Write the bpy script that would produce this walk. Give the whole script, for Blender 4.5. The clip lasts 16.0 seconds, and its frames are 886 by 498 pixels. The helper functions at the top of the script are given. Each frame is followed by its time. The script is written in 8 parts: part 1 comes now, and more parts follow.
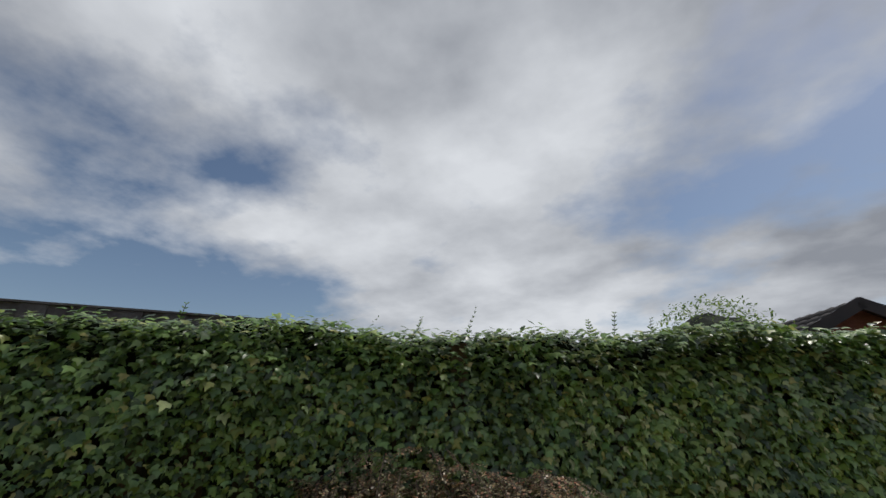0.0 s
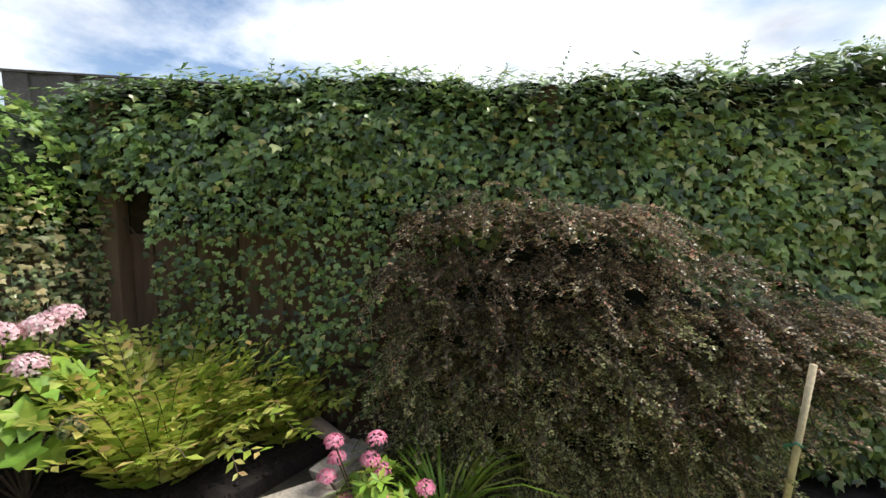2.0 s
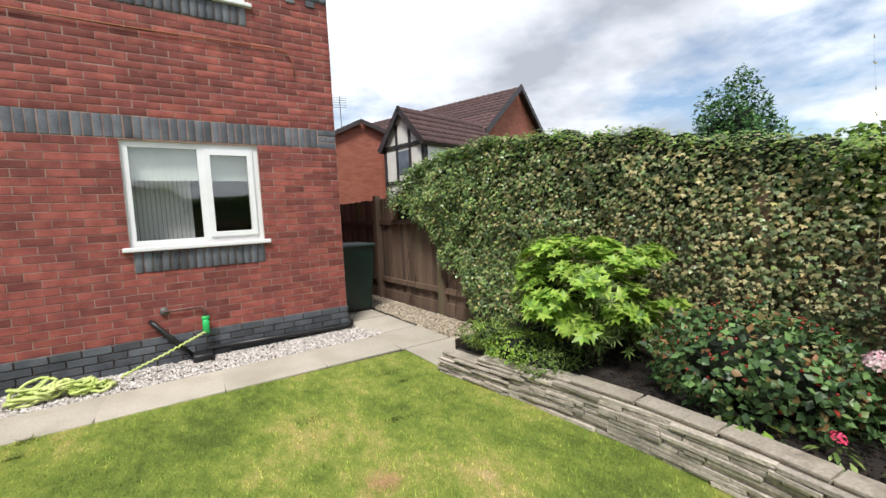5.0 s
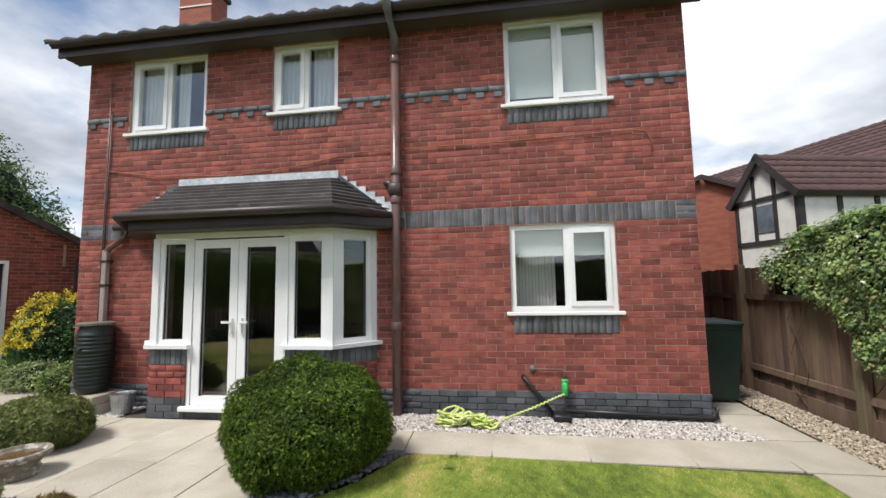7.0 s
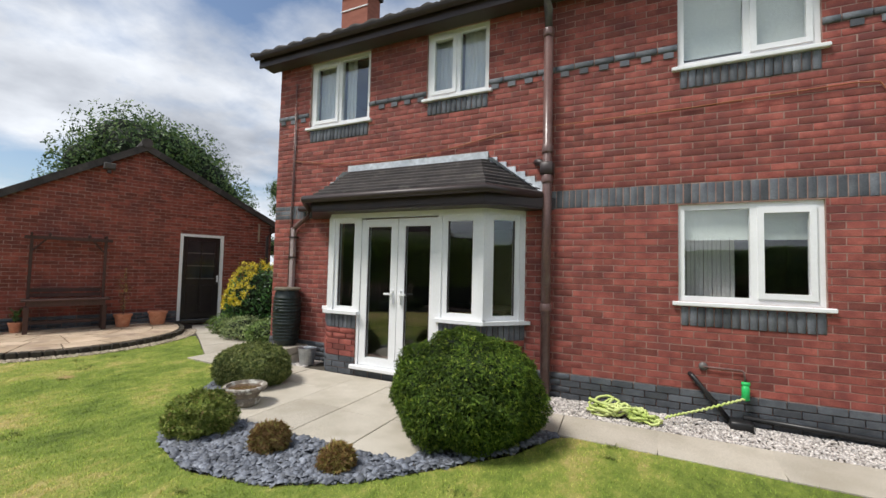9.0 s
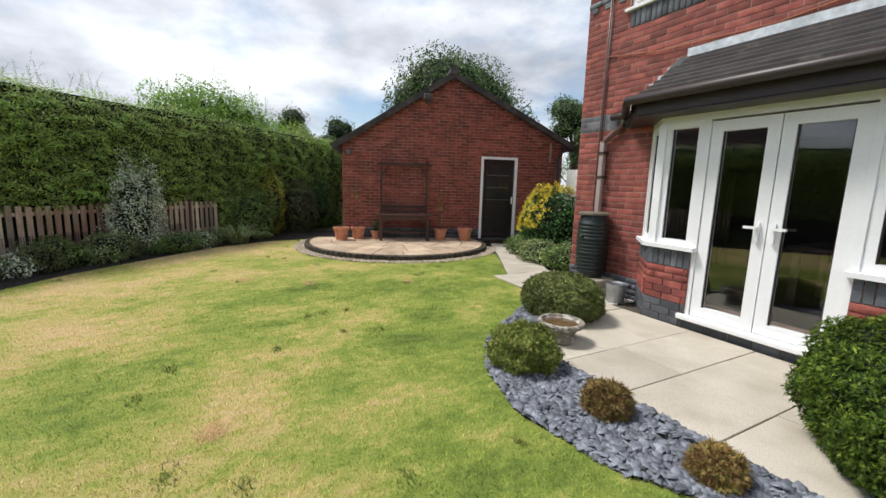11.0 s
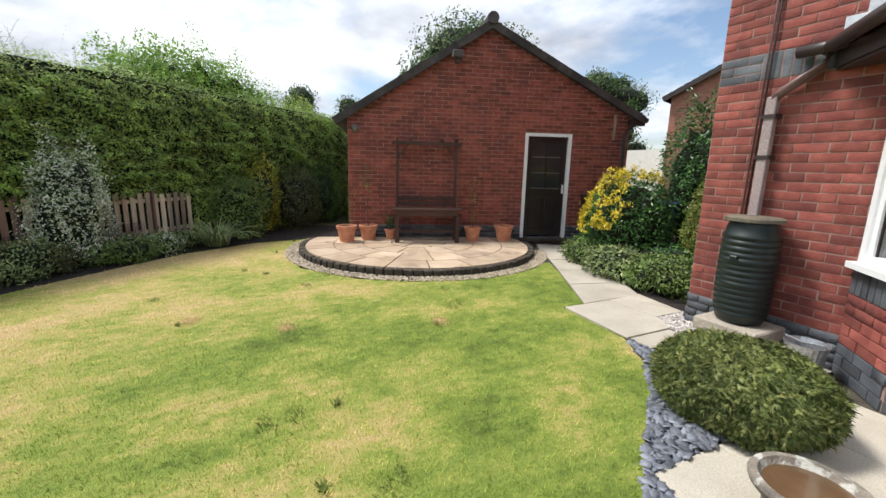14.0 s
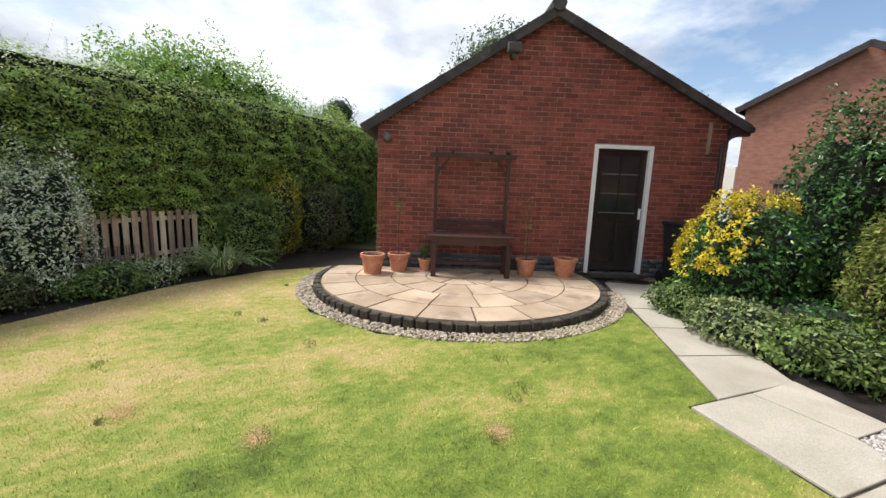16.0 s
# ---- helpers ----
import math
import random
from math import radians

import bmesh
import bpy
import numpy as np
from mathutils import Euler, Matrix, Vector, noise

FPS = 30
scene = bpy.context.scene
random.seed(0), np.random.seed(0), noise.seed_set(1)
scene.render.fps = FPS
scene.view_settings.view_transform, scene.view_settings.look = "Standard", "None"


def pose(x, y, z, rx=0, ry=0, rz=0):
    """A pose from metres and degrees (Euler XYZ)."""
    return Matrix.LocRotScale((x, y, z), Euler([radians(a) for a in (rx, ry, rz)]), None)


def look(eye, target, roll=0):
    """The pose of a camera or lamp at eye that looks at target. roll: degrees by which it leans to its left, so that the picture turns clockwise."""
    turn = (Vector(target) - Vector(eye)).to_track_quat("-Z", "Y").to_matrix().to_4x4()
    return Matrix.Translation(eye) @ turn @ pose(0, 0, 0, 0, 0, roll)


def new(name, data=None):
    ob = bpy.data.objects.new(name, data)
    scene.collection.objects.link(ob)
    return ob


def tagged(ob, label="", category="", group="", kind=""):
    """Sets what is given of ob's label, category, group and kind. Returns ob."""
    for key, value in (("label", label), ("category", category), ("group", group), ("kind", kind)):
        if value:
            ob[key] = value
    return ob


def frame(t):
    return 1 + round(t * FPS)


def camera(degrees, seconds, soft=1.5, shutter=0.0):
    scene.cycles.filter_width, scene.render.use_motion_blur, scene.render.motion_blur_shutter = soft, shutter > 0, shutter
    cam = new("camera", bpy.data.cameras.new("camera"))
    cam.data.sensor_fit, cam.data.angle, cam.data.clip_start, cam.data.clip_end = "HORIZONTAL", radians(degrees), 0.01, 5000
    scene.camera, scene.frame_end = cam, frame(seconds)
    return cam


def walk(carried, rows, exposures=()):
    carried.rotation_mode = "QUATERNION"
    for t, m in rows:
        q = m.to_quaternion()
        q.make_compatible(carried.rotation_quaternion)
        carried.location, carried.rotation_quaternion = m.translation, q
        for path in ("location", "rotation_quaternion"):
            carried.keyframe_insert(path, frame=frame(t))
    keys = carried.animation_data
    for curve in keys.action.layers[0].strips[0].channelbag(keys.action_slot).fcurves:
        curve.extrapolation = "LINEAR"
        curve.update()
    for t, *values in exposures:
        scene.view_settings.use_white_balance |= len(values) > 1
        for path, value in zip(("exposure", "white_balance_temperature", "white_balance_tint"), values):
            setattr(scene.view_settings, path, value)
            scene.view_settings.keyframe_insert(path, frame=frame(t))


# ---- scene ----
cam = camera(94.7, 16.0)
PATH = [
    (0, (6.64, -4.795, 1.747), (7.555, -6.42, 2.472), -0.7),
    (0.5, (6.665, -4.809, 1.656), (7.651, -6.495, 2.087), -0.8),
    (1, (6.667, -4.836, 1.561), (7.732, -6.517, 1.76), -0.7),
    (1.5, (6.688, -4.851, 1.488), (7.853, -6.476, 1.47), -0.8),
    (2, (6.696, -4.872, 1.421), (8.017, -6.366, 1.263), -0.9),
    (2.5, (6.709, -4.9, 1.391), (8.291, -6.1, 1.152), -1.0),
    (3, (6.769, -4.933, 1.375), (8.626, -5.624, 1.105), -1.7),
    (3.5, (6.781, -4.927, 1.366), (8.765, -4.972, 1.116), -2.5),
    (4, (6.698, -4.98, 1.366), (8.581, -4.344, 1.139), -2.8),
    (4.5, (6.539, -4.983, 1.38), (8.113, -3.767, 1.178), -2.8),
    (5, (6.372, -5.005, 1.386), (7.48, -3.348, 1.223), -2.8),
    (5.2, (6.293, -5.027, 1.398), (7.204, -3.252, 1.251), -2.7),
    (7.3, (5.906, -5.017, 1.55), (5.55, -3.063, 1.78), -0.7),
    (7.5, (5.896, -5.021, 1.55), (5.5, -3.078, 1.811), -0.5),
    (8, (5.887, -5.028, 1.554), (5.388, -3.113, 1.847), 0.3),
    (8.5, (5.786, -5.05, 1.538), (5.165, -3.166, 1.789), 0.9),
    (9, (5.644, -5.09, 1.503), (4.785, -3.286, 1.601), 1.4),
    (9.5, (5.444, -5.088, 1.447), (4.287, -3.458, 1.378), 1.7),
    (10, (5.158, -5.016, 1.44), (3.747, -3.611, 1.248), 1.8),
    (10.2, (5.057, -4.984, 1.443), (3.565, -3.671, 1.22), 1.8),
    (12.3, (3.664, -4.409, 1.471), (1.784, -3.836, 1.099), 1.8),
    (12.5, (3.484, -4.382, 1.463), (1.609, -3.8, 1.08), 2.0),
    (13, (3.158, -4.248, 1.466), (1.312, -3.59, 1.068), 1.6),
    (13.5, (2.806, -4.102, 1.452), (0.999, -3.344, 1.054), 1.2),
    (14, (2.496, -4.04, 1.482), (0.735, -3.175, 1.093), 1.4),
    (14.5, (2.113, -3.887, 1.435), (0.376, -2.96, 1.085), 1.3),
    (15, (1.77, -3.754, 1.464), (0.039, -2.808, 1.136), 1.5),
    (15.5, (1.44, -3.598, 1.524), (-0.32, -2.702, 1.211), 1.8),
    (16, (1.086, -3.569, 1.513), (-0.755, -2.855, 1.19), 2.2),
]
walk(cam, [(t, look(eye, target, roll)) for t, eye, target, roll in PATH],
     exposures=[(0.0, -0.45), (1.0, -0.15), (1.8, 0.65), (3.0, 1.32), (4.0, 1.05), (5.0, 0.58), (7.3, 0.46), (9.0, 0.34), (12.3, 0.60), (16.0, 0.73)])

# ---------- world, sun, exposure ----------
def build_world():
    w = bpy.data.worlds.new("sky")
    scene.world = w
    w.use_nodes = True
    t = w.node_tree
    t.nodes.clear()
    N, L = t.nodes.new, t.links.new
    out, bg = N("ShaderNodeOutputWorld"), N("ShaderNodeBackground")
    sky = N("ShaderNodeTexSky")
    sky.sky_type = "NISHITA"
    sky.sun_disc = False
    sky.sun_elevation, sky.sun_rotation = SUN_EL, SUN_ROT
    co = N("ShaderNodeTexCoord")
    sep = N("ShaderNodeSeparateXYZ")
    L(co.outputs["Generated"], sep.inputs[0])
    up = N("ShaderNodeMath"); up.operation = "MAXIMUM"; up.inputs[1].default_value = 0.0
    L(sep.outputs[2], up.inputs[0])
    ad = N("ShaderNodeMath"); ad.operation = "ADD"; ad.inputs[1].default_value = 0.22
    L(up.outputs[0], ad.inputs[0])
    dv = N("ShaderNodeVectorMath"); dv.operation = "DIVIDE"
    cb = N("ShaderNodeCombineXYZ")
    for i in range(3):
        L(ad.outputs[0], cb.inputs[i])
    L(co.outputs["Generated"], dv.inputs[0]); L(cb.outputs[0], dv.inputs[1])
    n1, n2 = N("ShaderNodeTexNoise"), N("ShaderNodeTexNoise")
    n1.inputs["Scale"].default_value, n1.inputs["Detail"].default_value, n1.inputs["Roughness"].default_value = 0.8, 9, 0.56
    n2.inputs["Scale"].default_value, n2.inputs["Detail"].default_value, n2.inputs["Roughness"].default_value = 1.15, 8, 0.52
    mp = N("ShaderNodeMapping"); mp.inputs["Location"].default_value = (5.3, 7.9, 1.3)
    L(dv.outputs[0], mp.inputs[0]); L(mp.outputs[0], n1.inputs["Vector"]); L(dv.outputs[0], n2.inputs["Vector"])
    r1, r2 = N("ShaderNodeValToRGB"), N("ShaderNodeValToRGB")
    r1.color_ramp.elements[0].position, r1.color_ramp.elements[1].position = 0.40, 0.52
    e = r2.color_ramp.elements
    e[0].position, e[0].color = 0.38, (0.40, 0.43, 0.49, 1)
    e[1].position, e[1].color = 0.66, (1.04, 1.08, 1.14, 1)
    L(n1.outputs[0], r1.inputs[0]); L(n2.outputs[0], r2.inputs[0])
    cloud = N("ShaderNodeVectorMath"); cloud.operation = "SCALE"
    cloud.inputs["Scale"].default_value = CLOUD
    L(r2.outputs[0], cloud.inputs[0])
    mix = N("ShaderNodeMix"); mix.data_type = "RGBA"
    L(r1.outputs[0], mix.inputs[0]); L(sky.outputs[0], mix.inputs[6]); L(cloud.outputs[0], mix.inputs[7])
    L(mix.outputs[2], bg.inputs[0])
    bg.inputs[1].default_value = SKY_STRENGTH
    L(bg.outputs[0], out.inputs[0])


SKY_STRENGTH, CLOUD = 0.105, 8.6
SUN_DIR = Vector((-0.34, -0.40, 0.85)).normalized()
SUN_EL, SUN_ROT = math.asin(SUN_DIR.z), math.atan2(SUN_DIR.x, SUN_DIR.y)
build_world()
sun = new("sun", bpy.data.lights.new("sun", "SUN"))
sun.data.energy, sun.data.angle, sun.data.color = 2.9, radians(14), (1.0, 0.96, 0.9)
sun.matrix_world = look(SUN_DIR * 30, (0, 0, 0))


# ---------- materials ----------
def mat(name, c1, c2, scale=4.0, rough=0.7, bump=0.25, bscale=60.0, metal=0.0, vary=0.0, c3=None, stain=1.2, stain_at=(0.55, 0.7), stretch=(1, 1, 1),
        spec=0.5, trans=0.0, palette=None, grain=0.7):
    """A surface: two colours mixed by noise at the given scale, a finer grain, stains of c3 and, with vary, a change from piece to piece."""
    m = bpy.data.materials.new(name)
    m.use_nodes = True
    t = m.node_tree
    N, L = t.nodes.new, t.links.new
    p = t.nodes["Principled BSDF"]
    geo = N("ShaderNodeNewGeometry")
    mp = N("ShaderNodeMapping"); mp.inputs["Scale"].default_value = stretch
    L(geo.outputs["Position"], mp.inputs[0])

    def noise_at(s, detail=4.0):
        n = N("ShaderNodeTexNoise")
        n.inputs["Scale"].default_value, n.inputs["Detail"].default_value = s, detail
        L(mp.outputs[0], n.inputs["Vector"])
        return n.outputs[0]

    def ramp(fac, a, b, ca=(0, 0, 0, 1), cb=(1, 1, 1, 1)):
        r = N("ShaderNodeValToRGB")
        r.color_ramp.elements[0].position, r.color_ramp.elements[1].position = a, b
        r.color_ramp.elements[0].color, r.color_ramp.elements[1].color = ca, cb
        L(fac, r.inputs[0])
        return r.outputs[0]

    def mix(fac, a, b, blend="MIX"):
        x = N("ShaderNodeMix"); x.data_type, x.blend_type = "RGBA", blend
        for s, v in ((x.inputs[0], fac), (x.inputs[6], a), (x.inputs[7], b)):
            if isinstance(v, bpy.types.NodeSocket):
                L(v, s)
            else:
                s.default_value = v
        return x.outputs[2]

    def rgba(c):
        return (*c, 1.0)

    rnd = None
    if vary or palette:
        obj = N("ShaderNodeObjectInfo")
        s = N("ShaderNodeMath"); s.operation = "ADD"
        L(obj.outputs["Random"], s.inputs[0]); L(geo.outputs["Random Per Island"], s.inputs[1])
        f = N("ShaderNodeMath"); f.operation = "FRACT"
        L(s.outputs[0], f.inputs[0])
        rnd = f.outputs[0]
    if palette:
        r = N("ShaderNodeValToRGB")
        r.color_ramp.interpolation = "LINEAR"
        while len(r.color_ramp.elements) < len(palette):
            r.color_ramp.elements.new(0.5)
        for el, (at, c) in zip(r.color_ramp.elements, palette):
            el.position, el.color = at, rgba(c)
        L(rnd, r.inputs[0])
        base = mix(ramp(noise_at(scale), 0.35, 0.65, rgba((0.72, 0.72, 0.72)), rgba((1.2, 1.2, 1.2))), r.outputs[0], (0, 0, 0, 1))
        base = mix(1.0, r.outputs[0], ramp(noise_at(scale), 0.35, 0.65, (0.75, 0.75, 0.75, 1), (1.25, 1.25, 1.25, 1)), "MULTIPLY")
    else:
        base = mix(ramp(noise_at(scale, 5), 0.35, 0.65), rgba(c1), rgba(c2))
    base = mix(grain, base, ramp(noise_at(bscale, 3), 0.3, 0.7, (0.72, 0.72, 0.72, 1), (1.22, 1.22, 1.22, 1)), "MULTIPLY")
    if vary and not palette:
        hv = N("ShaderNodeMapRange")
        hv.inputs["To Min"].default_value, hv.inputs["To Max"].default_value = 1 - vary, 1 + vary
        L(rnd, hv.inputs[0])
        sc = N("ShaderNodeVectorMath"); sc.operation = "SCALE"
        L(base, sc.inputs[0]); L(hv.outputs[0], sc.inputs["Scale"])
        base = sc.outputs[0]
    if c3:
        base = mix(ramp(noise_at(stain, 6), *stain_at), base, rgba(c3))
    L(base, p.inputs["Base Color"])
    p.inputs["Roughness"].default_value, p.inputs["Metallic"].default_value = rough, metal
    p.inputs["Specular IOR Level"].default_value = spec
    if bump:
        b = N("ShaderNodeBump")
        b.inputs["Strength"].default_value, b.inputs["Distance"].default_value = bump, 0.01
        L(noise_at(bscale, 4), b.inputs["Height"]); L(b.outputs[0], p.inputs["Normal"])
    if trans:
        tr = N("ShaderNodeBsdfTranslucent")
        L(base, tr.inputs[0])
        ms = N("ShaderNodeMixShader"); ms.inputs[0].default_value = trans
        L(p.outputs[0], ms.inputs[1]); L(tr.outputs[0], ms.inputs[2])
        L(ms.outputs[0], t.nodes["Material Output"].inputs[0])
    return m


LEAF_GAIN = 1.55


def leaf_mat(name, palette, rough=0.42, trans=0.27, scale=3.0, spec=0.35):
    palette = [(a, tuple(min(v * LEAF_GAIN, 0.9) for v in c)) if max(c) < 0.4 else (a, c) for a, c in palette]
    return mat(name, None, None, scale=scale, rough=rough, bump=0, bscale=25, palette=palette, trans=trans, spec=spec)


def glass_mat(name, tint=(0.94, 0.96, 0.96), rough=0.0):
    m = bpy.data.materials.new(name)
    m.use_nodes = True
    t = m.node_tree
    N, L = t.nodes.new, t.links.new
    gl, tr, ms, fr = N("ShaderNodeBsdfGlossy"), N("ShaderNodeBsdfTransparent"), N("ShaderNodeMixShader"), N("ShaderNodeLayerWeight")
    gl.inputs["Roughness"].default_value = rough
    tr.inputs[0].default_value = (*tint, 1)
    fr.inputs[0].default_value = 0.5
    pw = N("ShaderNodeMath"); pw.operation = "POWER"; pw.inputs[1].default_value = 4.0
    L(fr.outputs["Facing"], pw.inputs[0])
    dbl = N("ShaderNodeMath"); dbl.operation = "MULTIPLY_ADD"
    dbl.inputs[1].default_value, dbl.inputs[2].default_value = 0.8, 0.10
    L(pw.outputs[0], dbl.inputs[0]); L(dbl.outputs[0], ms.inputs[0]); L(tr.outputs[0], ms.inputs[1]); L(gl.outputs[0], ms.inputs[2])
    L(ms.outputs[0], t.nodes["Material Output"].inputs[0])
    return m


RED_BRICK = mat("red_brick", (0.20, 0.047, 0.038), (0.31, 0.088, 0.066), scale=9, rough=0.85, bump=0.45, bscale=85, vary=0.36, c3=(0.14, 0.038, 0.036), stain=3.5, stain_at=(0.5, 0.75))
GARAGE_BRICK = mat("garage_brick", (0.20, 0.048, 0.034), (0.30, 0.082, 0.055), scale=8, rough=0.88, bump=0.7, bscale=85, vary=0.36, c3=(0.13, 0.036, 0.03), stain=2.5, stain_at=(0.45, 0.75))
BLUE_BRICK = mat("blue_brick", (0.06, 0.068, 0.08), (0.10, 0.11, 0.125), scale=7, rough=0.5, bump=0.4, bscale=70, vary=0.35)
BAND_BRICK = mat("band_brick", (0.075, 0.083, 0.098), (0.135, 0.145, 0.162), scale=6, rough=0.6, bump=0.4, bscale=70, vary=0.38)
MORTAR = mat("mortar", (0.27, 0.16, 0.135), (0.40, 0.27, 0.23), scale=6, rough=0.95, bump=0.5, bscale=120)
FAR_BRICK = mat("far_brick", (0.26, 0.085, 0.055), (0.34, 0.12, 0.08), scale=3, rough=0.9, bump=0.3, bscale=30, stretch=(1, 1, 3))
UPVC = mat("white_upvc", (0.80, 0.81, 0.82), (0.84, 0.85, 0.86), scale=3, rough=0.32, bump=0.0, bscale=30, grain=0.08)
DARK_TRIM = mat("brown_fascia", (0.030, 0.020, 0.020), (0.045, 0.030, 0.028), scale=3, rough=0.45, bump=0.05, bscale=40, grain=0.3)
PIPE = mat("brown_pipe", (0.13, 0.075, 0.070), (0.17, 0.10, 0.09), scale=4, rough=0.3, bump=0.05, bscale=40, c3=(0.2, 0.14, 0.13), stain=5)
GREY_PIPE = mat("grey_pipe", (0.10, 0.09, 0.085), (0.16, 0.15, 0.14), scale=5, rough=0.5, bump=0.1)
SOFFIT = mat("soffit", (0.055, 0.045, 0.042), (0.08, 0.066, 0.06), scale=2, rough=0.6, bump=0.05)
LEAD = mat("lead_flashing", (0.432, 0.472, 0.513), (0.621, 0.661, 0.702), scale=6, rough=0.5, bump=0.3, bscale=20)
ROOF_TILE = mat("roof_tile", (0.038, 0.033, 0.033), (0.068, 0.058, 0.055), scale=4, rough=0.8, bump=0.4, bscale=50, vary=0.3, c3=(0.12, 0.11, 0.095), stain=5, stain_at=(0.6, 0.75))
FAR_TILE = mat("far_roof_tile", (0.075, 0.042, 0.040), (0.11, 0.06, 0.055), scale=3, rough=0.8, bump=0.3, bscale=30, vary=0.2)
PAVING = mat("paving", (0.42, 0.38, 0.31), (0.52, 0.475, 0.40), scale=1.6, rough=0.85, bump=0.35, bscale=110, vary=0.07, c3=(0.36, 0.32, 0.25), stain=2.3, stain_at=(0.5, 0.8))
CIRCLE_PAVING = mat("circle_paving", (0.42, 0.31, 0.21), (0.56, 0.44, 0.32), scale=2.0, rough=0.85, bump=0.4, bscale=70, vary=0.12, c3=(0.30, 0.22, 0.16), stain=3.0)
JOINT = mat("dark_joint", (0.045, 0.038, 0.03), (0.08, 0.07, 0.05), scale=9, rough=0.95, bump=0.5)
SOIL = mat("soil", (0.012, 0.009, 0.008), (0.03, 0.022, 0.017), scale=12, rough=0.95, bump=1.0, bscale=45)


def grass_mat(name, gain, vary, bump, trans=0.0):
    """Mown grass: green to straw in patches of three sizes, drier towards the hedge, each blade a little different."""
    m = bpy.data.materials.new(name)
    m.use_nodes = True
    t = m.node_tree
    N, L = t.nodes.new, t.links.new
    p = t.nodes["Principled BSDF"]
    geo = N("ShaderNodeNewGeometry")

    def noise_at(s, detail, rough, stretch, turn=0.0):
        mp, n = N("ShaderNodeMapping"), N("ShaderNodeTexNoise")
        mp.inputs["Scale"].default_value, mp.inputs["Rotation"].default_value = stretch, (0, 0, turn)
        n.inputs["Scale"].default_value, n.inputs["Detail"].default_value, n.inputs["Roughness"].default_value = s, detail, rough
        L(geo.outputs["Position"], mp.inputs[0]), L(mp.outputs[0], n.inputs["Vector"])
        return n.outputs[0]

    def add(a, b, k):
        x = N("ShaderNodeMath"); x.operation = "MULTIPLY_ADD"
        L(b, x.inputs[0]); x.inputs[1].default_value = k
        if isinstance(a, float):
            x.inputs[2].default_value = a
        else:
            L(a, x.inputs[2])
        return x.outputs[0]

    dot = N("ShaderNodeVectorMath"); dot.operation = "DOT_PRODUCT"
    L(geo.outputs["Position"], dot.inputs[0]); dot.inputs[1].default_value = (-0.5, -0.85, 0)
    dry = N("ShaderNodeMapRange")
    dry.inputs["From Min"].default_value, dry.inputs["From Max"].default_value = 1.0, 6.5
    dry.inputs["To Min"].default_value, dry.inputs["To Max"].default_value = -0.09, 0.115
    L(dot.outputs["Value"], dry.inputs[0])
    f = add(-0.72, noise_at(0.55, 5, 0.55, (1, 1, 1)), 0.85)
    f = add(f, noise_at(2.2, 7, 0.68, (1, 0.55, 1), 0.9), 0.75)
    f = add(f, noise_at(11, 5, 0.75, (1, 0.6, 1), 0.4), 0.62)
    f = add(f, noise_at(55, 3, 0.7, (1, 1, 1)), 0.34)
    f = add(f, dry.outputs[0], 1.0)
    r = N("ShaderNodeValToRGB")
    while len(r.color_ramp.elements) < 5:
        r.color_ramp.elements.new(0.5)
    for el, (at, c) in zip(r.color_ramp.elements, ((0.28, (0.080, 0.125, 0.018)), (0.42, (0.145, 0.215, 0.030)), (0.53, (0.215, 0.275, 0.044)), (0.64, (0.330, 0.320, 0.082)), (0.78, (0.44, 0.355, 0.145)))):
        el.position, el.color = at, (c[0] * gain * 1.06, c[1] * gain * 0.98, c[2] * gain * 1.2, 1)
    L(f, r.inputs[0])
    hv, sc = N("ShaderNodeMapRange"), N("ShaderNodeVectorMath")
    hv.inputs["To Min"].default_value, hv.inputs["To Max"].default_value = 1 - vary, 1 + vary
    L(geo.outputs["Random Per Island"], hv.inputs[0])
    sc.operation = "SCALE"
    L(r.outputs[0], sc.inputs[0]), L(hv.outputs[0], sc.inputs["Scale"])
    L(sc.outputs[0], p.inputs["Base Color"])
    p.inputs["Roughness"].default_value, p.inputs["Specular IOR Level"].default_value = 0.75, 0.25
    if bump:
        b = N("ShaderNodeBump")
        b.inputs["Strength"].default_value, b.inputs["Distance"].default_value = bump, 0.012
        L(noise_at(130, 4, 0.6, (1, 1, 1)), b.inputs["Height"]), L(b.outputs[0], p.inputs["Normal"])
    if trans:
        tr, ms = N("ShaderNodeBsdfTranslucent"), N("ShaderNodeMixShader")
        ms.inputs[0].default_value = trans
        L(sc.outputs[0], tr.inputs[0]), L(p.outputs[0], ms.inputs[1]), L(tr.outputs[0], ms.inputs[2])
        L(ms.outputs[0], t.nodes["Material Output"].inputs[0])
    return m


LAWN = grass_mat("lawn", 1.15, 0.0, 1.0)
GRASS = grass_mat("grass_blades", 1.8, 0.45, 0, trans=0.3)
FENCE_WOOD = mat("fence_wood", (0.105, 0.066, 0.048), (0.175, 0.115, 0.08), scale=3, rough=0.85, bump=0.5, bscale=30, vary=0.3, stretch=(1, 1, 0.12), c3=(0.12, 0.12, 0.055), stain=2.2)
PICKET_WOOD = mat("picket_wood", (0.33, 0.25, 0.19), (0.52, 0.42, 0.32), scale=4, rough=0.85, bump=0.4, bscale=40, vary=0.35, stretch=(1, 1, 0.15), c3=(0.24, 0.10, 0.065), stain=1.6, stain_at=(0.5, 0.7))
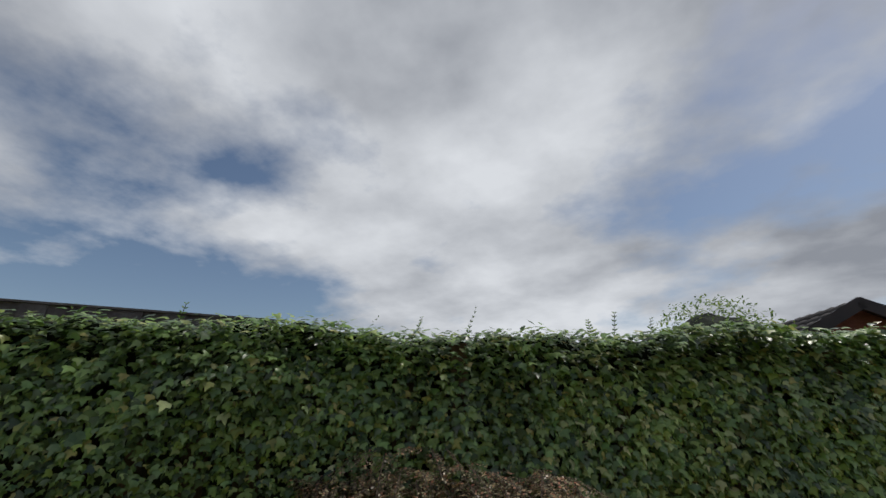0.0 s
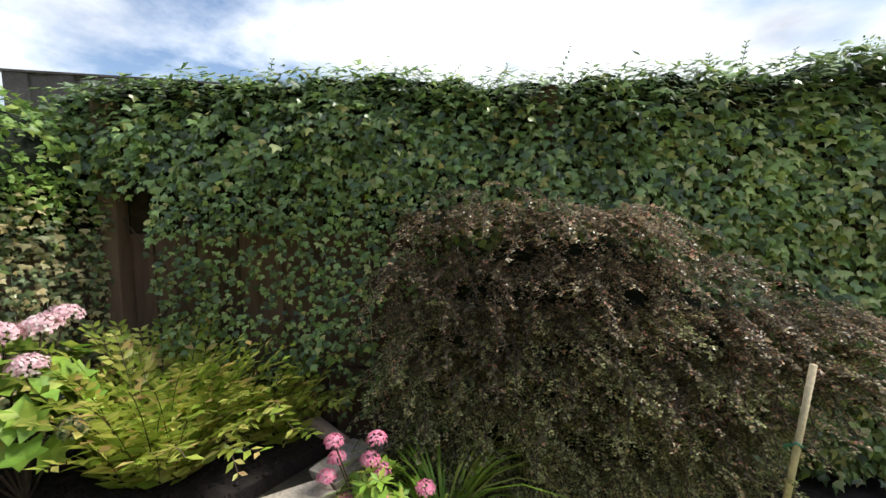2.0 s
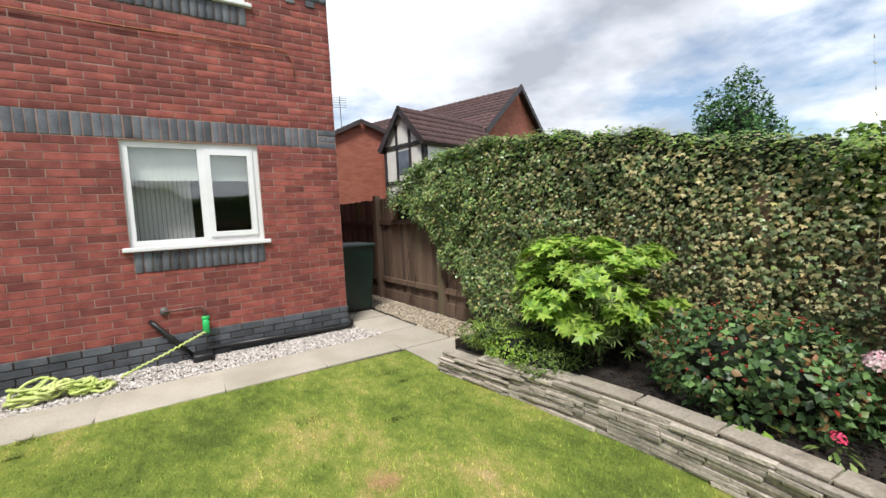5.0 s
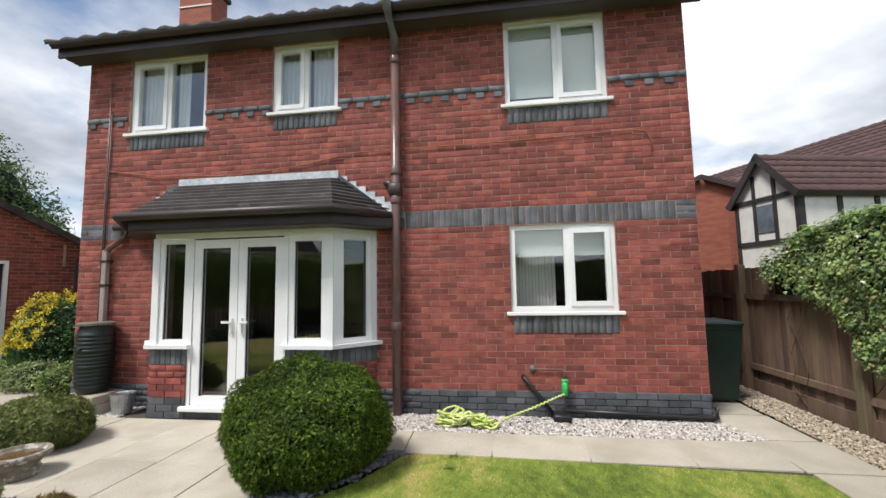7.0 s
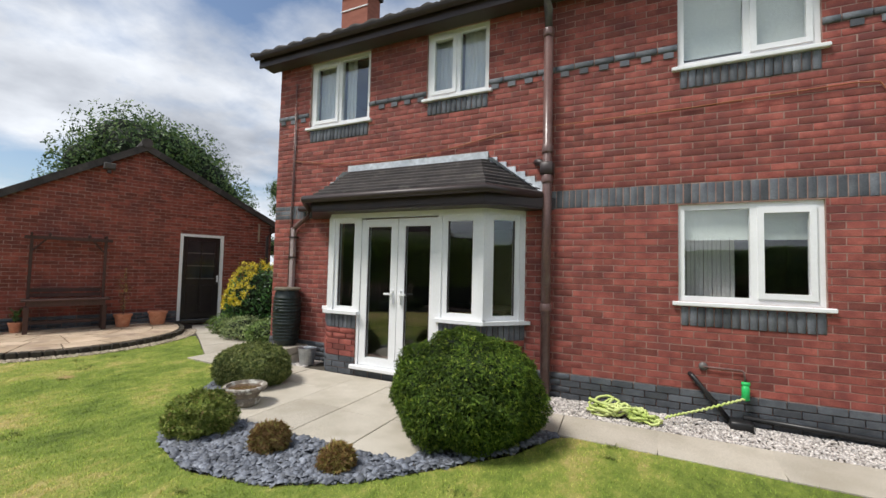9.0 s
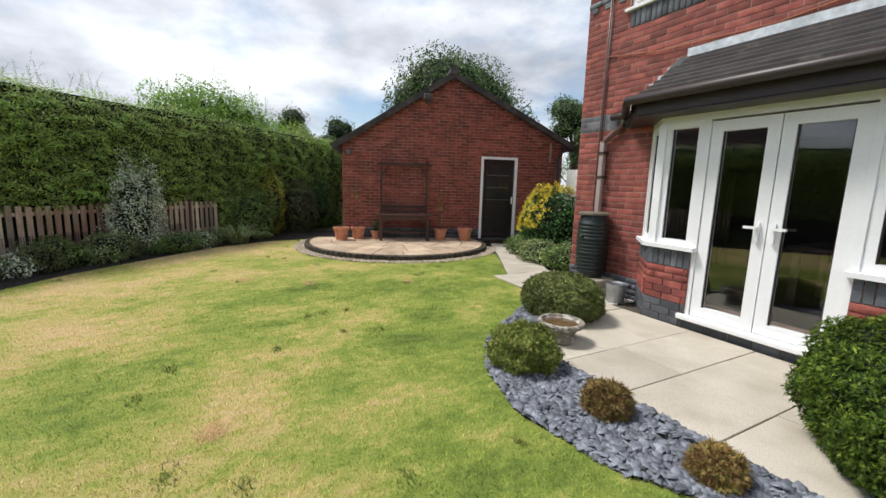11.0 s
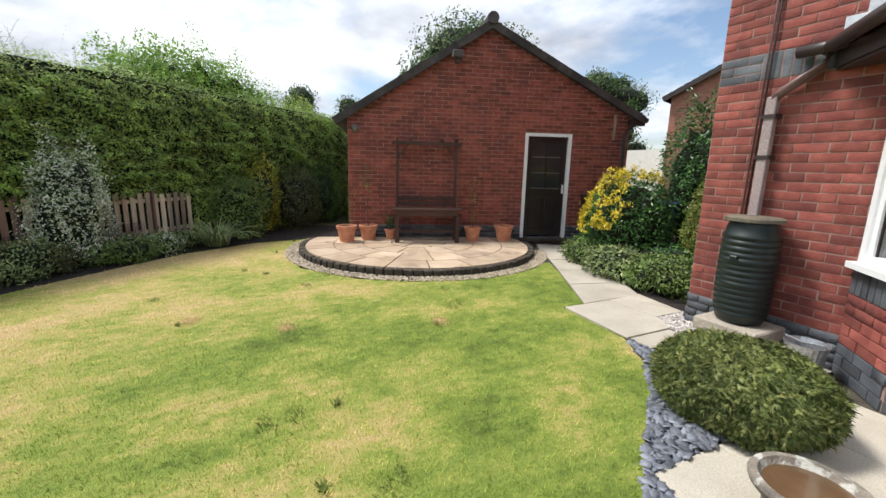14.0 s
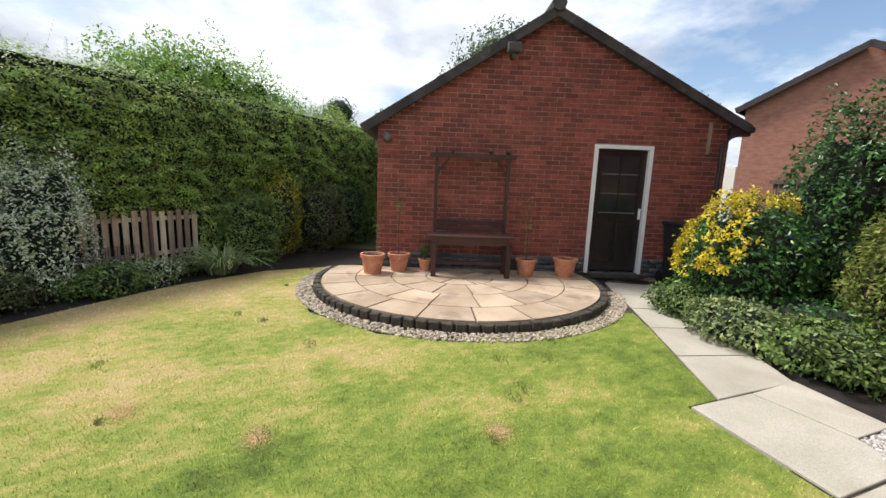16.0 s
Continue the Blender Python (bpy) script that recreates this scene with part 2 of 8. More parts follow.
STONE = mat("walling_stone", (0.37, 0.33, 0.275), (0.54, 0.48, 0.405), scale=6, rough=0.9, bump=0.8, bscale=60, vary=0.25, c3=(0.16, 0.14, 0.11), stain=7, stain_at=(0.5, 0.8))
COPING = mat("coping_stone", (0.344, 0.303, 0.246), (0.451, 0.402, 0.336), scale=5, rough=0.9, bump=0.6, bscale=60, vary=0.12, c3=(0.230, 0.197, 0.156), stain=6)
PALE_STONE = mat("pale_gravel", (0.42, 0.38, 0.35), (0.62, 0.58, 0.55), scale=20, rough=0.85, bump=0.2, vary=0.38)
BUFF_STONE = mat("buff_gravel", (0.32, 0.26, 0.19), (0.50, 0.43, 0.33), scale=20, rough=0.85, bump=0.2, vary=0.42)
SLATE = mat("slate_chips", (0.111, 0.123, 0.149), (0.196, 0.212, 0.246), scale=12, rough=0.6, bump=0.3, bscale=50, vary=0.5)
# Indoor dimness is painted into this near-black wall colour.
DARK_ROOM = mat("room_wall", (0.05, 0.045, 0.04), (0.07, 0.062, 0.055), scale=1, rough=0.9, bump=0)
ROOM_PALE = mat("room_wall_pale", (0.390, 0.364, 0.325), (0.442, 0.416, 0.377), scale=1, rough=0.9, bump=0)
FABRIC = mat("white_fabric", (0.72, 0.72, 0.70), (0.80, 0.80, 0.78), scale=2, rough=0.9, bump=0.1)
BLIND = mat("pale_blind", (0.62, 0.66, 0.62), (0.68, 0.72, 0.68), scale=2, rough=0.9, bump=0)
GLASS = glass_mat("window_glass")
IVY = leaf_mat("ivy_leaf", ((0.0, (0.034, 0.055, 0.026)), (0.35, (0.098, 0.160, 0.060)), (0.7, (0.190, 0.285, 0.095)), (0.92, (0.330, 0.430, 0.140)), (1.0, (0.588, 0.528, 0.193))), rough=0.30, spec=0.6)
IVY_TOP = leaf_mat("ivy_new_leaf", ((0.0, (0.068, 0.135, 0.034)), (0.6, (0.162, 0.257, 0.054)), (1.0, (0.324, 0.405, 0.095))), rough=0.45)
IVY_DRY = leaf_mat("ivy_dry_leaf", ((0.0, (0.040, 0.060, 0.030)), (0.35, (0.110, 0.150, 0.060)), (0.6, (0.215, 0.215, 0.105)), (0.88, (0.36, 0.31, 0.16)), (1.0, (0.54, 0.42, 0.18))), rough=0.5)
IVY_VAR = leaf_mat("ivy_variegated", ((0.0, (0.10, 0.17, 0.05)), (0.5, (0.30, 0.38, 0.14)), (1.0, (0.62, 0.62, 0.36))), rough=0.45)
HEDGE = leaf_mat("hedge_leaf", ((0.0, (0.050, 0.080, 0.030)), (0.5, (0.190, 0.265, 0.075)), (0.85, (0.360, 0.480, 0.109)), (1.0, (0.662, 0.741, 0.166))), rough=0.5)
HEDGE_LIME = leaf_mat("hedge_new_shoots", ((0.0, (0.114, 0.227, 0.041)), (0.6, (0.244, 0.406, 0.065)), (1.0, (0.421, 0.583, 0.114))), rough=0.5)
TWIG = mat("twig", (0.055, 0.038, 0.026), (0.11, 0.08, 0.055), scale=12, rough=0.9, bump=0.4)
# Near black: the deep shade inside foliage is put into this colour.
CORE = mat("painted_foliage_shade", (0.006, 0.011, 0.005), (0.016, 0.026, 0.010), scale=9, rough=0.95, bump=1.0, bscale=30)


# ---------- shapes ----------
rng = np.random.default_rng(7)


def put_mesh(name, me, m, parent=None, label="", kind=""):
    ob = new(name, me)
    if m is not None and not me.materials:
        me.materials.append(m)
    if parent is not None:
        ob.parent = parent
    return tagged(ob, label=label, kind=kind)


def part(name, bm, m, parent=None, label="", kind="", smooth=False):
    """One mesh object from a bmesh, under its thing."""
    me = bpy.data.meshes.new(name)
    bmesh.ops.recalc_face_normals(bm, faces=bm.faces)
    bm.to_mesh(me)
    bm.free()
    if smooth:
        me.polygons.foreach_set("use_smooth", [True] * len(me.polygons))
    return put_mesh(name, me, m, parent, label, kind)


def thing(name, at=(0, 0, 0), rz=0.0, label="", category="", group="", kind=""):
    ob = new(name)
    ob.matrix_world = pose(*at, 0, 0, rz)
    return tagged(ob, label, category, group, kind)


def box(bm, a, b, m=None):
    """A box from corner a to corner b, moved by m."""
    vs = [bm.verts.new((m @ Vector(p)) if m is not None else p) for p in [(x, y, z) for x in (a[0], b[0]) for y in (a[1], b[1]) for z in (a[2], b[2])]]
    for f in ((0, 1, 3, 2), (4, 6, 7, 5), (0, 4, 5, 1), (2, 3, 7, 6), (0, 2, 6, 4), (1, 5, 7, 3)):
        bm.faces.new([vs[i] for i in f])
    return vs


def boxes(*spans, bevel=0.0, m=None):
    bm = bmesh.new()
    for a, b in spans:
        box(bm, a, b, m)
    if bevel:
        bmesh.ops.bevel(bm, geom=bm.edges[:], offset=bevel, segments=1, affect="EDGES")
    return bm


def lathe(profile, n=24, at=(0, 0, 0), ripple=0.0):
    """A turned shape from rows of (radius, height)."""
    bm = bmesh.new()
    rings = []
    for r, z in profile:
        rings.append([bm.verts.new((at[0] + r * math.cos(2 * math.pi * i / n) * (1 + ripple * (i % 2)), at[1] + r * math.sin(2 * math.pi * i / n) * (1 + ripple * (i % 2)), at[2] + z)) for i in range(n)])
    for a, b in zip(rings, rings[1:]):
        for i in range(n):
            bm.faces.new((a[i], a[(i + 1) % n], b[(i + 1) % n], b[i]))
    for r, flip in ((rings[0], True), (rings[-1], False)):
        bm.faces.new(r[::-1] if flip else r)
    return bm


def tube(points, radii, n=8):
    """A round bar along the points."""
    bm = bmesh.new()
    pts = [Vector(p) for p in points]
    if not isinstance(radii, (list, tuple)):
        radii = [radii] * len(pts)
    rings = []
    for i, (p, r) in enumerate(zip(pts, radii)):
        d = (pts[min(i + 1, len(pts) - 1)] - pts[max(i - 1, 0)]).normalized()
        x = d.cross(Vector((0, 0, 1)) if abs(d.z) < 0.9 else Vector((1, 0, 0))).normalized()
        y = d.cross(x)
        rings.append([bm.verts.new(p + r * (math.cos(2 * math.pi * k / n) * x + math.sin(2 * math.pi * k / n) * y)) for k in range(n)])
    for a, b in zip(rings, rings[1:]):
        for i in range(n):
            bm.faces.new((a[i], a[(i + 1) % n], b[(i + 1) % n], b[i]))
    bm.faces.new(rings[0][::-1]), bm.faces.new(rings[-1])
    return bm


def prism(poly, z0, z1, bm=None):
    bm = bm or bmesh.new()
    lo, hi = [bm.verts.new((x, y, z0)) for x, y in poly], [bm.verts.new((x, y, z1)) for x, y in poly]
    n = len(poly)
    for i in range(n):
        bm.faces.new((lo[i], lo[(i + 1) % n], hi[(i + 1) % n], hi[i]))
    bm.faces.new(lo[::-1]), bm.faces.new(hi)
    return bm


def big_mesh(name, V, F, m, parent=None, label="", kind="", smooth=False):
    """A mesh from arrays: V (n, 3) and F (m, k), all faces with the same number of corners."""
    me = bpy.data.meshes.new(name)
    F = np.ascontiguousarray(F, dtype=np.int32)
    me.vertices.add(len(V)), me.loops.add(F.size), me.polygons.add(len(F))
    me.vertices.foreach_set("co", np.ascontiguousarray(V, dtype=np.float32).ravel())
    me.loops.foreach_set("vertex_index", F.ravel())
    me.polygons.foreach_set("loop_start", np.arange(0, F.size, F.shape[1], dtype=np.int32))
    if smooth:
        me.polygons.foreach_set("use_smooth", np.ones(len(F), dtype=bool))
    me.update(calc_edges=True)
    return put_mesh(name, me, m, parent, label, kind)


def unit(a):
    return a / (np.linalg.norm(a, axis=-1, keepdims=True) + 1e-9)


def scatter(template, P, N, T, S):
    """Copies of a template (verts, faces) at P, its z along N, its y as near T as can be, at sizes S: one pair of arrays."""
    tv, tf = template
    z = unit(N)
    y = unit(T - (T * z).sum(-1, keepdims=True) * z)
    x = np.cross(y, z)
    R = np.stack([x, y, z], -1)
    V = P[:, None] + np.einsum("nij,kj->nki", R, tv) * S[:, None, None]
    F = tf[None] + (np.arange(len(P)) * len(tv))[:, None, None]
    return V.reshape(-1, 3), F.reshape(-1, tf.shape[1])


def arr(*rows):
    return np.array(rows, float)


IVY_LEAF = (arr((0, 0, 0), (-0.42, 0.12, 0.03), (-0.5, 0.42, -0.03), (-0.22, 0.5, 0.02), (0, 1.0, -0.06), (0.22, 0.5, 0.02), (0.5, 0.42, -0.03), (0.42, 0.12, 0.03), (0, 0.42, 0.07)),
            np.array([(0, 8, 1), (1, 8, 2), (2, 8, 3), (3, 8, 4), (4, 8, 5), (5, 8, 6), (6, 8, 7), (7, 8, 0)]))
OVAL = (arr((0, 0, 0), (-0.22, 0.45, 0.05), (0, 1, -0.05), (0.22, 0.45, 0.05), (0, 0.5, -0.02)), np.array([(0, 4, 1), (1, 4, 2), (2, 4, 3), (3, 4, 0)]))
BROAD = (OVAL[0] * (1.55, 1, 1), OVAL[1])
SPIKE = (arr((0, 0, 0), (-0.05, 0.35, 0.02), (0, 1, 0), (0.05, 0.35, -0.02), (0, 0.3, 0.06), (0, 0.3, -0.06), (-0.17, 0.62, 0.05), (0.17, 0.70, -0.04)),
         np.array([(0, 2, 1), (0, 3, 2), (0, 4, 2), (0, 2, 5), (0, 3, 6), (0, 7, 1)]))
NARROW = (arr((0, 0, 0), (-0.11, 0.5, 0.03), (0, 1, -0.04), (0.11, 0.5, 0.03)), np.array([(0, 2, 1), (0, 3, 2)]))
SPRIG = (arr((0, 0, 0), (-0.10, 0.3, 0.02), (0, 1, 0), (0.10, 0.3, -0.02), (0, 0.2, 0.12), (0, 0.35, -0.10), (-0.34, 0.62, 0.03), (0.32, 0.7, 0.05)),
         np.array([(0, 2, 1), (0, 3, 2), (0, 4, 2), (0, 2, 5), (0, 3, 6), (0, 7, 1)]))
PEBBLE = (arr((1, 0, 0), (0, 1, 0), (-1, 0, 0), (0, -1, 0), (0.1, 0.1, 0.7), (0, 0, -0.6)), np.array([(0, 1, 4), (1, 2, 4), (2, 3, 4), (3, 0, 4), (1, 0, 5), (2, 1, 5), (3, 2, 5), (0, 3, 5)]))
CHIP = (arr((-0.5, -0.3, 0), (0.4, -0.4, 0), (0.55, 0.2, 0), (-0.1, 0.45, 0), (-0.45, -0.25, 0.12), (0.36, -0.34, 0.12), (0.48, 0.17, 0.12), (-0.1, 0.38, 0.12)),
        np.array([(4, 5, 6, 7), (0, 1, 5, 4), (1, 2, 6, 5), (2, 3, 7, 6), (3, 0, 4, 7)]))


def in_poly(P, poly):
    poly = np.array(poly, float)
    x, y = P[:, 0], P[:, 1]
    inside = np.zeros(len(P), bool)
    for (x0, y0), (x1, y1) in zip(poly, np.roll(poly, -1, 0)):
        cross = ((y0 > y) != (y1 > y)) & (x < (x1 - x0) * (y - y0) / (y1 - y0 + 1e-12) + x0)
        inside ^= cross
    return inside


def points_in(poly, n):
    """Random places inside a flat outline."""
    poly = np.array(poly, float)
    lo, hi = poly.min(0), poly.max(0)
    got = np.zeros((0, 2))
    while len(got) < n:
        P = rng.uniform(lo, hi, (2 * n + 50, 2))
        got = np.vstack([got, P[in_poly(P, poly)]])
    return got[:n]


# ---------- brickwork ----------
def unit_brick():
    me = bpy.data.meshes.new("brick")
    bm = bmesh.new()
    e = 0.012
    front = [(-0.5 + e, -1, -0.5 + 2.5 * e), (0.5 - e, -1, -0.5 + 2.5 * e), (0.5 - e, -1, 0.5 - 2.5 * e), (-0.5 + e, -1, 0.5 - 2.5 * e)]
    mid = [(-0.5, -0.8, -0.5), (0.5, -0.8, -0.5), (0.5, -0.8, 0.5), (-0.5, -0.8, 0.5)]
    back = [(x, 0, z) for x, _, z in mid]
    rings = [[bm.verts.new(p) for p in r] for r in (front, mid, back)]
    bm.faces.new(rings[0])
    for a, b in zip(rings, rings[1:]):
        for i in range(4):
            bm.faces.new((a[(i + 1) % 4], a[i], b[i], b[(i + 1) % 4]))
    bm.to_mesh(me)
    V, F = np.array([v.co[:] for v in bm.verts]), np.array([[v.index for v in f.verts] for f in bm.faces])
    bm.free()
    return me, V, F


BRICK_ME, BRICK_V, BRICK_F = unit_brick()


def cut_span(a, b, holes):
    """The parts of the span a-b that lie outside the holes."""
    spans = [(a, b)]
    for h0, h1 in holes:
        spans = [s for x, y in spans for s in ((x, min(y, h0)), (max(x, h1), y)) if s[1] - s[0] > 0.02]
    return spans


def brickwork(wall, m, u0, u1, z0, z1, style, near=None, holes=(), top=None, count=0, proud=0.004, shift=0.0, mats=None):
    """Stretcher-bond or soldier brickwork on the plane y = 0 of pose m, facing -y. holes: (u0, u1, z0, z1). top(z): the span of u allowed.
    The count bricks next to near become parts of wall, the rest one mesh."""
    rows = []
    joint = 0.010
    n = round((z1 - z0) / 0.075)
    if style == "soldier":
        k = max(1, round((u1 - u0) / 0.075))
        w = (u1 - u0) / k
        for i in range(k):
            a, b = u0 + i * w, u0 + (i + 1) * w
            if not any(h0 < (a + b) / 2 < h1 and h2 < (z0 + z1) / 2 < h3 for h0, h1, h2, h3 in holes):
                rows.append(((a + b) / 2, (z0 + z1) / 2, w - joint, z1 - z0 - joint))
    else:
        h = (z1 - z0) / n
        for j in range(n):
            za, zb = z0 + j * h, z0 + (j + 1) * h
            lo, hi = top((za + zb) / 2) if top else (u0, u1)
            hs = [(h0, h1) for h0, h1, h2, h3 in holes if h2 < (za + zb) / 2 < h3]
            start = u0 + shift - (0.1125 if j % 2 else 0) - 0.225
            u = start
            while u < u1:
                for a, b in cut_span(max(u, lo), min(u + 0.225, hi), hs):
                    if b - a > 0.03:
                        rows.append(((a + b) / 2, (za + zb) / 2, b - a - joint, h - joint))
                u += 0.225
    rows = np.array(rows)
    depth = proud + rng.uniform(-0.0015, 0.0015, len(rows))
    tilt = rng.normal(0, 0.0015, (len(rows), 2))
    order = np.argsort(np.hypot(rows[:, 0] - near[0], rows[:, 1] - near[1])) if near else np.arange(len(rows))
    single = set(order[:count].tolist())
    rest = [i for i in range(len(rows)) if i not in single]
    if rest:
        R, D = rows[rest], depth[rest]
        V = BRICK_V[None] * np.stack([R[:, 2], D, R[:, 3]], -1)[:, None] + np.stack([R[:, 0] + tilt[rest, 0], np.zeros(len(R)), R[:, 1] + tilt[rest, 1]], -1)[:, None]
        V = V.reshape(-1, 3)
        M = np.array(m)
        V = V @ M[:3, :3].T + M[:3, 3]
        F = (BRICK_F[None] + (np.arange(len(R)) * len(BRICK_V))[:, None, None]).reshape(-1, 4)
        big_mesh("brickwork", V, F, mats, wall, kind="stuff")
    me = BRICK_ME.copy()
    me.materials.append(mats)
    for i in sorted(single):
        ob = new("brick", me)
        ob.parent = wall
        ob.matrix_world = m @ Matrix.LocRotScale((rows[i, 0], 0, rows[i, 1]), None, (rows[i, 2], depth[i], rows[i, 3]))


def backing(u0, u1, z0, z1, thick, holes):
    """A wall with openings through it: front on y = 0, back on y = thick."""
    us = sorted({u0, u1, *(h for o in holes for h in o[:2])})
    zs = sorted({z0, z1, *(h for o in holes for h in o[2:])})
    bm = bmesh.new()
    for za, zb in zip(zs, zs[1:]):
        run = None
        for ua, ub in zip(us, us[1:]):
            solid = not any(h0 <= ua and ub <= h1 and h2 <= za and zb <= h3 for h0, h1, h2, h3 in holes)
            if solid:
                run = (run[0], ub) if run else (ua, ub)
            if run and (not solid or ub == us[-1]):
                box(bm, (run[0], 0, za), (run[1], thick, zb))
                run = None
    return bm


# ---------- ground ----------
def ground_sheet():
    bm = bmesh.new()
    vs = [bm.verts.new((x, y, -0.03)) for x, y in ((-900, -900), (900, -900), (900, 900), (-900, 900))]
    bm.faces.new(vs)
    return part("ground", bm, mat("far_ground", (0.06, 0.085, 0.03), (0.10, 0.12, 0.05), scale=0.3, rough=0.95, bump=0.4), kind="structure")


ground_sheet()
LAWN_POLY = [(8.33, -1.28), (7.6, -1.24), (6.66, -1.2), (5.85, -1.17), (5.2, -1.13), (5.0, -1.2), (4.62, -1.85), (4.28, -2.28), (3.85, -2.72), (3.35, -3.03), (2.7, -3.14), (2.1, -2.98), (1.6, -2.65), (1.25, -2.2),
             (0.85, -1.62), (0.5, -1.25), (0.1, -1.0), (-0.79, -0.93), (-0.79, -0.62), (-1.47, -0.22), (-2.13, 0.17), (-2.6, 0.42), (-2.85, -0.3), (-2.5, -1.2), (-2.35, -2.1), (-2.75, -2.75), (-3.6, -3.35), (-4.6, -3.45), (-5.6, -2.95), (-6.1, -2.6),
             (-5.9, -3.9), (-5.2, -5.0), (-4.55, -5.6), (-3.85, -6.2), (-3.0, -6.9), (-2.0, -7.45), (-0.8, -8.3), (0.4, -9.3), (1.6, -10.2), (3.2, -9.6), (5.0, -8.35), (6.6, -7.3), (7.6, -6.6), (8.25, -6.15), (8.2, -5.84), (8.24, -5.6),
             (8.36, -5.2), (8.47, -4.8), (8.53, -4.3), (8.54, -3.8), (8.5, -3.2), (8.42, -2.6), (8.34, -2.0)]
part("lawn", prism(LAWN_POLY, -0.06, 0.0), LAWN, kind="structure")

# ---------- house ----------
HOUSE_HOLES = [(6.05, 7.28, 1.22, 2.265), (6.05, 7.28, 3.79, 4.90), (2.90, 3.84, 3.93, 4.90), (0.70, 1.90, 3.79, 4.90), (1.30, 4.30, 0.15, 2.20)]
house = thing("house", label="two-storey red brick house with blue-grey bands, brown fascia and white windows", category="house")
WALL_BM = backing(0, 8.19, -0.1, 4.93, 0.25, HOUSE_HOLES)
box(WALL_BM, (0, 0.25, -0.1), (0.25, 7.0, 4.93)), box(WALL_BM, (7.94, 0.25, -0.1), (8.19, 7.0, 4.93)), box(WALL_BM, (0, 7.0, -0.1), (8.19, 7.25, 4.93))
house_wall = part("wall", WALL_BM, MORTAR, house, "red brick wall with pale red mortar joints")



I4 = Matrix.Identity(4)


def window(parent, m, u0, u1, z0, z1, split, label, sill=True, opening="right", curtain=None, blind=0.0):
    """A white casement window: outer frame, one opening sash, one fixed pane, sill. Front of the frame lies at y = 0.03."""
    w = part("window", boxes(((u0, 0.03, z0), (u0 + 0.06, 0.10, z1)), ((u1 - 0.06, 0.03, z0), (u1, 0.10, z1)), ((u0 + 0.06, 0.03, z0), (u1 - 0.06, 0.10, z0 + 0.06)),
                             ((u0 + 0.06, 0.03, z1 - 0.06), (u1 - 0.06, 0.10, z1)), ((split - 0.03, 0.031, z0 + 0.06), (split + 0.03, 0.099, z1 - 0.06)), m=m), UPVC, parent, label)
    a, b = (split + 0.03, u1 - 0.06) if opening == "right" else (u0 + 0.06, split - 0.03)
    c, d = (u0 + 0.06, split - 0.03) if opening == "right" else (split + 0.03, u1 - 0.06)
    f = 0.055
    part("sash", boxes(((a, 0.012, z0 + 0.06), (a + f, 0.08, z1 - 0.06)), ((b - f, 0.012, z0 + 0.06), (b, 0.08, z1 - 0.06)), ((a + f, 0.012, z0 + 0.06), (b - f, 0.08, z0 + 0.06 + f)),
                       ((a + f, 0.012, z1 - 0.06 - f), (b - f, 0.08, z1 - 0.06)), m=m), UPVC, w)
    part("pane", boxes(((a + f, 0.045, z0 + 0.06 + f), (b - f, 0.05, z1 - 0.06 - f)), m=m), GLASS, w)
    part("pane", boxes(((c, 0.06, z0 + 0.06), (d, 0.065, z1 - 0.06)), m=m), GLASS, w)
    if sill:
        part("sill", boxes(((u0 - 0.06, -0.055, z0 - 0.045), (u1 + 0.06, 0.05, z0 - 0.001)), bevel=0.008, m=m), UPVC, w)
    if blind:
        part("roller_blind", boxes(((u0 + 0.05, 0.13, z1 - blind), (u1 - 0.05, 0.135, z1 - 0.02)), m=m), BLIND, w, "pale green roller blind, partly down")
    if curtain:
        bm = bmesh.new()
        for c0, c1 in curtain:
            n = max(4, int((c1 - c0) / 0.03))
            lo = [bm.verts.new(m @ Vector((c0 + (c1 - c0) * i / n, 0.17 + 0.018 * (i % 2), z0))) for i in range(n + 1)]
            hi = [bm.verts.new(m @ Vector((c0 + (c1 - c0) * i / n, 0.17 + 0.018 * (i % 2), z1))) for i in range(n + 1)]
            for i in range(n):
                bm.faces.new((lo[i], lo[i + 1], hi[i + 1], hi[i]))
        part("curtain", bm, FABRIC, w, "pale pleated curtain")
    return w


window(house, I4, 6.05, 7.28, 1.22, 2.265, 6.72, "white kitchen window with a half-drawn blind", blind=0.38)
window(house, I4, 6.05, 7.28, 3.79, 4.90, 6.68, "white bedroom window", curtain=((6.70, 7.2),), blind=0.98)
window(house, I4, 2.90, 3.84, 3.93, 4.90, 3.38, "white narrow window with curtains", opening="left", curtain=((2.97, 3.25), (3.42, 3.78)))
window(house, I4, 0.70, 1.90, 3.79, 4.90, 1.30, "white bedroom window", opening="left", curtain=((0.78, 1.10), (1.33, 1.5)))

# rooms behind the windows
rooms = thing("rooms", label="dim rooms behind the house windows", category="interior", kind="structure")
# ground-floor walls carry the unlit look in their colour, upper ones are pale
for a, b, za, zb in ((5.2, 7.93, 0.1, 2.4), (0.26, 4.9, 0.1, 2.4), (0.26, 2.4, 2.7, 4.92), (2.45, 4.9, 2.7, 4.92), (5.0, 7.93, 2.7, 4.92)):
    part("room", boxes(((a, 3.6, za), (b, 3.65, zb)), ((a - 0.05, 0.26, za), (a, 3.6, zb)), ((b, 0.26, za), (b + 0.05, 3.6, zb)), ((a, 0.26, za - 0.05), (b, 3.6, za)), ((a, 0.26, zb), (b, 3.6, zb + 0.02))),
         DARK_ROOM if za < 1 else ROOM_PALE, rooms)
bm = bmesh.new()
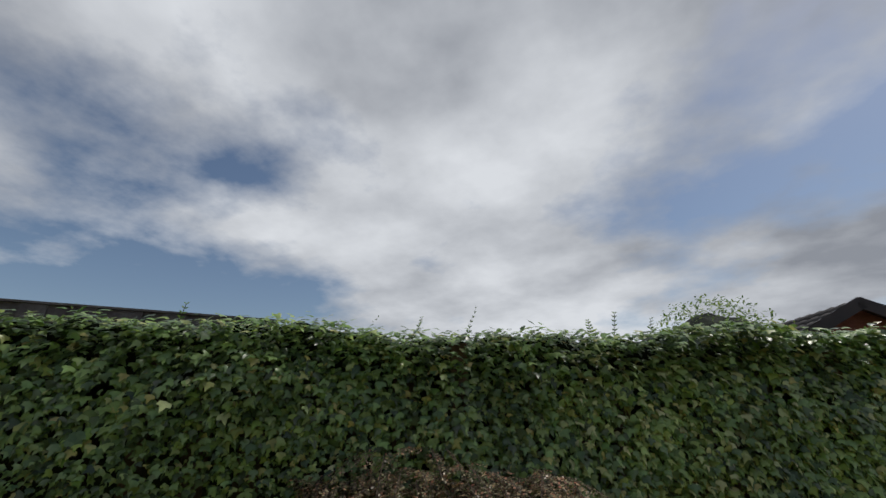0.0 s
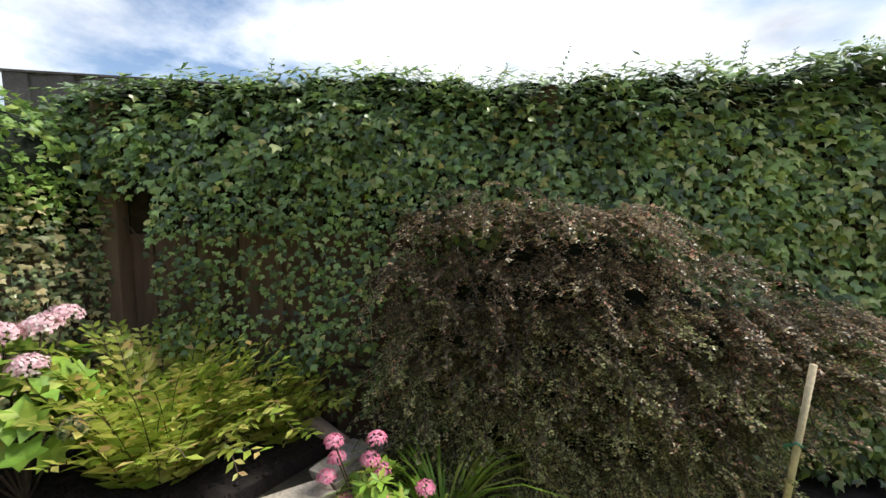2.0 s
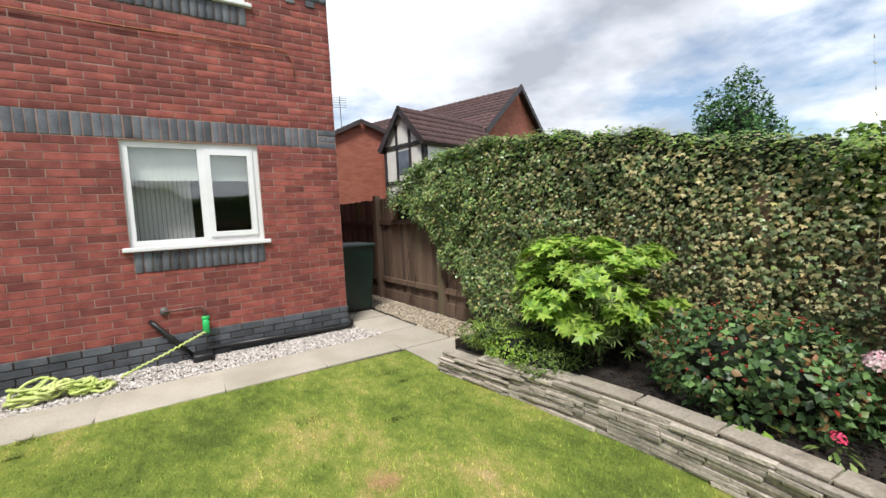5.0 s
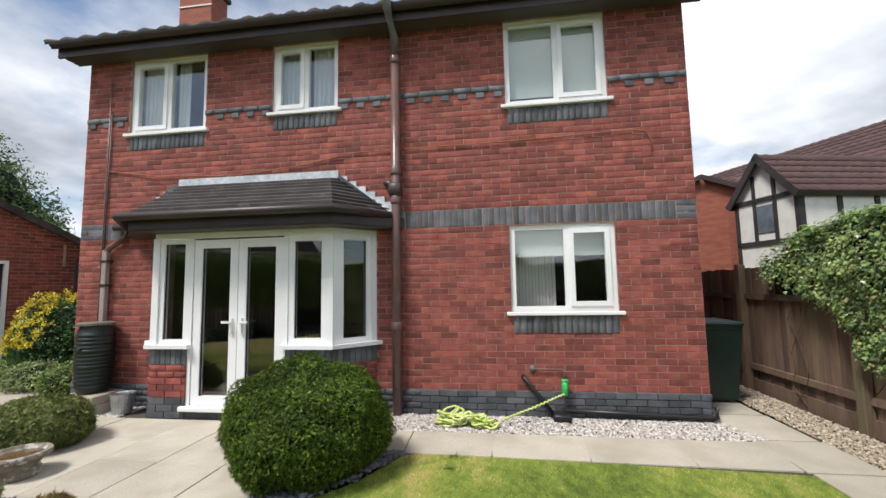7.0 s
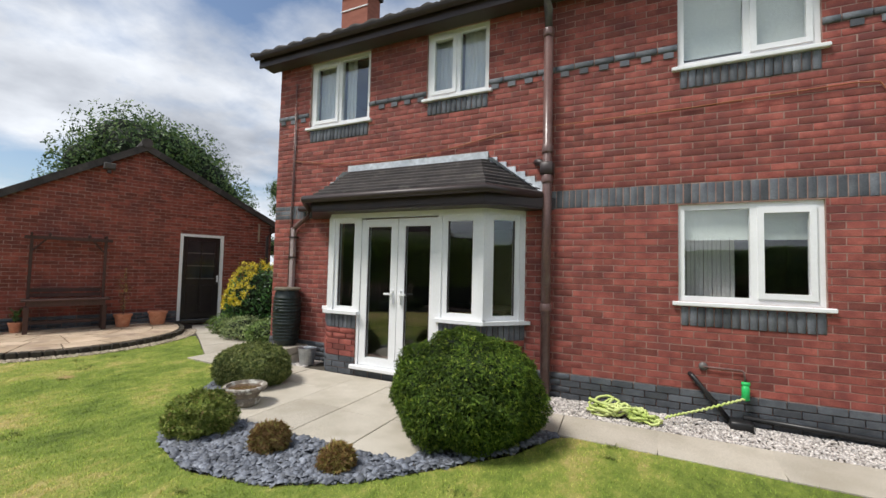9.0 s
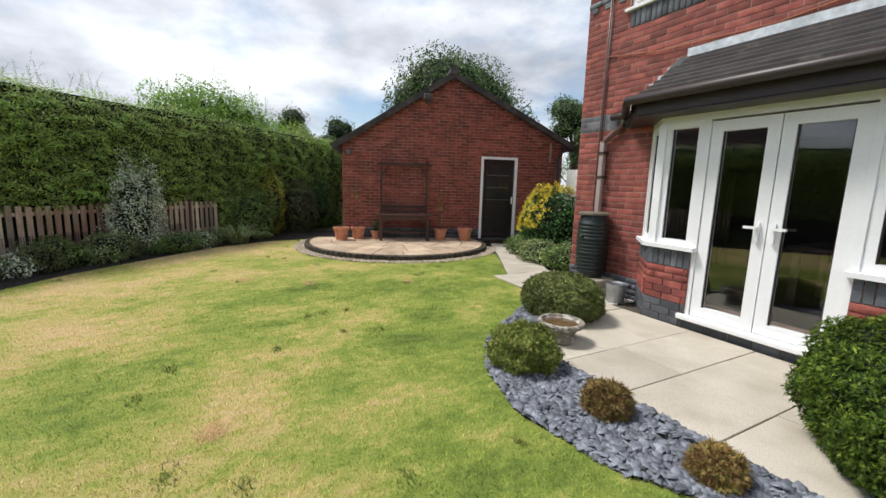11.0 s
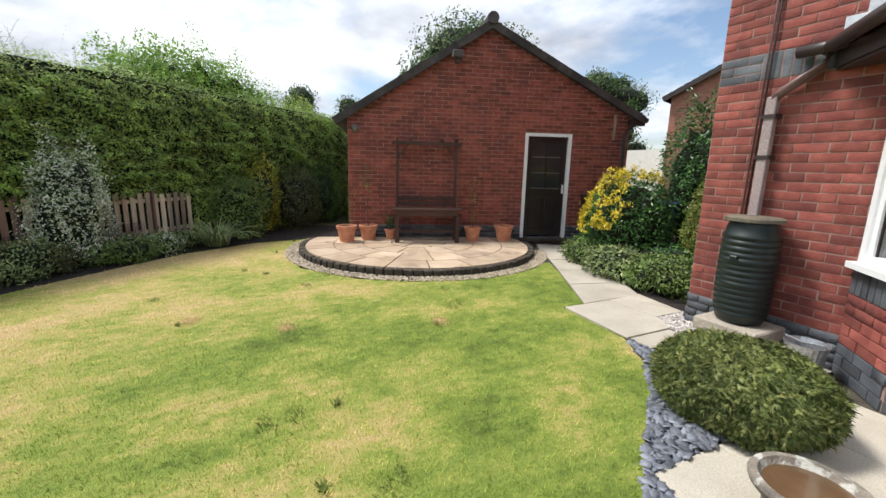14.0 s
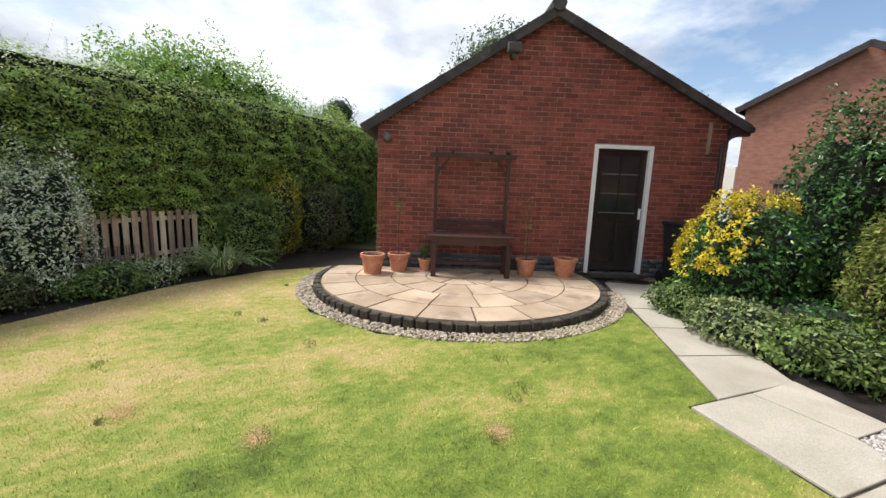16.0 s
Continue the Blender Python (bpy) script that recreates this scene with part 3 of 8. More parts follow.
for i in range(13):
    box(bm, (6.08 + i * 0.042, 0.40 + 0.012 * (i % 2), 1.18), (6.118 + i * 0.042, 0.408 + 0.012 * (i % 2), 1.98))
part("vertical_blind", bm, FABRIC, rooms, "white vertical blind behind the kitchen window")
part("worktop", boxes(((5.25, 0.27, 1.10), (7.9, 0.85, 1.14))), mat("worktop", (0.3, 0.28, 0.25), (0.36, 0.34, 0.3), rough=0.4, bump=0), rooms)
bm = lathe([(0.035, 0), (0.04, 0.05), (0.038, 0.10)], 14, (6.62, 0.36, 1.14))
kettle = thing("mug", (6.62, 0.36, 1.14), label="white mug on the kitchen windowsill", category="mug")
part("mug_body", bm, UPVC, kettle).matrix_parent_inverse = kettle.matrix_world.inverted()
tap = thing("sink_tap", (6.2, 0.42, 1.14), label="dark curved sink tap behind the kitchen window", category="tap")
part("spout", tube([(6.2, 0.42, 1.14), (6.2, 0.42, 1.24), (6.24, 0.42, 1.27), (6.31, 0.42, 1.26), (6.33, 0.42, 1.21)], 0.012), DARK_TRIM, tap).matrix_parent_inverse = tap.matrix_world.inverted()
table = thing("dining_table", (2.9, 1.9, 0.1), label="dark dining table inside the garden room", category="table")
for nm, sp in (("tabletop", ((2.2, 1.4, 0.80), (3.7, 2.4, 0.84))), ("leg", ((2.25, 1.45, 0.1), (2.32, 1.52, 0.80))), ("leg", ((3.58, 1.45, 0.1), (3.65, 1.52, 0.80))), ("leg", ((2.25, 2.28, 0.1), (2.32, 2.35, 0.80))), ("leg", ((3.58, 2.28, 0.1), (3.65, 2.35, 0.80)))):
    part(nm, boxes(sp), PIPE, table).matrix_parent_inverse = table.matrix_world.inverted()

# plinth, bands, brick panels under the sills
for a, b in ((0.0, 1.2), (4.37, 8.19)):
    brickwork(house_wall, I4, a, b, -0.0, 0.30, "stretcher", mats=BLUE_BRICK, near=(6.5, 0.2) if a > 1 else None, count=60 if a > 1 else 0, proud=0.022)
SILLS = [(6.07, 7.27, 0.96, 1.17), (6.07, 7.27, 3.545, 3.745), (2.92, 3.83, 3.69, 3.885), (0.72, 1.89, 3.545, 3.745)]
for a, b, c, d in SILLS:
    brickwork(house_wall, I4, a, b, c, d, "soldier", mats=BAND_BRICK, proud=0.014)
brickwork(house_wall, I4, 0.34, 0.93, 2.275, 2.495, "soldier", mats=BAND_BRICK)
brickwork(house_wall, I4, 4.60, 7.97, 2.275, 2.495, "soldier", mats=BAND_BRICK)
brickwork(house_wall, I4, 0.0, 0.34, 2.275, 2.495, "stretcher", mats=BAND_BRICK), brickwork(house_wall, I4, 7.97, 8.19, 2.275, 2.495, "stretcher", mats=BAND_BRICK)
brickwork(house_wall, I4, 0, 8.19, 3.985, 4.06, "stretcher", mats=BAND_BRICK, holes=HOUSE_HOLES, proud=0.02)
bm = bmesh.new()
k = 0.06
while k < 8.1:
    if not any(h[0] - 0.06 < k + 0.05 < h[1] + 0.06 and h[2] < 3.95 < h[3] for h in HOUSE_HOLES):
        box(bm, (k, -0.019, 3.915), (k + 0.10, 0, 3.980))
    k += 0.225
part("dentil_course", bm, BAND_BRICK, house_wall, "blue-grey brick dentils", kind="stuff")
# red brickwork
BAYH = [(1.2, 4.37, -0.1, 2.5)]
brickwork(house_wall, I4, 0, 8.19, 0.30, 2.275, "stretcher", mats=RED_BRICK, holes=HOUSE_HOLES + BAYH + SILLS, near=(6.6, 1.0), count=290)
brickwork(house_wall, I4, 0, 8.19, 2.495, 3.985, "stretcher", mats=RED_BRICK, holes=HOUSE_HOLES + SILLS + [], near=None)
brickwork(house_wall, I4, 0, 8.19, 4.06, 4.90, "stretcher", mats=RED_BRICK, holes=HOUSE_HOLES)
# end walls
for x, rz in ((0.0, -90), (8.19, 90)):
    em = pose(x, 7.0 if rz < 0 else 0.0, 0, 0, 0, rz)
    brickwork(house_wall, em, 0.0, 7.0, 0.0, 0.30, "stretcher", mats=BLUE_BRICK, proud=0.02)
    brickwork(house_wall, em, 0.0, 7.0, 0.30, 4.90, "stretcher", mats=RED_BRICK)

# eaves and main roof
part("soffit", boxes(((-0.20, -0.26, 4.90), (8.40, 0.0, 4.925))), SOFFIT, house)
part("fascia", boxes(((-0.22, -0.29, 4.87), (8.42, -0.26, 5.05))), DARK_TRIM, house)
bm = bmesh.new()
prof = [(0.055 * math.cos(a), 0.055 * math.sin(a)) for a in [math.pi + math.pi * i / 8 for i in range(9)]]
ringsg = [[bm.verts.new((x, -0.35 + py, 5.03 + pz)) for py, pz in prof] for x in (-0.24, 8.44)]
for i in range(8):
    bm.faces.new((ringsg[0][i], ringsg[0][i + 1], ringsg[1][i + 1], ringsg[1][i]))
bm.faces.new(ringsg[0]), bm.faces.new(ringsg[1])
part("gutter", bm, DARK_TRIM, house, "dark brown half-round gutter")


def tiled(name, parent, m, width, length, course=0.30, pitch=0.30, material=ROOF_TILE, wave=0.035):
    """A tiled slope: rises along +y of m over the given length, its courses stepped and rolled."""
    nx = max(2, int(width / pitch)) * 4
    ny = max(1, int(length / course))
    xs = np.linspace(0, width, nx + 1)
    zz = wave * np.clip(np.sin(np.arange(nx + 1) * math.pi / 2 + 0.6), -0.2, 1)
    V, F = [], []
    for j in range(ny):
        y0, y1 = j * course, min((j + 1) * course + 0.03, length + 0.03)
        base = len(V)
        for y, dz in ((y0, 0.0), (y0, 0.035), (y1, 0.006)):
            V += [(x, y, dz + (z if dz else 0)) for x, z in zip(xs, zz)]
        n = nx + 1
        for r in range(2):
            F += [(base + r * n + i, base + r * n + i + 1, base + (r + 1) * n + i + 1, base + (r + 1) * n + i) for i in range(nx)]
    M = np.array(m)
    return big_mesh(name, np.array(V) @ M[:3, :3].T + M[:3, 3], np.array(F), material, parent, kind="stuff")


tiled("roof", house, pose(-0.3, -0.40, 5.015, 33, 0, 0), 8.8, 4.9)
part("roof_deck", boxes(((-0.25, 0, -0.05), (8.45, 4.85, -0.01)), m=pose(0, -0.38, 5.01, 33, 0, 0)), DARK_TRIM, house)
part("roof_deck", boxes(((-0.25, 0, -0.05), (8.45, 4.85, -0.01)), m=pose(8.2, 7.7, 5.01, 33, 0, 180)), ROOF_TILE, house)
bm = bmesh.new()
for x0 in (-0.0, 8.14):
    a = [bm.verts.new((x0, y, z)) for y, z in ((0, 4.9), (7.25, 4.9), (3.62, 7.45))]
    b = [bm.verts.new((x0 + 0.05, y, z)) for y, z in ((0, 4.9), (7.25, 4.9), (3.62, 7.45))]
    bm.faces.new(a), bm.faces.new(b[::-1])
    for i in range(3):
        bm.faces.new((a[i], a[(i + 1) % 3], b[(i + 1) % 3], b[i]))
part("gable_wall", bm, FAR_BRICK, house)
chim = part("chimney", boxes(((-1.45, 3.2, 5.0), (-0.62, 3.75, 8.35))), FAR_BRICK, house, "red brick chimney stack")
chim.location.z += 0.3
part("chimney_cap", boxes(((-1.52, 3.13, 8.35), (-0.55, 3.82, 8.47)), bevel=0.02), ROOF_TILE, chim)
part("chimney_band", boxes(((-1.46, 3.18, 7.93), (-0.61, 3.199, 7.96))), UPVC, chim)
part("chimney_pot", lathe([(0.16, 0), (0.15, 0.15), (0.18, 0.2), (0.15, 0.28)], 16, (-1.05, 3.45, 8.47)), FAR_BRICK, chim)
dish = thing("satellite_dish", (-0.62, 3.2, 8.3), label="grey satellite dish beside the chimney", category="satellite dish")
for nm, bmx, mm in (("reflector", lathe([(0.02, 0), (0.16, 0.02), (0.28, 0.075), (0.28, 0.085), (0.15, 0.03), (0.01, 0.012)], 20), GREY_PIPE), ("arm", tube([(0, 0, 0), (0, -0.25, 0.32)], 0.015), GREY_PIPE),
                    ("receiver", boxes(((-0.03, -0.3, 0.3), (0.03, -0.22, 0.37))), GREY_PIPE), ("bracket", tube([(0, 0, 0), (0, 0.1, -0.2), (-0.0, 0.3, -0.22)], 0.02), GREY_PIPE)):
    bmx.transform(pose(0.4, -0.05, 0.35, 70, 0, 25))
    part(nm, bmx, mm, dish)

# soil pipe, hopper, cables on the wall
soil_pipe = thing("soil_pipe", (4.65, -0.09, 0), label="brown plastic soil pipe up the brick wall", category="pipe")


def sub(parent, name, bm, m, label="", smooth=True):
    """A part given in world coordinates under a thing that stands elsewhere."""
    ob = part(name, bm, m, parent, label, smooth=smooth)
    ob.matrix_parent_inverse = parent.matrix_world.inverted()
    return ob


sub(soil_pipe, "lower_pipe", tube([(4.65, -0.09, -0.05), (4.65, -0.09, 4.45)], 0.056, 14), PIPE)
sub(soil_pipe, "upper_pipe", tube([(4.65, -0.09, 4.45), (4.65, -0.12, 4.75), (4.65, -0.46, 4.95), (4.65, -0.47, 5.9)], 0.055, 14), GREY_PIPE, "grey weathered vent pipe")
for z in (1.02, 2.58, 2.95, 4.42):
    sub(soil_pipe, "collar", lathe([(0.066, 0), (0.07, 0.02), (0.07, 0.09), (0.062, 0.1)], 14, (4.65, -0.09, z)), PIPE)
sub(soil_pipe, "branch", tube([(4.65, -0.09, 2.80), (4.53, -0.08, 2.86), (4.50, 0.01, 2.88)], 0.045), DARK_TRIM)
sub(soil_pipe, "boss", boxes(((4.57, -0.16, 2.68), (4.73, -0.03, 2.84)), bevel=0.015), DARK_TRIM)
cable = thing("wall_cable", (4.4, -0.03, 3.2), label="thin orange-brown cable strung along the brick wall", category="cable")
CABLE = mat("orange_cable", (0.30, 0.10, 0.04), (0.36, 0.14, 0.07), bump=0)
pts = [(0.38, -0.02, 3.27), (1.2, -0.025, 3.14), (2.4, -0.025, 3.09), (3.3, -0.025, 3.17), (4.1, -0.025, 3.3), (4.6, -0.025, 3.31), (5.2, -0.025, 3.31), (6.2, -0.025, 3.32), (7.5, -0.025, 3.36), (7.68, -0.025, 3.34), (7.73, -0.03, 3.24), (7.74, -0.03, 3.07)]
sub(cable, "strand", tube(pts, 0.007, 6), CABLE)
riser = thing("riser_cable", (0.40, -0.03, 1.2), label="pair of dark cables running up the wall", category="cable")
sub(riser, "strand", tube([(0.38, -0.025, 1.1), (0.39, -0.025, 2.6), (0.40, -0.025, 4.6)], 0.008, 6), PIPE)
sub(riser, "strand", tube([(0.41, -0.025, 1.1), (0.42, -0.025, 2.6), (0.43, -0.025, 4.1)], 0.008, 6), DARK_TRIM)

# ---------- bay with french doors ----------
BAY = [(1.20, 0.0), (1.60, -0.42), (3.95, -0.42), (4.37, 0.0)]
bay = thing("bay", (2.8, 0, 0), label="white bay with french doors under a small tiled roof", category="bay window")


def face_pose(a, b):
    return pose(a[0], a[1], 0, 0, 0, math.degrees(math.atan2(b[1] - a[1], b[0] - a[0])))


def bay_wall(a, b, u0, u1):
    m = face_pose(a, b)
    w = sub(bay, "dwarf_wall", boxes(((u0, 0.0, -0.1), (u1, 0.2, 0.84)), m=m), MORTAR, "low red brick wall under the bay glass", smooth=False)
    for z0, z1, st, mt in ((0.0, 0.25, "stretcher", BLUE_BRICK), (0.25, 0.64, "stretcher", RED_BRICK), (0.64, 0.84, "soldier", BAND_BRICK)):
        brickwork(w, m, u0, u1, z0, z1, st, mats=mt, near=((u0 + u1) / 2, z0), count=8, proud=0.014)


LEN = 0.58
bay_wall(BAY[0], BAY[1], 0.0, LEN)
bay_wall(BAY[1], BAY[2], 0.0, 0.5)
bay_wall(BAY[1], BAY[2], 1.78, 2.35)
bay_wall(BAY[2], BAY[3], 0.0, 0.594)


def bay_frame(a, b, u0, u1, z0, z1, glass=True, name="window_frame", w=0.06, label=""):
    m = face_pose(a, b)
    fr = sub(bay, name, boxes(((u0, 0.02, z0), (u0 + w, 0.09, z1)), ((u1 - w, 0.02, z0), (u1, 0.09, z1)), ((u0 + w, 0.02, z0), (u1 - w, 0.09, z0 + w)), ((u0 + w, 0.02, z1 - w), (u1 - w, 0.09, z1)), m=m), UPVC, label, smooth=False)
    part("pane", boxes(((u0 + w, 0.05, z0 + w), (u1 - w, 0.055, z1 - w)), m=m), GLASS, fr)
    part("bead", boxes(((u0 + w, 0.035, z0 + w), (u0 + w + 0.012, 0.05, z1 - w)), ((u1 - w - 0.012, 0.035, z0 + w), (u1 - w, 0.05, z1 - w)), m=m), DARK_TRIM, fr)
    return fr


bay_frame(BAY[0], BAY[1], 0.05, 0.53, 0.88, 2.19)
bay_frame(BAY[1], BAY[2], 0.07, 0.47, 0.88, 2.19)
bay_frame(BAY[1], BAY[2], 1.80, 2.29, 0.88, 2.19, w=0.075)
bay_frame(BAY[2], BAY[3], 0.10, 0.52, 0.88, 2.19)
m = face_pose(BAY[1], BAY[2])
for nm, sp in (("post", ((-0.02, -0.005, 0.88), (0.07, 0.11, 2.2))), ("post", ((0.47, 0.005, 0.14), (0.54, 0.11, 2.2))), ("post", ((1.74, 0.005, 0.14), (1.80, 0.11, 2.2))), ("post", ((2.29, -0.005, 0.88), (2.37, 0.11, 2.2)))):
    sub(bay, nm, boxes(sp, m=m), UPVC, smooth=False)
for a, b, u0, u1 in ((BAY[0], BAY[1], -0.03, 0.06), (BAY[2], BAY[3], 0.0, 0.10), (BAY[2], BAY[3], 0.52, 0.62)):
    sub(bay, "post", boxes(((u0, 0.0, 0.88), (u1, 0.11, 2.2)), m=face_pose(a, b)), UPVC, smooth=False)
for u0, u1, hx in ((0.545, 1.135, 1.075), (1.145, 1.735, 1.205)):
    d = bay_frame(BAY[1], BAY[2], u0, u1, 0.16, 2.17, name="french_door", w=0.105, label="white glazed french door leaf")
    part("handle", boxes(((hx - 0.012, -0.015, 1.02), (hx + 0.012, 0.02, 1.20)), ((min(hx, hx + (hx - 1.14) * 1.6), -0.045, 1.14), (max(hx, hx + (hx - 1.14) * 1.6), -0.02, 1.165)), ((hx - 0.01, -0.04, 1.14), (hx + 0.01, 0.0, 1.165)), m=m), UPVC, d, "pale door handle")
sub(bay, "threshold", boxes(((0.44, -0.06, 0.10), (1.84, 0.11, 0.155)), bevel=0.008, m=m), UPVC, smooth=False)
brickwork(sub(bay, "door_plinth", boxes(((0.5, 0.01, -0.1), (1.78, 0.2, 0.10)), m=m), MORTAR, smooth=False), m, 0.5, 1.78, 0.0, 0.10, "stretcher", mats=BLUE_BRICK, near=(1, 0), count=6)


def bay_strip(name, off, z0, z1, material, label="", inner=0.1, cut=None, ends=(0.0, 0.0)):
    """A strip that follows the bay's outline, off metres outside it."""
    k = off * math.tan(math.radians(22.5))
    s = off * math.sqrt(0.5)
    outer = [(BAY[0][0] - off * 1.3 - ends[0], 0.0), (BAY[1][0] - k, BAY[1][1] - off), (BAY[2][0] + k, BAY[2][1] - off), (BAY[3][0] + off * 1.3 + ends[1], 0.0)]
    poly = outer + [(BAY[3][0] - inner, 0.0), (BAY[2][0] - inner * 0.4, BAY[2][1] + inner), (BAY[1][0] + inner * 0.4, BAY[1][1] + inner), (BAY[0][0] + inner, 0.0)]
    return sub(bay, name, prism(poly, z0, z1), material, label, smooth=False)


for u0, u1, a, b in ((0.0, LEN, BAY[0], BAY[1]), (-0.04, 0.545, BAY[1], BAY[2]), (1.735, 2.40, BAY[1], BAY[2]), (0.0, 0.64, BAY[2], BAY[3])):
    sub(bay, "sill", boxes(((u0, -0.07, 0.838), (u1, 0.10, 0.882)), m=face_pose(a, b)), UPVC, smooth=False)
bay_strip("head", 0.0, 2.19, 2.27, UPVC)
bay_strip("bay_soffit", 0.27, 2.262, 2.28, DARK_TRIM)
bay_strip("bay_fascia", 0.285, 2.282, 2.405, DARK_TRIM, "dark brown fascia")
# roof of the bay: three slopes of stepped courses
rb = [(0.84, 0.0), (1.44, -0.75), (4.10, -0.75), (4.66, 0.0)]
rt = [(1.60, 0.0), (1.66, -0.03), (3.76, -0.03), (3.84, 0.0)]
bm = bmesh.new()
NC = 9
for j in range(NC):
    f0, f1 = j / NC, (j + 1.25) / NC
    f1 = min(f1, 1.0)
    z0, z1 = 2.44 + 0.54 * f0, 2.44 + 0.54 * f1
    lo = [(b[0] + (t[0] - b[0]) * f0, b[1] + (t[1] - b[1]) * f0) for b, t in zip(rb, rt)]
    hi = [(b[0] + (t[0] - b[0]) * f1, b[1] + (t[1] - b[1]) * f1) for b, t in zip(rb, rt)]
    for i in range(3):
        a, b, c, d = [bm.verts.new((*p, z)) for p, z in ((lo[i], z0 + 0.040), (lo[i + 1], z0 + 0.040), (hi[i + 1], z1 + 0.002), (hi[i], z1 + 0.002))]
        e, f = bm.verts.new((*lo[i], z0 - 0.01)), bm.verts.new((*lo[i + 1], z0 - 0.01))
        bm.faces.new((a, b, c, d)), bm.faces.new((e, f, b, a))
bay_roof = sub(bay, "bay_roof", bm, ROOF_TILE, "dark grey tiled bay roof", smooth=False)
gp = [(0.78, -0.03, 2.43), (1.42, -0.80, 2.43), (4.12, -0.80, 2.43), (4.58, -0.12, 2.43)]
sub(bay, "bay_gutter", tube(gp, 0.05, 10), DARK_TRIM, "brown gutter round the bay roof")
sub(bay, "gutter_bracket", boxes(((1.44, -0.765, 2.405), (4.1, -0.70, 2.47))), DARK_TRIM, smooth=False)
bm = bmesh.new()
box(bm, (1.55, -0.03, 2.90), (3.86, -0.002, 3.075))
for i in range(6):
    box(bm, (1.55 - 0.115 * (i + 1), -0.03, 2.83 - 0.073 * i), (1.55 - 0.115 * i, -0.002, 2.99 - 0.073 * i))
    box(bm, (3.86 + 0.125 * i, -0.03, 2.83 - 0.073 * i), (3.86 + 0.125 * (i + 1), -0.002, 2.99 - 0.073 * i))
for s in (-1, 1):
    x0, x1 = (1.6, 0.86) if s < 0 else (3.84, 4.64)
    vs = [bm.verts.new(p) for p in ((x0, -0.03, 2.99), (x0 - s * -0.1, -0.10, 2.97), (x1 + s * -0.06, -0.10, 2.475), (x1, -0.03, 2.46))]
    bm.faces.new(vs)
sub(bay, "flashing", bm, LEAD, "grey stepped lead flashing", smooth=False)
drain = thing("bay_downpipe", (0.5, -0.07, 1.3), label="brown square downpipe from the bay gutter to the water butt", category="pipe")
sub(drain, "swan_neck", tube([(0.82, -0.06, 2.40), (0.80, -0.06, 2.30), (0.56, -0.06, 2.16), (0.50, -0.06, 2.10)], 0.038, 8), PIPE)
sub(drain, "stub", tube([(0.62, -0.07, 2.43), (0.95, -0.10, 2.43)], 0.045, 10), DARK_TRIM)
# Sky reflection on the brown shaft is painted as a pale pinkish colour.
sub(drain, "shaft", boxes(((0.462, -0.095, 1.12), (0.538, -0.03, 2.12)), bevel=0.006), mat("pipe_painted_sheen", (0.34, 0.27, 0.27), (0.40, 0.33, 0.32), rough=0.25, bump=0.02), smooth=False)
for z in (1.62, 1.95):
    sub(drain, "clip", boxes(((0.445, -0.105, z), (0.555, 0.0, z + 0.03))), DARK_TRIM, smooth=False)

# ---------- garage ----------
MG = pose(-4.37, 1.09, 0, 0, 0, 70.73)
GL, GR, GC = -3.47, 2.20, -0.775
EZ, EZR, AZ = 2.39, 2.60, 4.08
garage = thing("garage", label="red brick garage gable with tiled roof and dark door", category="outbuilding")
DOOR = (0.01, 0.98, 0.10, 2.21)
bm = backing(GL, GR, -0.1, EZ, 0.22, [DOOR])
bm.transform(MG)
garage_wall = part("wall", bm, MORTAR, garage, "red brick wall with pale joints")
bm = bmesh.new()
tri = [(GL, EZ), (GR, EZ), (GR, EZR), (GC, AZ)]
a, b = [bm.verts.new((u, 0, z)) for u, z in tri], [bm.verts.new((u, 0.22, z)) for u, z in tri]
bm.faces.new(a), bm.faces.new(b[::-1])
for i in range(4):
    bm.faces.new((a[i], a[(i + 1) % 4], b[(i + 1) % 4], b[i]))
bm.transform(MG)
part("gable", bm, MORTAR, garage)
for sp in (((GL, 0.22, -0.1), (GL + 0.22, 6, EZ)), ((GR - 0.22, 0.22, -0.1), (GR, 6, EZR - 0.03)), ((GL, 6.0, -0.1), (GR, 6.2, EZ))):
    part("wall", boxes(sp, m=MG), MORTAR, garage)


def gable_span(z):
    if z < EZ:
        return GL, GR
    f, g = (z - EZ) / (AZ - EZ), max((z - EZR) / (AZ - EZR), 0.0)
    return GL + (GC - GL) * f + 0.02, GR + (GC - GR) * g - 0.02


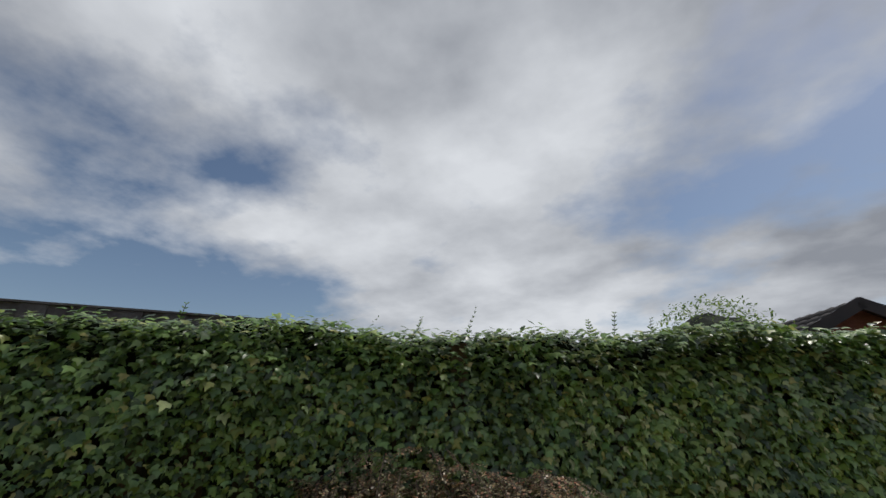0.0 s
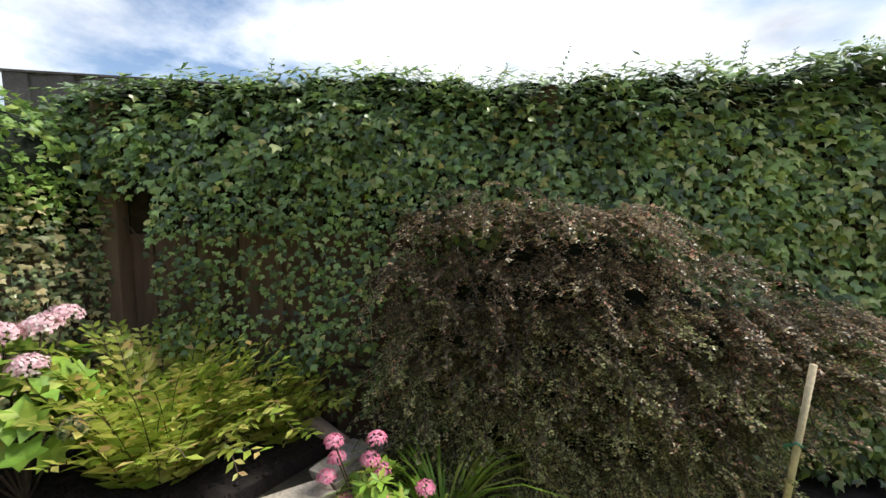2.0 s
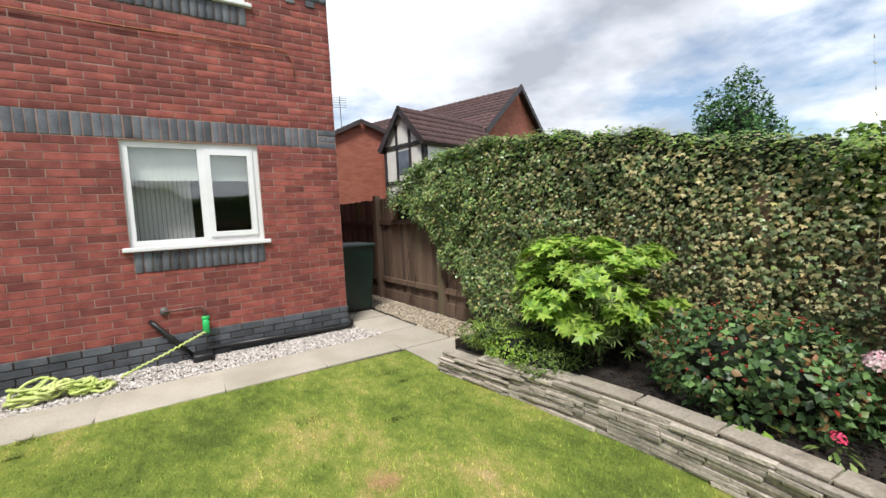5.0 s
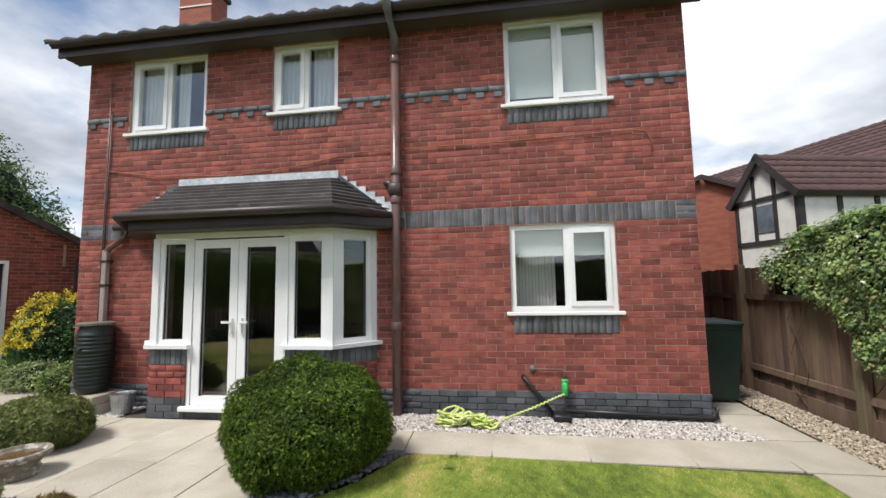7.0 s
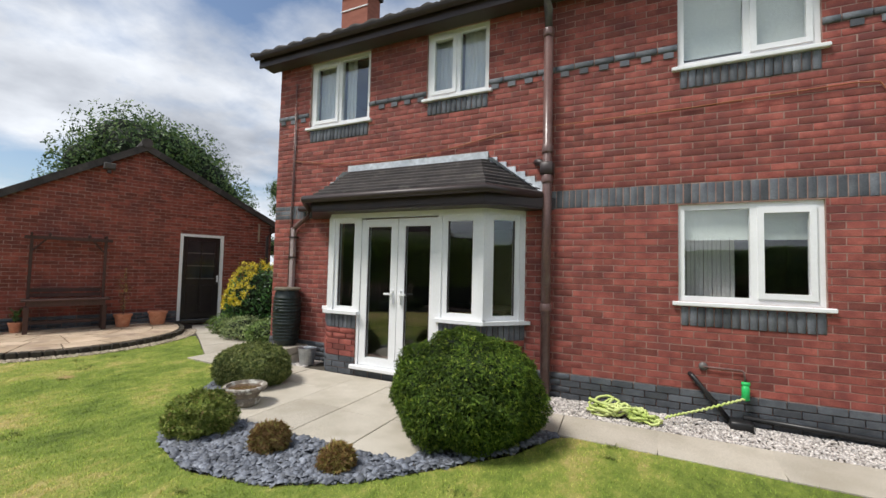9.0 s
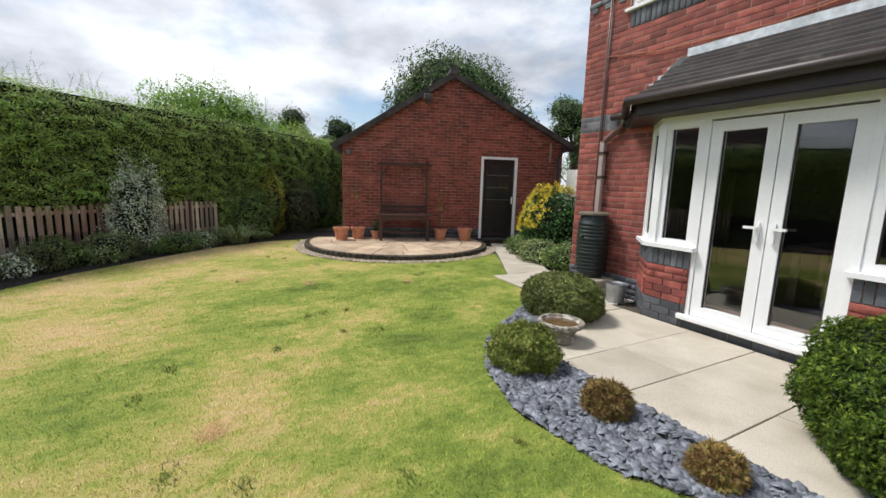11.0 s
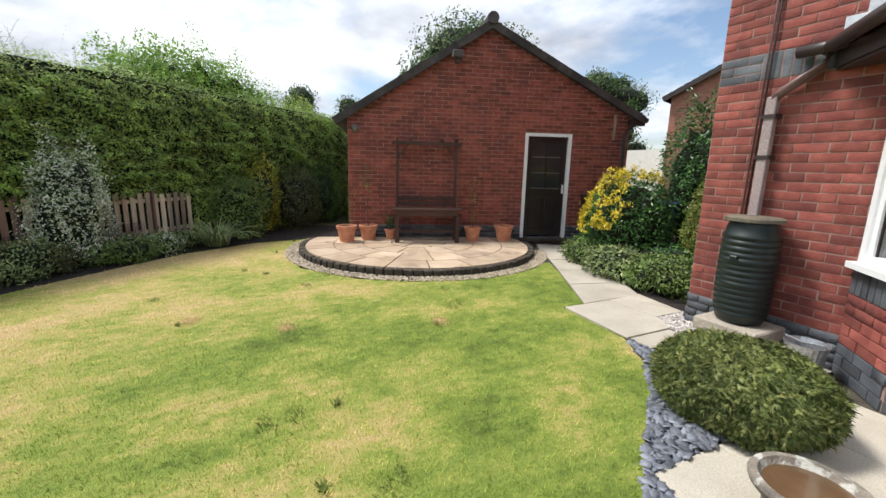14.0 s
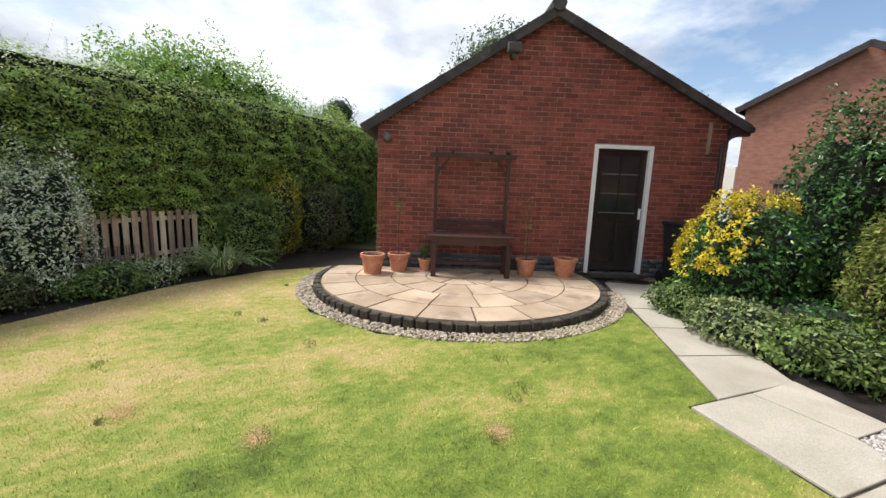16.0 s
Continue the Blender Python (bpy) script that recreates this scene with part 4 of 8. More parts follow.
brickwork(garage_wall, MG, GL, GR, 0.05, 0.35, "stretcher", mats=BLUE_BRICK, holes=[DOOR], proud=0.018)
brickwork(garage_wall, MG, GL, GR, 0.35, 4.025, "stretcher", mats=GARAGE_BRICK, holes=[DOOR], top=gable_span, near=(0, 1.4), count=290)
brickwork(garage_wall, MG @ pose(GR, 0, 0, 0, 0, 90), 0, 5.8, 0.05, 2.5, "stretcher", mats=GARAGE_BRICK)
for s in (-1, 1):
    eave_u, ez, wall_u = (GL - 0.24, EZ, GL) if s < 0 else (GR + 0.24, EZR, GR)
    run = abs(GC - eave_u)
    slope = math.atan2(AZ - ez, abs(GC - wall_u))
    ln = run / math.cos(slope)
    mm = MG @ pose(eave_u, -0.10 if s > 0 else 6.1, ez - 0.24 * math.tan(slope) + 0.06, 0, 0, 90 if s > 0 else -90) @ pose(0, 0, 0, math.degrees(slope), 0, 0)
    tiled("garage_roof", garage, mm, 6.2, ln, course=0.30, material=ROOF_TILE, wave=0.02)
    part("roof_deck", boxes(((0.02, 0, -0.06), (6.18, ln, -0.005)), m=mm), DARK_TRIM, garage)
    bm = bmesh.new()
    for i in range(int(ln / 0.30) + 1):
        x0 = 0.0 if s > 0 else 6.2 - 0.06
        box(bm, (x0 - (0.02 if s > 0 else 0), i * 0.30, -0.09 + 0.0), (x0 + 0.075, min(i * 0.30 + 0.31, ln), 0.048), mm @ pose(0, 0, 0, 0, 0, 0) @ Matrix.Translation((0, 0, 0.012 - 0.0)))
    part("verge_tiles", bm, ROOF_TILE, garage, "stepped dark verge tiles")
part("ridge", tube([MG @ Vector((GC, -0.16, AZ + 0.14)), MG @ Vector((GC, 6.1, AZ + 0.14))], 0.11, 10), ROOF_TILE, garage)
part("barge_fill", boxes(((GR - 0.05, -0.09, EZR - 0.18), (GR + 0.27, 0.05, EZR - 0.06)), m=MG), DARK_TRIM, garage)
part("garage_gutter", tube([MG @ Vector((GR + 0.27, -0.12, EZR - 0.08)), MG @ Vector((GR + 0.27, 5.8, EZR - 0.08))], 0.055), DARK_TRIM, garage)
part("downpipe", tube([MG @ Vector(p) for p in ((GR + 0.24, -0.02, EZR - 0.1), (GR - 0.02, -0.06, EZR - 0.2), (GR - 0.13, -0.06, EZR - 0.34), (GR - 0.13, -0.06, 0.05))], 0.035), DARK_TRIM, garage)
part("wood_batten", boxes(((GR - 0.37, -0.05, 2.12), (GR - 0.33, -0.012, 2.62)), m=MG), PICKET_WOOD, garage)
dr = part("garage_door", boxes(((0.075, 0.05, 0.14), (0.915, 0.09, 2.15)), m=MG), mat("dark_brown_paint", (0.018, 0.013, 0.014), (0.026, 0.019, 0.018), rough=0.35, bump=0.05), garage, "very dark brown panelled door with six small panes")
part("door_frame", boxes(((0.01, -0.02, 0.10), (0.075, 0.08, 2.21)), ((0.915, -0.02, 0.10), (0.98, 0.08, 2.21)), ((0.075, -0.02, 2.15), (0.915, 0.08, 2.21)), m=MG), UPVC, dr, "white painted door frame")
fr = dr.data.materials[0]
for i in range(3):
    for j in range(2):
        x, z = 0.19 + j * 0.315, 1.13 + i * 0.315
        part("pane", boxes(((x, 0.044, z), (x + 0.285, 0.049, z + 0.285)), m=MG), mat("dark_glass", (0.02, 0.022, 0.025), (0.03, 0.032, 0.035), rough=0.08, bump=0) if i + j == 0 else bpy.data.materials["dark_glass"], dr)
for j in range(3):
    part("glazing_bar", boxes(((0.17 + j * 0.315 - (0 if j else 0), 0.036, 1.11), (0.19 + j * 0.315, 0.05, 2.08)), m=MG), fr, dr)
for j in range(4):
    part("glazing_bar", boxes(((0.17, 0.036, 1.11 + j * 0.315), (0.82, 0.05, 1.13 + j * 0.315)), m=MG), GREY_PIPE if j < 3 else fr, dr)
for j in range(2):
    part("door_panel", boxes(((0.18 + j * 0.33, 0.034, 0.28), (0.45 + j * 0.33, 0.05, 0.95)), bevel=0.012, m=MG), fr, dr)
part("door_handle", boxes(((0.86, 0.02, 1.02), (0.89, 0.05, 1.2)), m=MG), UPVC, dr)
part("doorstep", boxes(((-0.02, -0.12, 0.04), (1.0, 0.05, 0.10)), m=MG), JOINT, garage)
flood = thing("floodlight", tuple(MG @ Vector((-1.42, -0.1, 3.52))), 70.7, "weathered outdoor floodlight under the gable", "floodlight")
for nm, sp, mt in (("housing", ((-0.10, -0.12, -0.03), (0.10, 0.02, 0.10)), GREY_PIPE), ("lens", ((-0.085, -0.128, -0.02), (0.085, -0.12, 0.085)), SOFFIT), ("bracket", ((-0.03, 0.0, -0.10), (0.03, 0.10, -0.02)), DARK_TRIM), ("sensor", ((-0.03, -0.08, -0.12), (0.03, -0.01, -0.04)), DARK_TRIM)):
    part(nm, boxes(sp, bevel=0.008), mt, flood)
ventt = thing("wall_vent", tuple(MG @ Vector((-3.32, -0.02, 2.18))), 70.7, "small grey domed vent on the brick wall", "vent")
vb = lathe([(0.075, 0), (0.07, 0.04), (0.04, 0.08), (0.01, 0.09)], 14)
vb.transform(pose(0, 0, 0, 90, 0, 0))
part("cowl", vb, GREY_PIPE, ventt, smooth=True)

# ---------- foliage helpers ----------
def rand_dirs(n, up=-0.35):
    """Random directions, none lower than up."""
    d = unit(rng.normal(size=(int(n * 5) + 80, 3)))
    return d[d[:, 2] > up][:n]


def lumpy(d, seed, amp=0.16, freq=2.2):
    return np.array([1 + amp * (noise.noise(Vector(v) * freq + Vector((seed, seed * 2, 0))) + 0.5 * noise.noise(Vector(v) * freq * 2.3 + Vector((seed, 0, seed)))) for v in d])


def bush(name, label, at, radii, n, template, size, m, group="", category="shrub", lumps=0.16, freq=2.2, shell=0.22, droop=0.0, core=0.78, seed=1, up=-0.35, kind="", out=0.7, core_mat=None, spread=0.5, parts=True):
    """A shrub: a core with its inner shade painted near black, stems and a shell of leaves over an uneven mound. at is
    its foot.
    """
    ob = thing(name, at, label=label, category=category, group=group, kind=kind)
    c, r = np.array([0, 0, radii[2] * (0.45 if up > -0.9 else 1.0)]), np.array(radii, float)
    r = r * np.array([1, 1, 0.58 if up > -0.9 else 1.0])
    d = rand_dirs(n, up - 0.35)
    k = lumpy(d, seed, lumps, freq) * (1 - shell * rng.random(len(d)) ** 1.6)
    P = c + d * k[:, None] * r
    P[:, 2] = np.maximum(P[:, 2], 0.01)
    N = unit(d * out + rng.normal(0, spread, d.shape) + (0, 0, 0.35))
    T = unit(d * 0.8 + rng.normal(0, 0.55, d.shape) + (0, 0, -droop + 0.15))
    V, F = scatter(template, P, N, T, size * rng.uniform(0.65, 1.25, len(P)))
    big_mesh("foliage", V, F, m, ob, kind="stuff")
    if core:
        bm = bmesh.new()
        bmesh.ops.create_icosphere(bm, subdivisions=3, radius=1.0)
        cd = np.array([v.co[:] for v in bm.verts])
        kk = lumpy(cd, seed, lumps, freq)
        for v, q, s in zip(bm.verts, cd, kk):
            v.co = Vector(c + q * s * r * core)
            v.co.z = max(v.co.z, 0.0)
        part("inner_shade", bm, core_mat or CORE, ob)
    st = bmesh.new()
    for i in range(5):
        a = i * 1.26 + seed
        o = tube([(0.03 * math.cos(a), 0.03 * math.sin(a), -0.02), (r[0] * 0.2 * math.cos(a), r[1] * 0.2 * math.sin(a), c[2] * 0.5), (r[0] * 0.45 * math.cos(a), r[1] * 0.45 * math.sin(a), c[2] + r[2] * 0.3)], [0.014, 0.01, 0.006], 5)
        me = bpy.data.meshes.new("tmp"); o.to_mesh(me); o.free(); st.from_mesh(me); bpy.data.meshes.remove(me)
    part("stem", st, TWIG, ob)
    return ob


def fronds(P, D, L, pairs, size, template=OVAL, sag=0.35, leafroll=0.25):
    """Leaves in pairs along arching shoots that start at P in directions D with lengths L: leaf arrays, and the shoots as thin strips."""
    Ps, Ns, Ts, Ss, sv, sf = [], [], [], [], [], []
    for p, d, l in zip(P, D, L):
        side = unit(np.cross(d, (0, 0, 1)) + 1e-6)
        prev = None
        for j in range(pairs + 1):
            f = (j + 0.6) / (pairs + 0.6)
            q = p + d * l * f + np.array([0, 0, -sag * l * f * f])
            t = unit(d + np.array([0, 0, -2 * sag * f]))
            w = 0.0018
            k = len(sv)
            sv += [q - side * w, q + side * w]
            if prev is not None:
                sf.append((prev, prev + 1, k + 1, k))
            prev = k
            up = unit(np.cross(side, t))
            up = up if up[2] > 0 else -up
            for s in (-1, 1):
                Ps.append(q), Ns.append(up + rng.normal(0, leafroll, 3)), Ts.append(unit(side * s * 1.0 + t * 0.75)), Ss.append(size * (1.1 - 0.55 * f) * rng.uniform(0.8, 1.15))
    V, F = scatter(template, np.array(Ps), np.array(Ns), np.array(Ts), np.array(Ss))
    return V, F, np.array(sv), np.array(sf)


def rosettes(P, N, k, size, template=NARROW, lift=0.35):
    """Whorls of k leaves at P, each spread about N."""
    n = len(P)
    z = unit(N)
    x = unit(np.cross(z, np.array([0.31, 0.2, 0.9])) + 1e-6)
    y = np.cross(z, x)
    a = (np.arange(k) / k * 2 * np.pi)[None] + rng.uniform(0, 6, (n, 1))
    T = np.cos(a)[..., None] * x[:, None] + np.sin(a)[..., None] * y[:, None] + z[:, None] * (lift + rng.uniform(-0.35, 0.45, (n, k, 1)))
    NN = z[:, None] * 1.0 - (T - z[:, None] * lift) * 0.35 + 0 * T
    PP = np.repeat(P[:, None], k, 1)
    return scatter(template, PP.reshape(-1, 3), NN.reshape(-1, 3), T.reshape(-1, 3), size * rng.uniform(0.7, 1.15, n * k))


def blades(n, r0, length, width, lean=0.6, segs=4):
    """Arching strap leaves from a clump's foot."""
    V, F = [], []
    for _ in range(n):
        a, ln = rng.uniform(0, 6.28), length * rng.uniform(0.6, 1.1)
        le = lean * rng.uniform(0.5, 1.4)
        d = np.array([math.cos(a), math.sin(a), 0])
        s = np.array([-d[1], d[0], 0])
        p = d * r0 * rng.random()
        for j in range(segs + 1):
            f = j / segs
            q = p + d * ln * le * f ** 1.6 + np.array([0, 0, ln * (f - 0.42 * le * f * f * f * 1.3)])
            w = width * (1 - f) ** 0.6 + 0.0006
            V += [q - s * w, q + s * w]
            if j:
                k = len(V)
                F.append((k - 4, k - 3, k - 1, k - 2))
    return np.array(V), np.array(F)


def world_to(ob, V):
    return V - np.array(ob.matrix_world.translation)


# ---------- fences ----------
MA = pose(9.65, -5.4, 0, 0, 0, 218.48)
MB = pose(9.50, 0.68, 0, 0, 0, -87.5)
MH = pose(-4.0, -7.9, 0, 0, 0, 133.4)


def board_fence(name, m, u0, u1, height, label, step=0.125, first=1.83, rails=(0.35, 1.0, 1.65), high_to=99):
    ob = thing(name, tuple(m.translation), label=label, category="fence")
    u = u0
    me = None
    while u < u1:
        bm = bmesh.new()
        h = (height if u < high_to else height - 0.25) + rng.uniform(-0.01, 0.01)
        box(bm, (u, 0.0 + 0.012 * (int(u / step) % 2), 0.04), (u + step - 0.004, 0.022 + 0.012 * (int(u / step) % 2), h), m)
        sub(ob, "board", bm, FENCE_WOOD, smooth=False)
        u += step
    for z in rails:
        sub(ob, "rail", boxes(((u0, -0.045, z), (u1, -0.001, z + 0.075)), m=m), FENCE_WOOD, smooth=False)
    u = u0 + 0.02
    while u < u1:
        sub(ob, "post", boxes(((u, -0.10, -0.05), (u + 0.10, 0.0 - 0.002, (height + 0.06) if u < high_to else height - 0.22)), bevel=0.006, m=m), FENCE_WOOD, smooth=False)
        u += first
    sub(ob, "gravel_board", boxes(((u0, -0.02, -0.05), (u1, 0.0 - 0.001, 0.16)), m=m), FENCE_WOOD, smooth=False)
    return ob


fence_a = board_fence("ivy_fence", MA, -0.05, 9.2, 2.02, "tall brown timber board fence covered in ivy", first=2.4, rails=(0.5,))
fence_b = board_fence("side_fence", MB, -4.6, 6.05, 1.72, "brown feather-edge timber fence, mossy at the foot", rails=(0.30, 1.28), high_to=2.0)
MC = pose(8.2, 4.2, 0)
gate = board_fence("passage_gate", MC, 0.0, 1.2, 1.75, "dark brown timber gate across the side passage", first=1.1)
neigh = thing("neighbour_fence", (9.7, -6.4, 0), label="weathered grey timber fence behind the ivy", category="fence")
mn = pose(10.55, -5.03, 0, 0, 0, 236.6)
for i in range(18):
    sub(neigh, "board", boxes(((i * 0.125, 0.012 * (i % 2), 1.2), (i * 0.125 + 0.132, 0.02 + 0.012 * (i % 2), 2.385)), m=mn), GREY_PIPE, smooth=False)
sub(neigh, "cap_rail", boxes(((-0.02, -0.01, 2.386), (2.26, 0.04, 2.400)), m=mn), GREY_PIPE, smooth=False)


def ivy_sheet(name, label, m, u0, u1, crest, foot, density, size, mats, thick=0.14, sparse=None, singles=0, seed=0):
    """Ivy over a wall: leaves in the local frame m, facing -y, tips down, between foot(u) and crest(u). mats: (weight(u, z), material)."""
    ob = thing(name, tuple(m.translation), label=label, category="ivy")
    n = int((u1 - u0) * 2.3 * density)
    u, z = rng.uniform(u0, u1, n), rng.uniform(0.0, 2.5, n)
    more = rng.uniform(u0, u1, int((u1 - u0) * 420))
    u, z = np.append(u, more), np.append(z, crest(more) + 0.01 - np.abs(rng.normal(0, 0.055, len(more))))
    n = len(u)
    cr, ft = crest(u), foot(u)
    keep = (z < cr + rng.normal(0.01, 0.02, n)) & (z > ft + rng.normal(0, 0.05, n))
    if sparse:
        keep &= rng.random(n) < sparse(u, z)
    u, z, cr = u[keep], z[keep], cr[keep]
    bulge = np.array([noise.noise(Vector((a * 1.3, b * 1.6, seed))) + 0.8 * noise.noise(Vector((a * 4.5, b * 4.5, seed + 5))) for a, b in zip(u, z)])
    near_top = np.clip(1 - (cr - z) / 0.3, 0, 1)
    y = -0.05 - thick * (0.35 + 0.55 * bulge) - rng.random(len(u)) * 0.07 - 0.05 * near_top
    y = np.minimum(y, -0.03) + near_top * rng.uniform(0, 0.24, len(u))
    P = np.stack([u, y, z], -1)
    N = np.stack([rng.normal(0, 0.5, len(u)), -np.ones(len(u)) + near_top * 0.6, rng.normal(0.5, 0.45, len(u)) + near_top * 0.9], -1)
    T = np.stack([rng.normal(0, 0.55, len(u)), -0.25 + 0 * u, -np.ones(len(u)) * 0.9 + near_top * rng.uniform(0, 1.15, len(u))], -1)
    R = np.array(m)[:3, :3]
    S = size(u, z) * rng.uniform(0.6, 1.3, len(u))
    P, N, T = P @ R.T, N @ R.T, T @ R.T
    pick = rng.random(len(u))
    used = np.zeros(len(u), bool)
    for nm, weight, material, lab in mats:
        w = weight(u, z)
        sel = ~used & (pick < w)
        pick = np.where(sel, pick, pick - w)
        used |= sel
        idx = np.nonzero(sel)[0]
        if nm == "foliage" and singles:
            d = np.argsort(np.hypot(u[idx] - 2.2, z[idx] - 1.9))[:singles]
            for i in idx[d]:
                z_, y_ = unit(N[i]), None
                y_ = unit(T[i] - (T[i] @ z_) * z_)
                mm = Matrix(np.stack([np.cross(y_, z_), y_, z_], -1).tolist()).to_4x4()
                lf = new("leaf", LEAF_ME)
                lf.parent = ob
                lf.matrix_world = Matrix.Translation(Vector(P[i]) + m.translation) @ mm @ Matrix.Scale(float(S[i]), 4)
            idx = np.setdiff1d(idx, idx[d])
        if len(idx):
            V, F = scatter(IVY_LEAF, P[idx], N[idx], T[idx], S[idx])
            big_mesh(nm, V, F, material, ob, lab, kind="stuff")
    st = bmesh.new()
    for _ in range(26):
        a, b = rng.uniform(u0, u1), 0.05
        pts = []
        for k in range(9):
            pts.append(Vector((a, -0.035 - 0.02 * rng.random(), b)))
            a, b = a + rng.normal(0, 0.10), b + 0.2
            if b > 1.6:
                break
        o = tube(pts, 0.006, 4)
        o.transform(m.to_3x3().to_4x4())
        me = bpy.data.meshes.new("tmp"); o.to_mesh(me); o.free(); st.from_mesh(me); bpy.data.meshes.remove(me)
    part("stem", st, TWIG, ob, kind="stuff")
    # dark strip behind the leaves, coloured as the shade between them
    us = np.linspace(u0, u1, 60)
    hi = crest(us) - 0.015 + 0.03 * np.sin(us * 17)
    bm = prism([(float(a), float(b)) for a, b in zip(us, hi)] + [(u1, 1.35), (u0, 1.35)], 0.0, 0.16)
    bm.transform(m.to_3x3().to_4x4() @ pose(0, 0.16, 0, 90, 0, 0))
    part("inner_shade", bm, CORE, ob)
    return ob


LEAF_ME = bpy.data.meshes.new("leaf")
LEAF_ME.from_pydata(IVY_LEAF[0].tolist(), [], IVY_LEAF[1].tolist())
LEAF_ME.materials.append(IVY)
ivy_sheet("ivy", "dense dark green ivy hanging over a tall timber fence", MA, -0.25, 7.9, lambda u: 2.16 + 0.02 * np.sin(u * 5) + 0.03 * np.sin(u * 1.7) + 0.02 * np.clip(u - 5, 0, 3),
          lambda u: np.where(u < 0.32, 1.6 - 0 * u, np.where(u < 0.6, 0.7, np.where(u < 1.65, 0.4, 0.08))), 2900, lambda u, z: np.where((u < 1.9) & (z < 1.6), 0.037, 0.050 + 0.004 * np.clip(u - 3, 0, 3)),
          [("variegated_foliage", lambda u, z: np.clip(0.16 * ((u > 2.9) & (z < 2.05)) + 0.02 + 0.2 * ((np.abs(u - 3.6) < 0.35) & (np.abs(z - 1.3) < 0.4)), 0, 1), IVY_VAR, "pale edged ivy leaves"),
           ("new_foliage", lambda u, z: np.clip((z - 2.02) * 2.2, 0.03, 0.75), IVY_TOP, "bright new ivy leaves along the top"), ("foliage", lambda u, z: 1 + 0 * u, IVY, "")],
          sparse=lambda u, z: np.where((u < 2.0) & (z < 1.35), 0.48 + 0.25 * np.sin(u * 9) * np.sin(z * 5), 1.0), singles=290, seed=3)


def crest_b(u):
    return np.interp(u, [-0.2, 0.1, 0.5, 1.2, 2.0, 3.0, 3.9, 4.6, 5.1, 6.1], [1.78, 1.99, 2.15, 2.22, 2.25, 2.14, 1.98, 1.80, 1.71, 1.60]) + 0.02 * np.sin(u * 7)


ivy_sheet("ivy", "patchy ivy with dry yellowing leaves over a low timber fence", MB, -0.25, 6.05, crest_b,
          lambda u: np.interp(u, [-0.3, 0.2, 0.9, 1.1, 1.5, 1.7, 2.3, 6.1], [1.65, 1.5, 1.15, 0.75, 0.65, 0.25, 0.15, 0.15]), 4400, lambda u, z: np.where(u > 3.2, 0.034, 0.039),
          [("new_foliage", lambda u, z: np.clip((z - crest_b(u) + 0.20) * 4, 0.0, 0.85), IVY_TOP, "bright new ivy leaves along the top"),
           ("dry_foliage", lambda u, z: np.clip(0.15 + (u - 1.6) * 0.3, 0.1, 0.88), IVY_DRY, "dry yellowing ivy leaves"), ("foliage", lambda u, z: 1 + 0 * u, IVY, "")],
          sparse=lambda u, z: np.where(u > 2.2, 0.72, 1.0), seed=11, thick=0.18)
# sprigs that stand up from the ivy
sprigs = thing("ivy_sprig", tuple(MA.translation), label="thin leafy shoots standing above the ivy", category="ivy", kind="stuff")
sp_u = np.array([0.2, 0.35, 0.9, 1.5, 1.9, 2.2, 2.5, 3.3, 3.45, 3.7, 4.3, 4.9, 5.4])
R = np.array(MA)[:3, :3]
P0 = np.stack([sp_u, 0.05 + 0 * sp_u, 2.14 + 0 * sp_u], -1) @ R.T
D0 = unit(np.stack([rng.normal(0, 0.4, 13), rng.normal(0, 0.3, 13), np.ones(13)], -1)) @ R.T
V, F, SV, SF = fronds(P0, D0, rng.uniform(0.08, 0.2, 13), 5, 0.035, sag=0.1)
big_mesh("foliage", V, F, IVY_TOP, sprigs), big_mesh("shoot", SV, SF, TWIG, sprigs)
tall = thing("tall_shoot", (10.1, -4.4, 1.3), label="tall thin shoot with a few leaves behind the fence", category="plant")
V, F, SV, SF = fronds(arr((0, 0, 0)), arr((0.0, 0.05, 1.0)), [1.05], 6, 0.06, sag=0.0)
big_mesh("foliage", V, F, IVY_DRY, tall), big_mesh("shoot", SV, SF, TWIG, tall)
bush("neighbour_ivy", "mound of bright ivy spilling over the corner of the fences", (10.0, -5.0, 1.3), (0.5, 0.6, 0.8), 3200, IVY_LEAF, 0.043, IVY_TOP, category="ivy", seed=6)
bush("neighbour_ivy", "low mound of bright ivy beside the fence corner", (9.92, -4.5, 1.2), (0.36, 0.48, 0.62), 1700, IVY_LEAF, 0.042, IVY_TOP, category="ivy", seed=9)
bush("round_bush", "rounded green bush rising behind the ivy fence", (6.3, -9.9, 1.1), (0.80, 0.80, 0.86), 3600, OVAL, 0.05, IVY_TOP, category="shrub", seed=9, up=-1.2)

# ---------- hedge, picket fence, border ----------
hedge = thing("hedge", (-4.0, -7.9, 0), label="tall clipped dark green hedge above a picket fence", category="hedge")
R = np.array(MH)[:3, :3]


